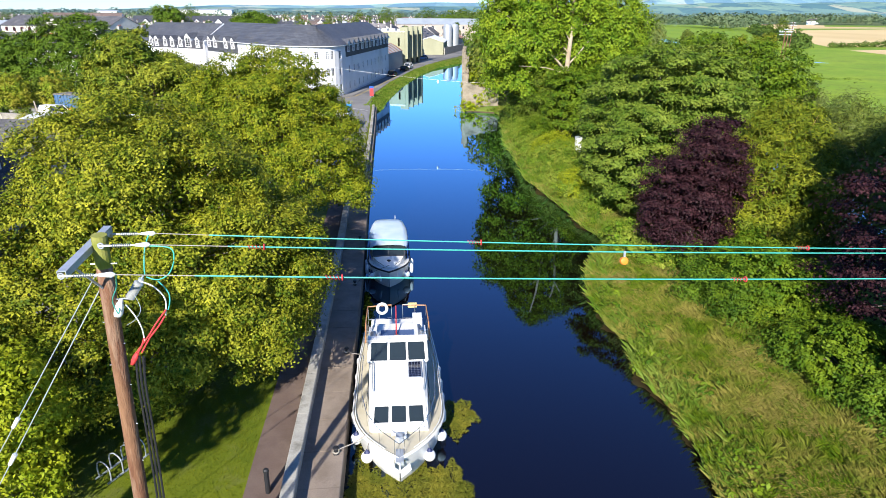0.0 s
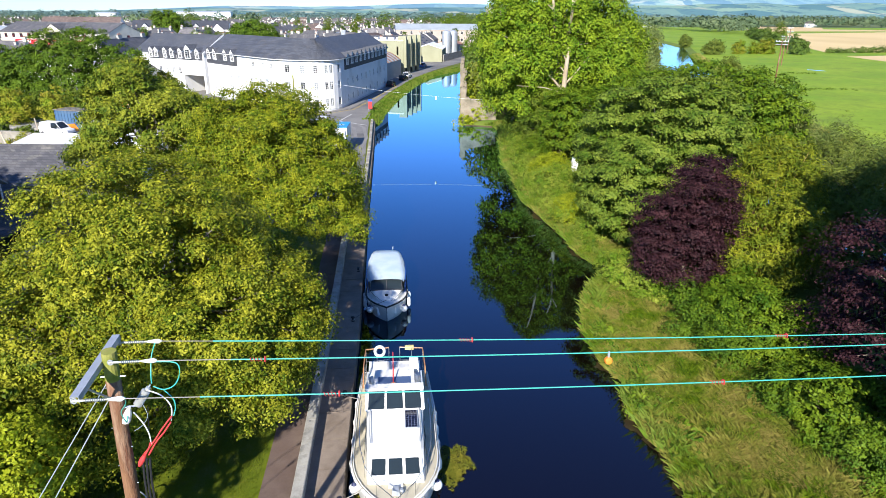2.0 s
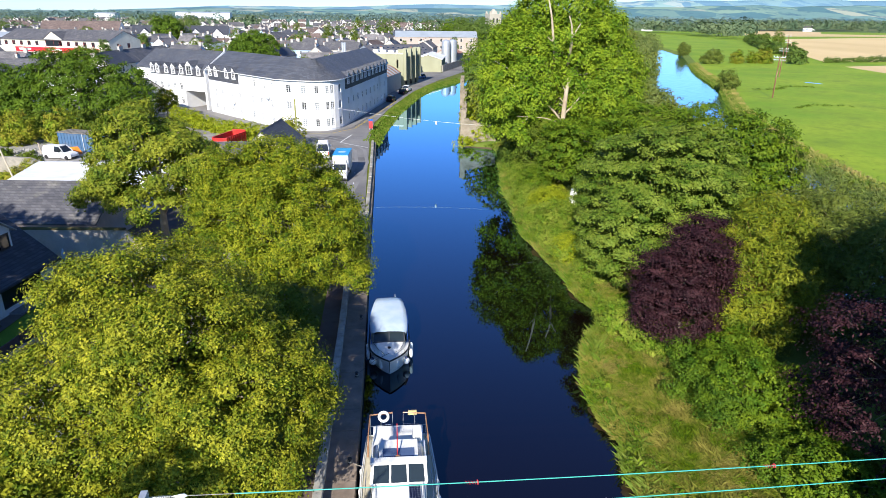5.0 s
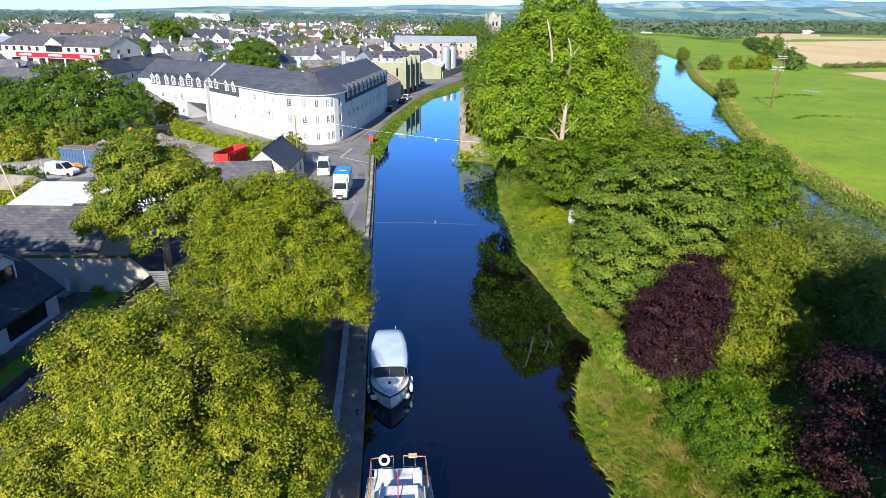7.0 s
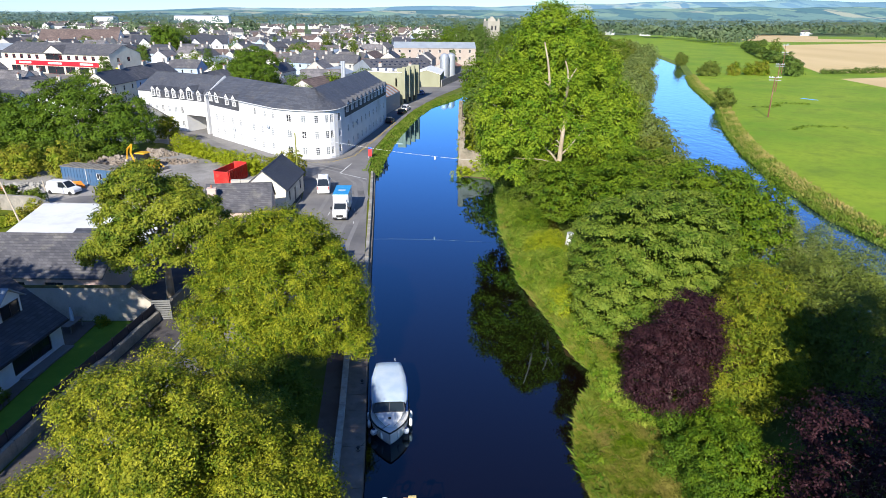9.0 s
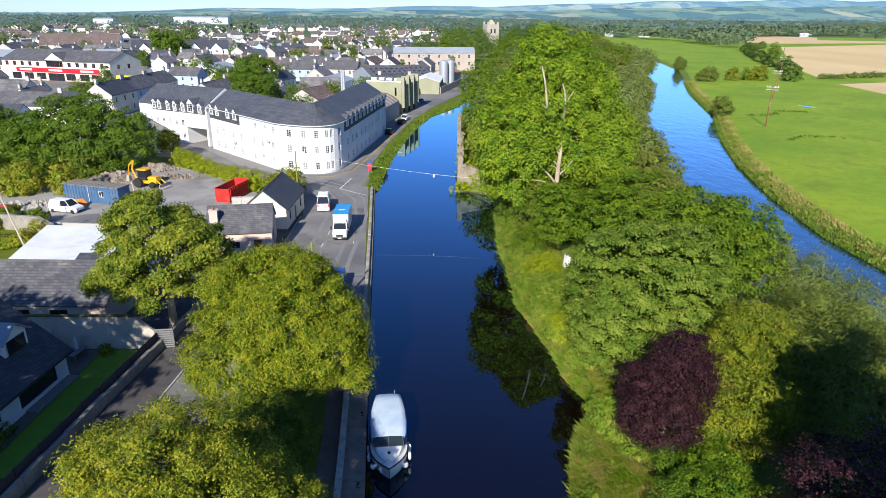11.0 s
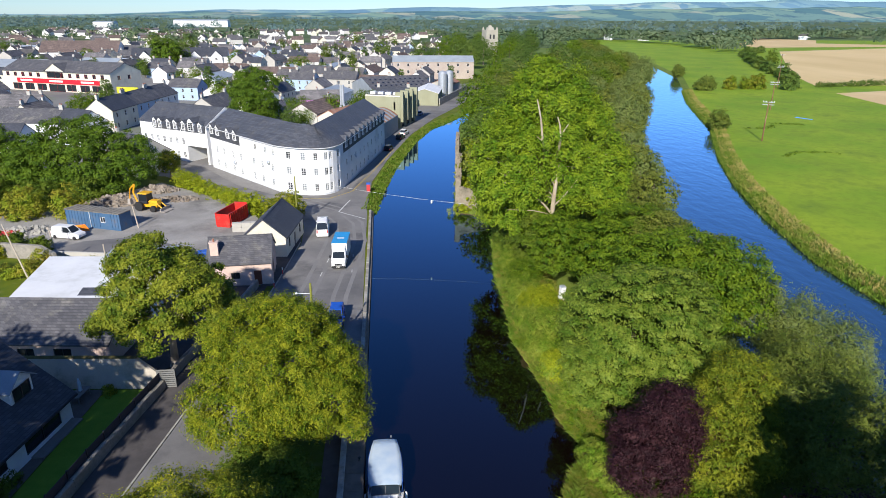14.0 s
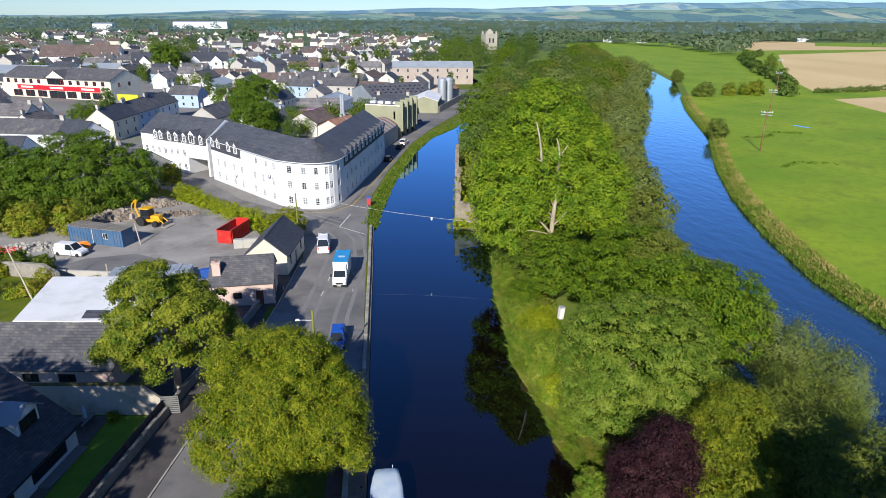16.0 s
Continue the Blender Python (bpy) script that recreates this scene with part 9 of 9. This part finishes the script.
# ---- long grass and reeds ----
def blades(rng, xy, z, h, w, lean=0.35):
    n = len(xy)
    a = rng.uniform(0, 2 * math.pi, n)
    side = np.stack([np.cos(a), np.sin(a), np.zeros(n)], 1) * (w * rng.uniform(0.6, 1.3, (n, 1)))
    hh = h * rng.uniform(0.55, 1.25, (n, 1))
    tip = np.concatenate([rng.normal(0, lean, (n, 2)) * hh, hh], 1)
    base = np.concatenate([xy, np.broadcast_to(np.asarray(z).reshape(-1, 1), (n, 1))], 1)
    mid = base + tip * np.array([0.35, 0.35, 0.6])
    return np.stack([base - side * 0.5, base + side * 0.5, mid + side * 0.55, base + tip], 1)


def grass_band(name, label, left, y0, y1, inner, outer, n, h, w, mat, seed, side=1, zfun=None, tall=0.5):
    """Blades from inner to outer metres beyond the line left(y)."""
    rng = np.random.default_rng(seed)
    y = rng.uniform(y0, y1, n)
    u = inner + (outer - inner) * rng.random(n) ** 1.1
    x = np.interp(y, [p[1] for p in left], [p[0] for p in left]) + side * u
    hs = np.array([1.0 + tall * (noise.noise(Vector((a * 0.35, b * 0.35, seed))) + noise.noise(Vector((a * 1.6, b * 1.6, seed)))) for a, b in zip(x, y)])
    z = zfun(u)
    b = blades(rng, np.stack([x, y], 1), z, h, w, 0.5)
    base = np.concatenate([np.stack([x, y], 1), z.reshape(-1, 1)], 1)[:, None, :]
    b = base + (b - base) * np.stack([np.ones(n), np.ones(n), hs], 1)[:, None, :]
    tagged(part(name, quads_mesh(name, b, [mat]), [mat]), label, "grass", kind="stuff")


bank_z = lambda u: np.interp(u, [-0.5, 0.3, 1.6, 4.5, 9], [-0.15, 0.12, 0.42, 0.83, 0.92])
grass_band("bank_grass", "long mixed grass and reeds along the canal bank", CANAL_R, 8, 64, -0.25, 7.0, 300000, 0.44, 0.0085, REED, 51, 1, bank_z)
grass_band("bank_grass", "long grass on the far canal bank", CANAL_R, 64, 111, -0.25, 7.0, 40000, 0.55, 0.085, REED, 52, 1, bank_z)
REEDG = leafy("fresh reed blades", (0.05, 0.12, 0.008), (0.11, 0.19, 0.012), (0.19, 0.23, 0.04), 0.36, patch=0.5)
grass_band("reeds", "fresh green reeds at the water edge", CANAL_R, 8, 111, -0.35, 1.1, 17000, 0.6, 0.0105, REEDG, 53, 1, bank_z)
grass_band("bank_grass", "grassy strip between road and canal", CANAL_L, 113, 226, -2.4, 0.2, 14000, 0.32, 0.2, REEDG, 54, 1, lambda u: np.interp(u, [-2.3, 0.1], [0.93, -0.15]))
GOLD = leafy("dry golden grass", (0.12, 0.20, 0.02), (0.22, 0.25, 0.045), (0.40, 0.31, 0.11), 0.3, patch=0.16)
grass_band("river_grass", "dry golden grass along the river bank", RIVER_R, 55, 300, 0.8, 4.6, 14000, 0.5, 0.16, GOLD, 55, 1, lambda u: np.interp(u, [0, 4], [0.4, 0.95]))
grass_band("river_grass", "green fringe at the river edge", RIVER_R, 55, 300, -0.3, 2.6, 20000, 0.6, 0.2, REEDG, 56, 1, lambda u: np.interp(u, [0, 4], [0.1, 0.95]))


def shallows():
    """Silted shallow margin of the canal, in uneven tongues along the bank."""
    mud = surf("wet brown silt", (0.026, 0.017, 0.008), (0.04, 0.028, 0.012), 1.2, 0.3, grain=6, grain_amt=0.5, stain=(0.06, 0.05, 0.018), stain_scale=1.6, bump=0.2)
    s = Shape()
    ys = np.arange(10.0, 62.0, 0.09)
    edge = [(bend(CANAL_R, y) + 0.5, bend(CANAL_R, y) - max(0.05, 0.5 + 1.0 * noise.noise(Vector((0.3 * y, 2.0, 0))) + 0.35 * noise.noise(Vector((1.3 * y, 7.0, 0))) + 0.2 * noise.noise(Vector((5.3 * y, 9.0, 0))))) for y in ys]
    for k in range(len(ys) - 1):
        s.quad([(edge[k][1], ys[k], 0.012), (edge[k][0], ys[k], 0.012), (edge[k + 1][0], ys[k + 1], 0.012), (edge[k + 1][1], ys[k + 1], 0.012)])
    tagged(part("silt_margin", s, mud), "wet brown silt in the shallows under the bank", "mud", kind="structure")


shallows()


def bank_weeds():
    """Low leafy weeds in drifts over the bank."""
    rng = np.random.default_rng(59)
    blobs = []
    for _ in range(230):
        y = rng.uniform(10, 110)
        blobs.append(((bend(CANAL_R, y) + rng.uniform(0.4, 7.5), y, 0.55), (rng.uniform(0.5, 1.3), rng.uniform(0.5, 1.5), rng.uniform(0.3, 0.9))))
    q, _ = clumps(rng, blobs, 1200, 0.3, 26, 0.15, core=0.5)
    tagged(part("bank_weeds", quads_mesh("bank_weeds", q, [GREENLEAF]), [GREENLEAF]), "low leafy green weeds on the bank", "weeds", kind="stuff")


bank_weeds()


def seed_heads():
    """Feathery tan seed heads standing over the bank grass in drifts."""
    rng = np.random.default_rng(60)
    n = 100000
    y = rng.uniform(10, 70, n)
    u = 1.0 + 5.6 * rng.random(n)
    x = np.interp(y, [p[1] for p in CANAL_R], [p[0] for p in CANAL_R]) + u
    keep = np.array([noise.noise(Vector((a * 0.45, b * 0.4, 5.0))) > rng.uniform(-0.1, 0.25) for a, b in zip(x, y)])
    x, y, u = x[keep], y[keep], u[keep]
    b = blades(rng, np.stack([x, y], 1), bank_z(u) + 0.36, 0.11, 0.006, 1.0)
    m = leafy("tan seed heads", (0.22, 0.19, 0.05), (0.33, 0.27, 0.08), (0.27, 0.22, 0.07), 0.5)
    tagged(part("seed_heads", quads_mesh("seed_heads", b, [m]), [m]), "feathery tan grass seed heads on the bank", "grass", kind="stuff")


seed_heads()


def lawn_blades():
    rng = np.random.default_rng(58)
    n = 60000
    xy = np.stack([rng.uniform(-14, -5.0, n), rng.uniform(13, 36, n)], 1)
    G = leafy("lawn blades", (0.055, 0.095, 0.002), (0.11, 0.14, 0.003), (0.17, 0.165, 0.006), 0.25, patch=0.8)
    tagged(part("lawn_grass", quads_mesh("lawn_grass", blades(rng, xy, 0.99, 0.055, 0.013), [G]), [G]), "short green grass of the canal lawn", "grass", kind="stuff")


lawn_blades()


# ---- hedges, bushes and far trees ----
def hedge_row(name, label, line, h, w, mat, n, leaf, seed, rc=0.5, core=0.8, kind=""):
    rng = np.random.default_rng(seed)
    P = np.array(line, float)
    blobs = []
    for a, b in zip(P, P[1:]):
        m = max(1, int(np.linalg.norm(b - a) / (w * 1.1)))
        for k in range(m):
            c = a + (b - a) * (k + 0.5) / m + rng.normal(0, w * 0.12, 2)
            hh = h * rng.uniform(0.75, 1.2)
            blobs.append(((c[0], c[1], 0.8 + hh * 0.42), (w * rng.uniform(0.5, 0.75), w * rng.uniform(0.5, 0.75), hh * 0.6)))
    q, _ = clumps(rng, blobs, int(n * 1.3), rc, 26, leaf, low=-0.9, core=core)
    tagged(part(name, quads_mesh(name, q, [mat]), [mat]), label, "hedge", kind=kind)


CREEPER = leafy("creeper leaves", (0.13, 0.22, 0.012), (0.25, 0.31, 0.016), (0.34, 0.26, 0.035), 0.32, patch=0.3)
hedge_row("hedge", "loose yellow-green hedge between yard and road", [(-19.0, 111.0), (-24, 117), (-31, 124.5), (-40, 134)], 3.6, 2.8, LINDEN_Y, 700, 0.24, 61)
hedge_row("hedge", "tall reddish-green creeper hedge behind the yard", [(-82, 113), (-64, 113.5), (-54, 112.5), (-50.5, 112.5)], 6.0, 5.0, CREEPER, 700, 0.36, 62, 0.7)
hedge_row("hedge", "dense dark shrubs under the sycamore", [(-84, 123), (-66, 122), (-50, 123.5)], 5.4, 5.0, DARKLEAF, 380, 0.45, 76, 0.8)
hedge_row("hedge", "weedy golden-green scrub beside the leaning pole", [(-60, 81), (-52, 82), (-58, 88), (-51, 86.5), (-46.5, 84.5), (-46.0, 90.5)], 2.8, 2.4, CREEPER, 480, 0.24, 77)
hedge_row("hedge", "scrub along the back of the flat roof", [(-44, 86), (-37.5, 86.6)], 2.2, 1.6, HEDGE, 180, 0.22, 78)
hedge_row("hedge", "dark bushes beside the yard wall", [(-60, 99), (-52, 96), (-47, 93.5)], 3.0, 2.6, DARKLEAF, 300, 0.3, 63)
hedge_row("hedge", "field hedge beside the stubble", [(198, 291), (210, 306), (240, 360), (262, 420), (300, 500), (330, 556), (372, 600)], 6.0, 6.0, FARLEAF, 800, 1.3, 65, 1.6)
hedge_row("hedge", "low hedge along the stubble field edge", [(222, 305.5), (270, 314), (320, 322), (420, 350)], 3.0, 4.0, FARLEAF, 420, 0.7, 66, 1.2)
hedge_row("hedge", "rust tinted bushes in the meadow", [(168, 298), (178, 300), (190, 299)], 6.0, 5.0, HEDGE, 200, 0.7, 67, 1.2)
hedge_row("bush", "round willow bush on the river bank", [(107.5, 191.5), (109.5, 193)], 5.4, 4.4, GREYWILLOW, 120, 0.5, 68, 0.9)
hedge_row("bush", "small bush at the river bend", [(176, 364), (179, 366)], 6.0, 5.0, GREYWILLOW, 90, 0.7, 69, 1.0)
hedge_row("bush", "pale round meadow bush", [(156, 296), (161, 297)], 7.0, 6.0, GREYWILLOW, 150, 0.8, 70, 1.2)
hedge_row("bush", "ivy clump on the yard wall", [(-55, 93.4), (-53, 93.2)], 3.0, 1.8, LINDEN, 90, 0.3, 73)
hedge_row("bush", "dark shrubs along the house garden", [(-28.0, 39.8), (-27.8, 44)], 1.2, 1.2, DARKLEAF, 60, 0.2, 74)
hedge_row("bush", "small rounded patio shrubs", [(-25.2, 55.2), (-24.6, 55.3)], 1.0, 0.9, LINDEN, 30, 0.16, 75, 0.3)

NETTLE = leafy("nettle leaves", (0.02, 0.062, 0.004), (0.05, 0.105, 0.006), (0.12, 0.19, 0.012), 0.26, patch=1.0)
hedge_row("hedge", "grey-green sallows along the river edge", [(33, 22), (36.5, 38), (38.0, 55), (39.0, 70), (42.0, 86), (47, 102)], 7.5, 4.6, GREYWILLOW, 460, 0.34, 82, 0.9)
hedge_row("nettle_bank", "dark green nettles and brambles behind the bank", [(21.0, 14), (20.4, 18), (19.5, 22.5), (18.8, 27.5), (18.4, 33), (19.4, 38)], 2.5, 2.5, NETTLE, 900, 0.13, 79, 0.42, kind="stuff")
hedge_row("bank_herbs", "tall pale green herbs and reeds on the far bank", [(18.6, 52), (17.6, 58), (17.4, 64), (18.0, 70), (18.6, 78), (19.6, 86), (20.8, 93), (22.4, 101)], 1.7, 2.8, HERB, 900, 0.17, 83, 0.45, kind="stuff")
hedge_row("bank_herbs", "taller leafy herbs behind the bank reeds", [(20.4, 58), (19.8, 64), (20.0, 72), (21.6, 82), (23.4, 92)], 1.9, 2.6, HERB, 620, 0.18, 84, 0.5, kind="stuff")
hedge_row("bush", "low dark green tufts in the meadow", [(116, 192), (124, 190), (133, 200), (141, 196)], 0.5, 2.6, GREENLEAF, 110, 0.2, 80, 0.5, 0)
hedge_row("bush", "rushy tufts along the meadow", [(104, 150), (113, 156), (122, 152)], 0.45, 2.2, GREENLEAF, 90, 0.2, 81, 0.5, 0)


def far_trees():
    """Five crowns, reused over the island, the town and the fields."""
    protos = []
    for k, (rx, rz, mat) in enumerate(((4.6, 5.0, FARLEAF), (3.6, 6.2, DARKLEAF), (5.2, 4.6, GREENLEAF), (3.0, 3.4, OLIVEWILLOW), (2.2, 5.4, FARLEAF), (4.4, 4.6, PALEWILLOW), (4.8, 4.6, OLIVEWILLOW))):
        rng = np.random.default_rng(100 + k)
        q, cc = boughs(rng, [((0, 0, rz * 1.2), (rx, rx, rz)), ((rx * 0.4, -rx * 0.3, rz * 0.95), (rx * 0.7, rx * 0.7, rz * 0.75)), ((-rx * 0.4, rx * 0.2, rz * 0.9), (rx * 0.65, rx * 0.65, rz * 0.7))], 3000, 1.05, 0.42, low=-0.8, gap=1.2, core=0.4)
        crown = quads_mesh("crown", q, [mat])
        sh = Shape()
        limbs(sh, rng, (0, 0, 0), (0, 0, rz * 1.5), 0.28, [cc[i] for i in range(5)], 6)
        protos.append((crown, sh.data("trunk", [BARK])))
    rng = random.Random(9)
    first = {}

    def put(k, x, y, s, label, group):
        if k not in first:
            t = thing("far_tree", label, "tree", pose(x, y, 0.95), group)
            t.scale = (1, 1, 1)
            part("crown", protos[k][0], [], t)
            part("trunk", protos[k][1], [], t)
            first[k] = t
        else:
            c = copy_thing(first[k], pose(x, y, 0.95, 0, 0, rng.uniform(0, 360)))
            c.scale = (s, s, s * rng.uniform(0.9, 1.15))
            tagged(c, label, "", group)

    # wooded island between canal and river
    y = 112.0
    while y < 560:
        a = bend(CANAL_R, min(y, 288)) + 4 + (max(0, y - 288) * 0.42)
        b = bend(RIVER_L, y) - 3.5
        n = max(2, int((b - a) / 8.5))
        for i in range(n):
            x = a + (b - a) * (i + 0.5) / n + rng.uniform(-2.2, 2.2)
            edge_k = i == n - 1
            s = rng.uniform(0.95, 1.5) if not edge_k else rng.uniform(0.7, 1.0)
            put(rng.choice((5, 5, 5, 3)) if edge_k else rng.choice((2, 0, 6, 6, 5)) if y > 135 else rng.choice((2, 2, 0, 6)), x, y + rng.uniform(-3, 3), s, "leafy tree on the wooded island", "island trees")
        y += 8.0 + 0.012 * y
    y = 104.0
    while y < 430:
        put(rng.choice((5, 5, 5, 6)), bend(RIVER_L, y) - rng.uniform(0.2, 2.2), y, rng.uniform(0.75, 1.15), "silvery willow leaning over the river", "river willows")
        y += rng.uniform(5.0, 9.0)
    for x, y, s in ((36, 84, 0.75), (35, 110, 1.1), (28, 108, 1.1), (42, 108, 0.9), (33, 80, 0.8), (36, 62, 0.6)):
        put(2, x, y, s, "leafy tree on the wooded island", "island trees")
    put(1, 258.0, 402.0, 1.5, "dark round tree at the corner of the stubble field", "field trees")
    # trees among the town roofs
    for _ in range(105):
        y = rng.uniform(215, 640)
        x = rng.uniform(-0.75, 0.13) * y
        if (x + 133) ** 2 + (y - 300) ** 2 < 50 ** 2 or -30 < x < 45 and y < 300:
            continue
        put(rng.choice((0, 1, 2, 4)), x, y, rng.uniform(0.5, 1.05), "garden tree among the town roofs", "town trees")
    for x, y, s in ((-150, 520, 1.7), (-162, 525, 1.6), (-139, 530, 1.5), (-118, 430, 1.4), (34, 430, 1.7), (47, 440, 1.5), (8, 470, 1.4), (62, 470, 1.6), (-22, 214, 0.75), (-13, 218, 0.8), (-3, 222, 0.9), (1, 226, 0.9), (-24, 196, 0.7), (-20, 203, 0.6), (-32, 205, 0.9), (-27, 222, 0.7), (-52, 236, 0.8), (74, 330, 1.4), (90, 345, 1.4), (60, 310, 1.3), (64, 420, 1.5), (78, 455, 1.5), (92, 480, 1.4), (84, 515, 1.6), (112, 528, 1.5), (122, 560, 1.6), (72, 495, 1.4), (100, 600, 1.7), (132, 605, 1.7), (62, 545, 1.6), (140, 570, 1.6), (118, 500, 1.4), (150, 620, 1.8), (90, 550, 1.3), (80, 600, 1.7), (108, 470, 1.3)):
        put(rng.choice((0, 2)), x, y, s, "tall green tree beyond the roofs", "town trees")


far_trees()


def far_woods():
    rng = np.random.default_rng(33)
    cs, rs = [], []
    for y0 in (640, 700, 780, 870, 960, 1060, 1180, 1320, 1480, 1680, 1920, 2200, 2550, 2950, 3350):
        n = int(200 + y0 * 0.1)
        x = rng.uniform(-0.80, 0.80, n) * y0
        y = y0 + rng.uniform(-0.06, 0.06, n) * y0
        keep = np.array([noise.noise(Vector((a * 0.006, b * 0.006, 3.0))) > (0.06 if a < 0.1 * b and b < 1150 else -0.02 if a < 0.1 * b else 0.02 if b < 1200 else 0.12) for a, b in zip(x, y)])
        keep &= ~((x > 0.30 * y) & (y < 900) & (x < 700))
        x, y = x[keep], y[keep]
        h = rng.uniform(2.6, 7.4, len(x)) * (1 + y0 / 9000) * np.array([0.85 + 0.9 * max(0.0, noise.noise(Vector((a * 0.011, b * 0.011, 9.0)))) for a, b in zip(x, y)])
        cs.append(np.stack([x, y, 1 + h * 0.8], 1)), rs.append(np.stack([h * 1.1, h * 1.1, h * 0.85], 1))
    # the wood closing the meadow and the stubble
    for (xa, ya), (xb, yb), n in (((330, 905), (365, 765), 26), ((365, 765), (350, 610), 26), ((365, 700), (420, 720), 14), ((420, 760), (590, 990), 34), ((560, 930), (860, 1000), 46), ((600, 960), (900, 1080), 50), ((640, 770), (900, 800), 30), ((250, 900), (340, 910), 26), ((120, 760), (330, 920), 40), ((100, 640), (260, 880), 46)):
        s = rng.random(n)
        x, y = xa + (xb - xa) * s + rng.normal(0, 9, n), ya + (yb - ya) * s + rng.normal(0, 12, n)
        h = rng.uniform(5, 10, n)
        cs.append(np.stack([x, y, 1 + h * 0.8], 1)), rs.append(np.stack([h, h, h * 0.9], 1))
    C, R = np.concatenate(cs), np.concatenate(rs)
    per = 56
    d = unit(rng.normal(size=(len(C) * per, 3)))
    d[:, 2] = np.abs(d[:, 2]) * 1.1 - 0.35
    d = unit(d).reshape(len(C), per, 3)
    pos = C[:, None, :] + d * R[:, None, :] * rng.uniform(0.75, 1.1, (len(C), per, 1))
    size = np.repeat(R[:, 0] * 0.36, per).reshape(-1, 1)
    f = unit((d + np.array([0, 0, 0.4]) + 0.4 * rng.normal(size=d.shape)).reshape(-1, 3))
    q = leaves(rng, pos.reshape(-1, 3), f, size, 0.8)
    # Trees past 1150 m take the leaves with more painted haze.
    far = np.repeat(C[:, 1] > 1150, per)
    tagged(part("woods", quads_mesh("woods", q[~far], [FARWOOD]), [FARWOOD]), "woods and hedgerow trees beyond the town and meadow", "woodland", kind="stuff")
    tagged(part("far_woods", quads_mesh("far_woods", q[far], [FARBLUE]), [FARBLUE]), "distant woods across the plain, tinted blue for haze", "woodland", kind="stuff")


# Aerial haze is mixed into these leaf colours, more blue in the second.
FARWOOD = leafy("distant woodland with haze tint", (0.05, 0.095, 0.055), (0.085, 0.135, 0.07), (0.15, 0.19, 0.09), 0.15, 0.8, patch=0.02)
FARBLUE = leafy("farthest woodland with stronger haze tint", (0.075, 0.14, 0.15), (0.11, 0.175, 0.17), (0.17, 0.235, 0.19), 0.15, 0.8, patch=0.02)
far_woods()


def hills():
    xs = np.linspace(-4200, 4600, 120)
    top = np.interp(xs, [-4200, -1700, -850, -200, 260, 800, 1260, 1870, 3440, 4600], [4, 8, 46, 50, 66, 74, 96, 122, 140, 130])
    # Both ridges wear haze-tinted colours, the farther one bluer.
    for name, label, y0, y1, k, mat in (("hills_near", "low hills with fields and hedges, haze tint in the colour", 3500, 4300, 0.62, HILLHAZE_NEAR), ("hills_far", "blue-green hills on the skyline, haze painted into the colour", 4300, 4860, 1.0, HILLHAZE_FAR)):
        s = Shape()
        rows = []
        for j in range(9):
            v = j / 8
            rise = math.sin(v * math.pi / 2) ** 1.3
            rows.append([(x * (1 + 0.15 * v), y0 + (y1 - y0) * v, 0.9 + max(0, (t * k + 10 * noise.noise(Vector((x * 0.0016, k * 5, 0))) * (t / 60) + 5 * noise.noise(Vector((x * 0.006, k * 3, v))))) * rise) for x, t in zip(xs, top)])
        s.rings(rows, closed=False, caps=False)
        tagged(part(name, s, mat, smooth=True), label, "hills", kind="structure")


hills()
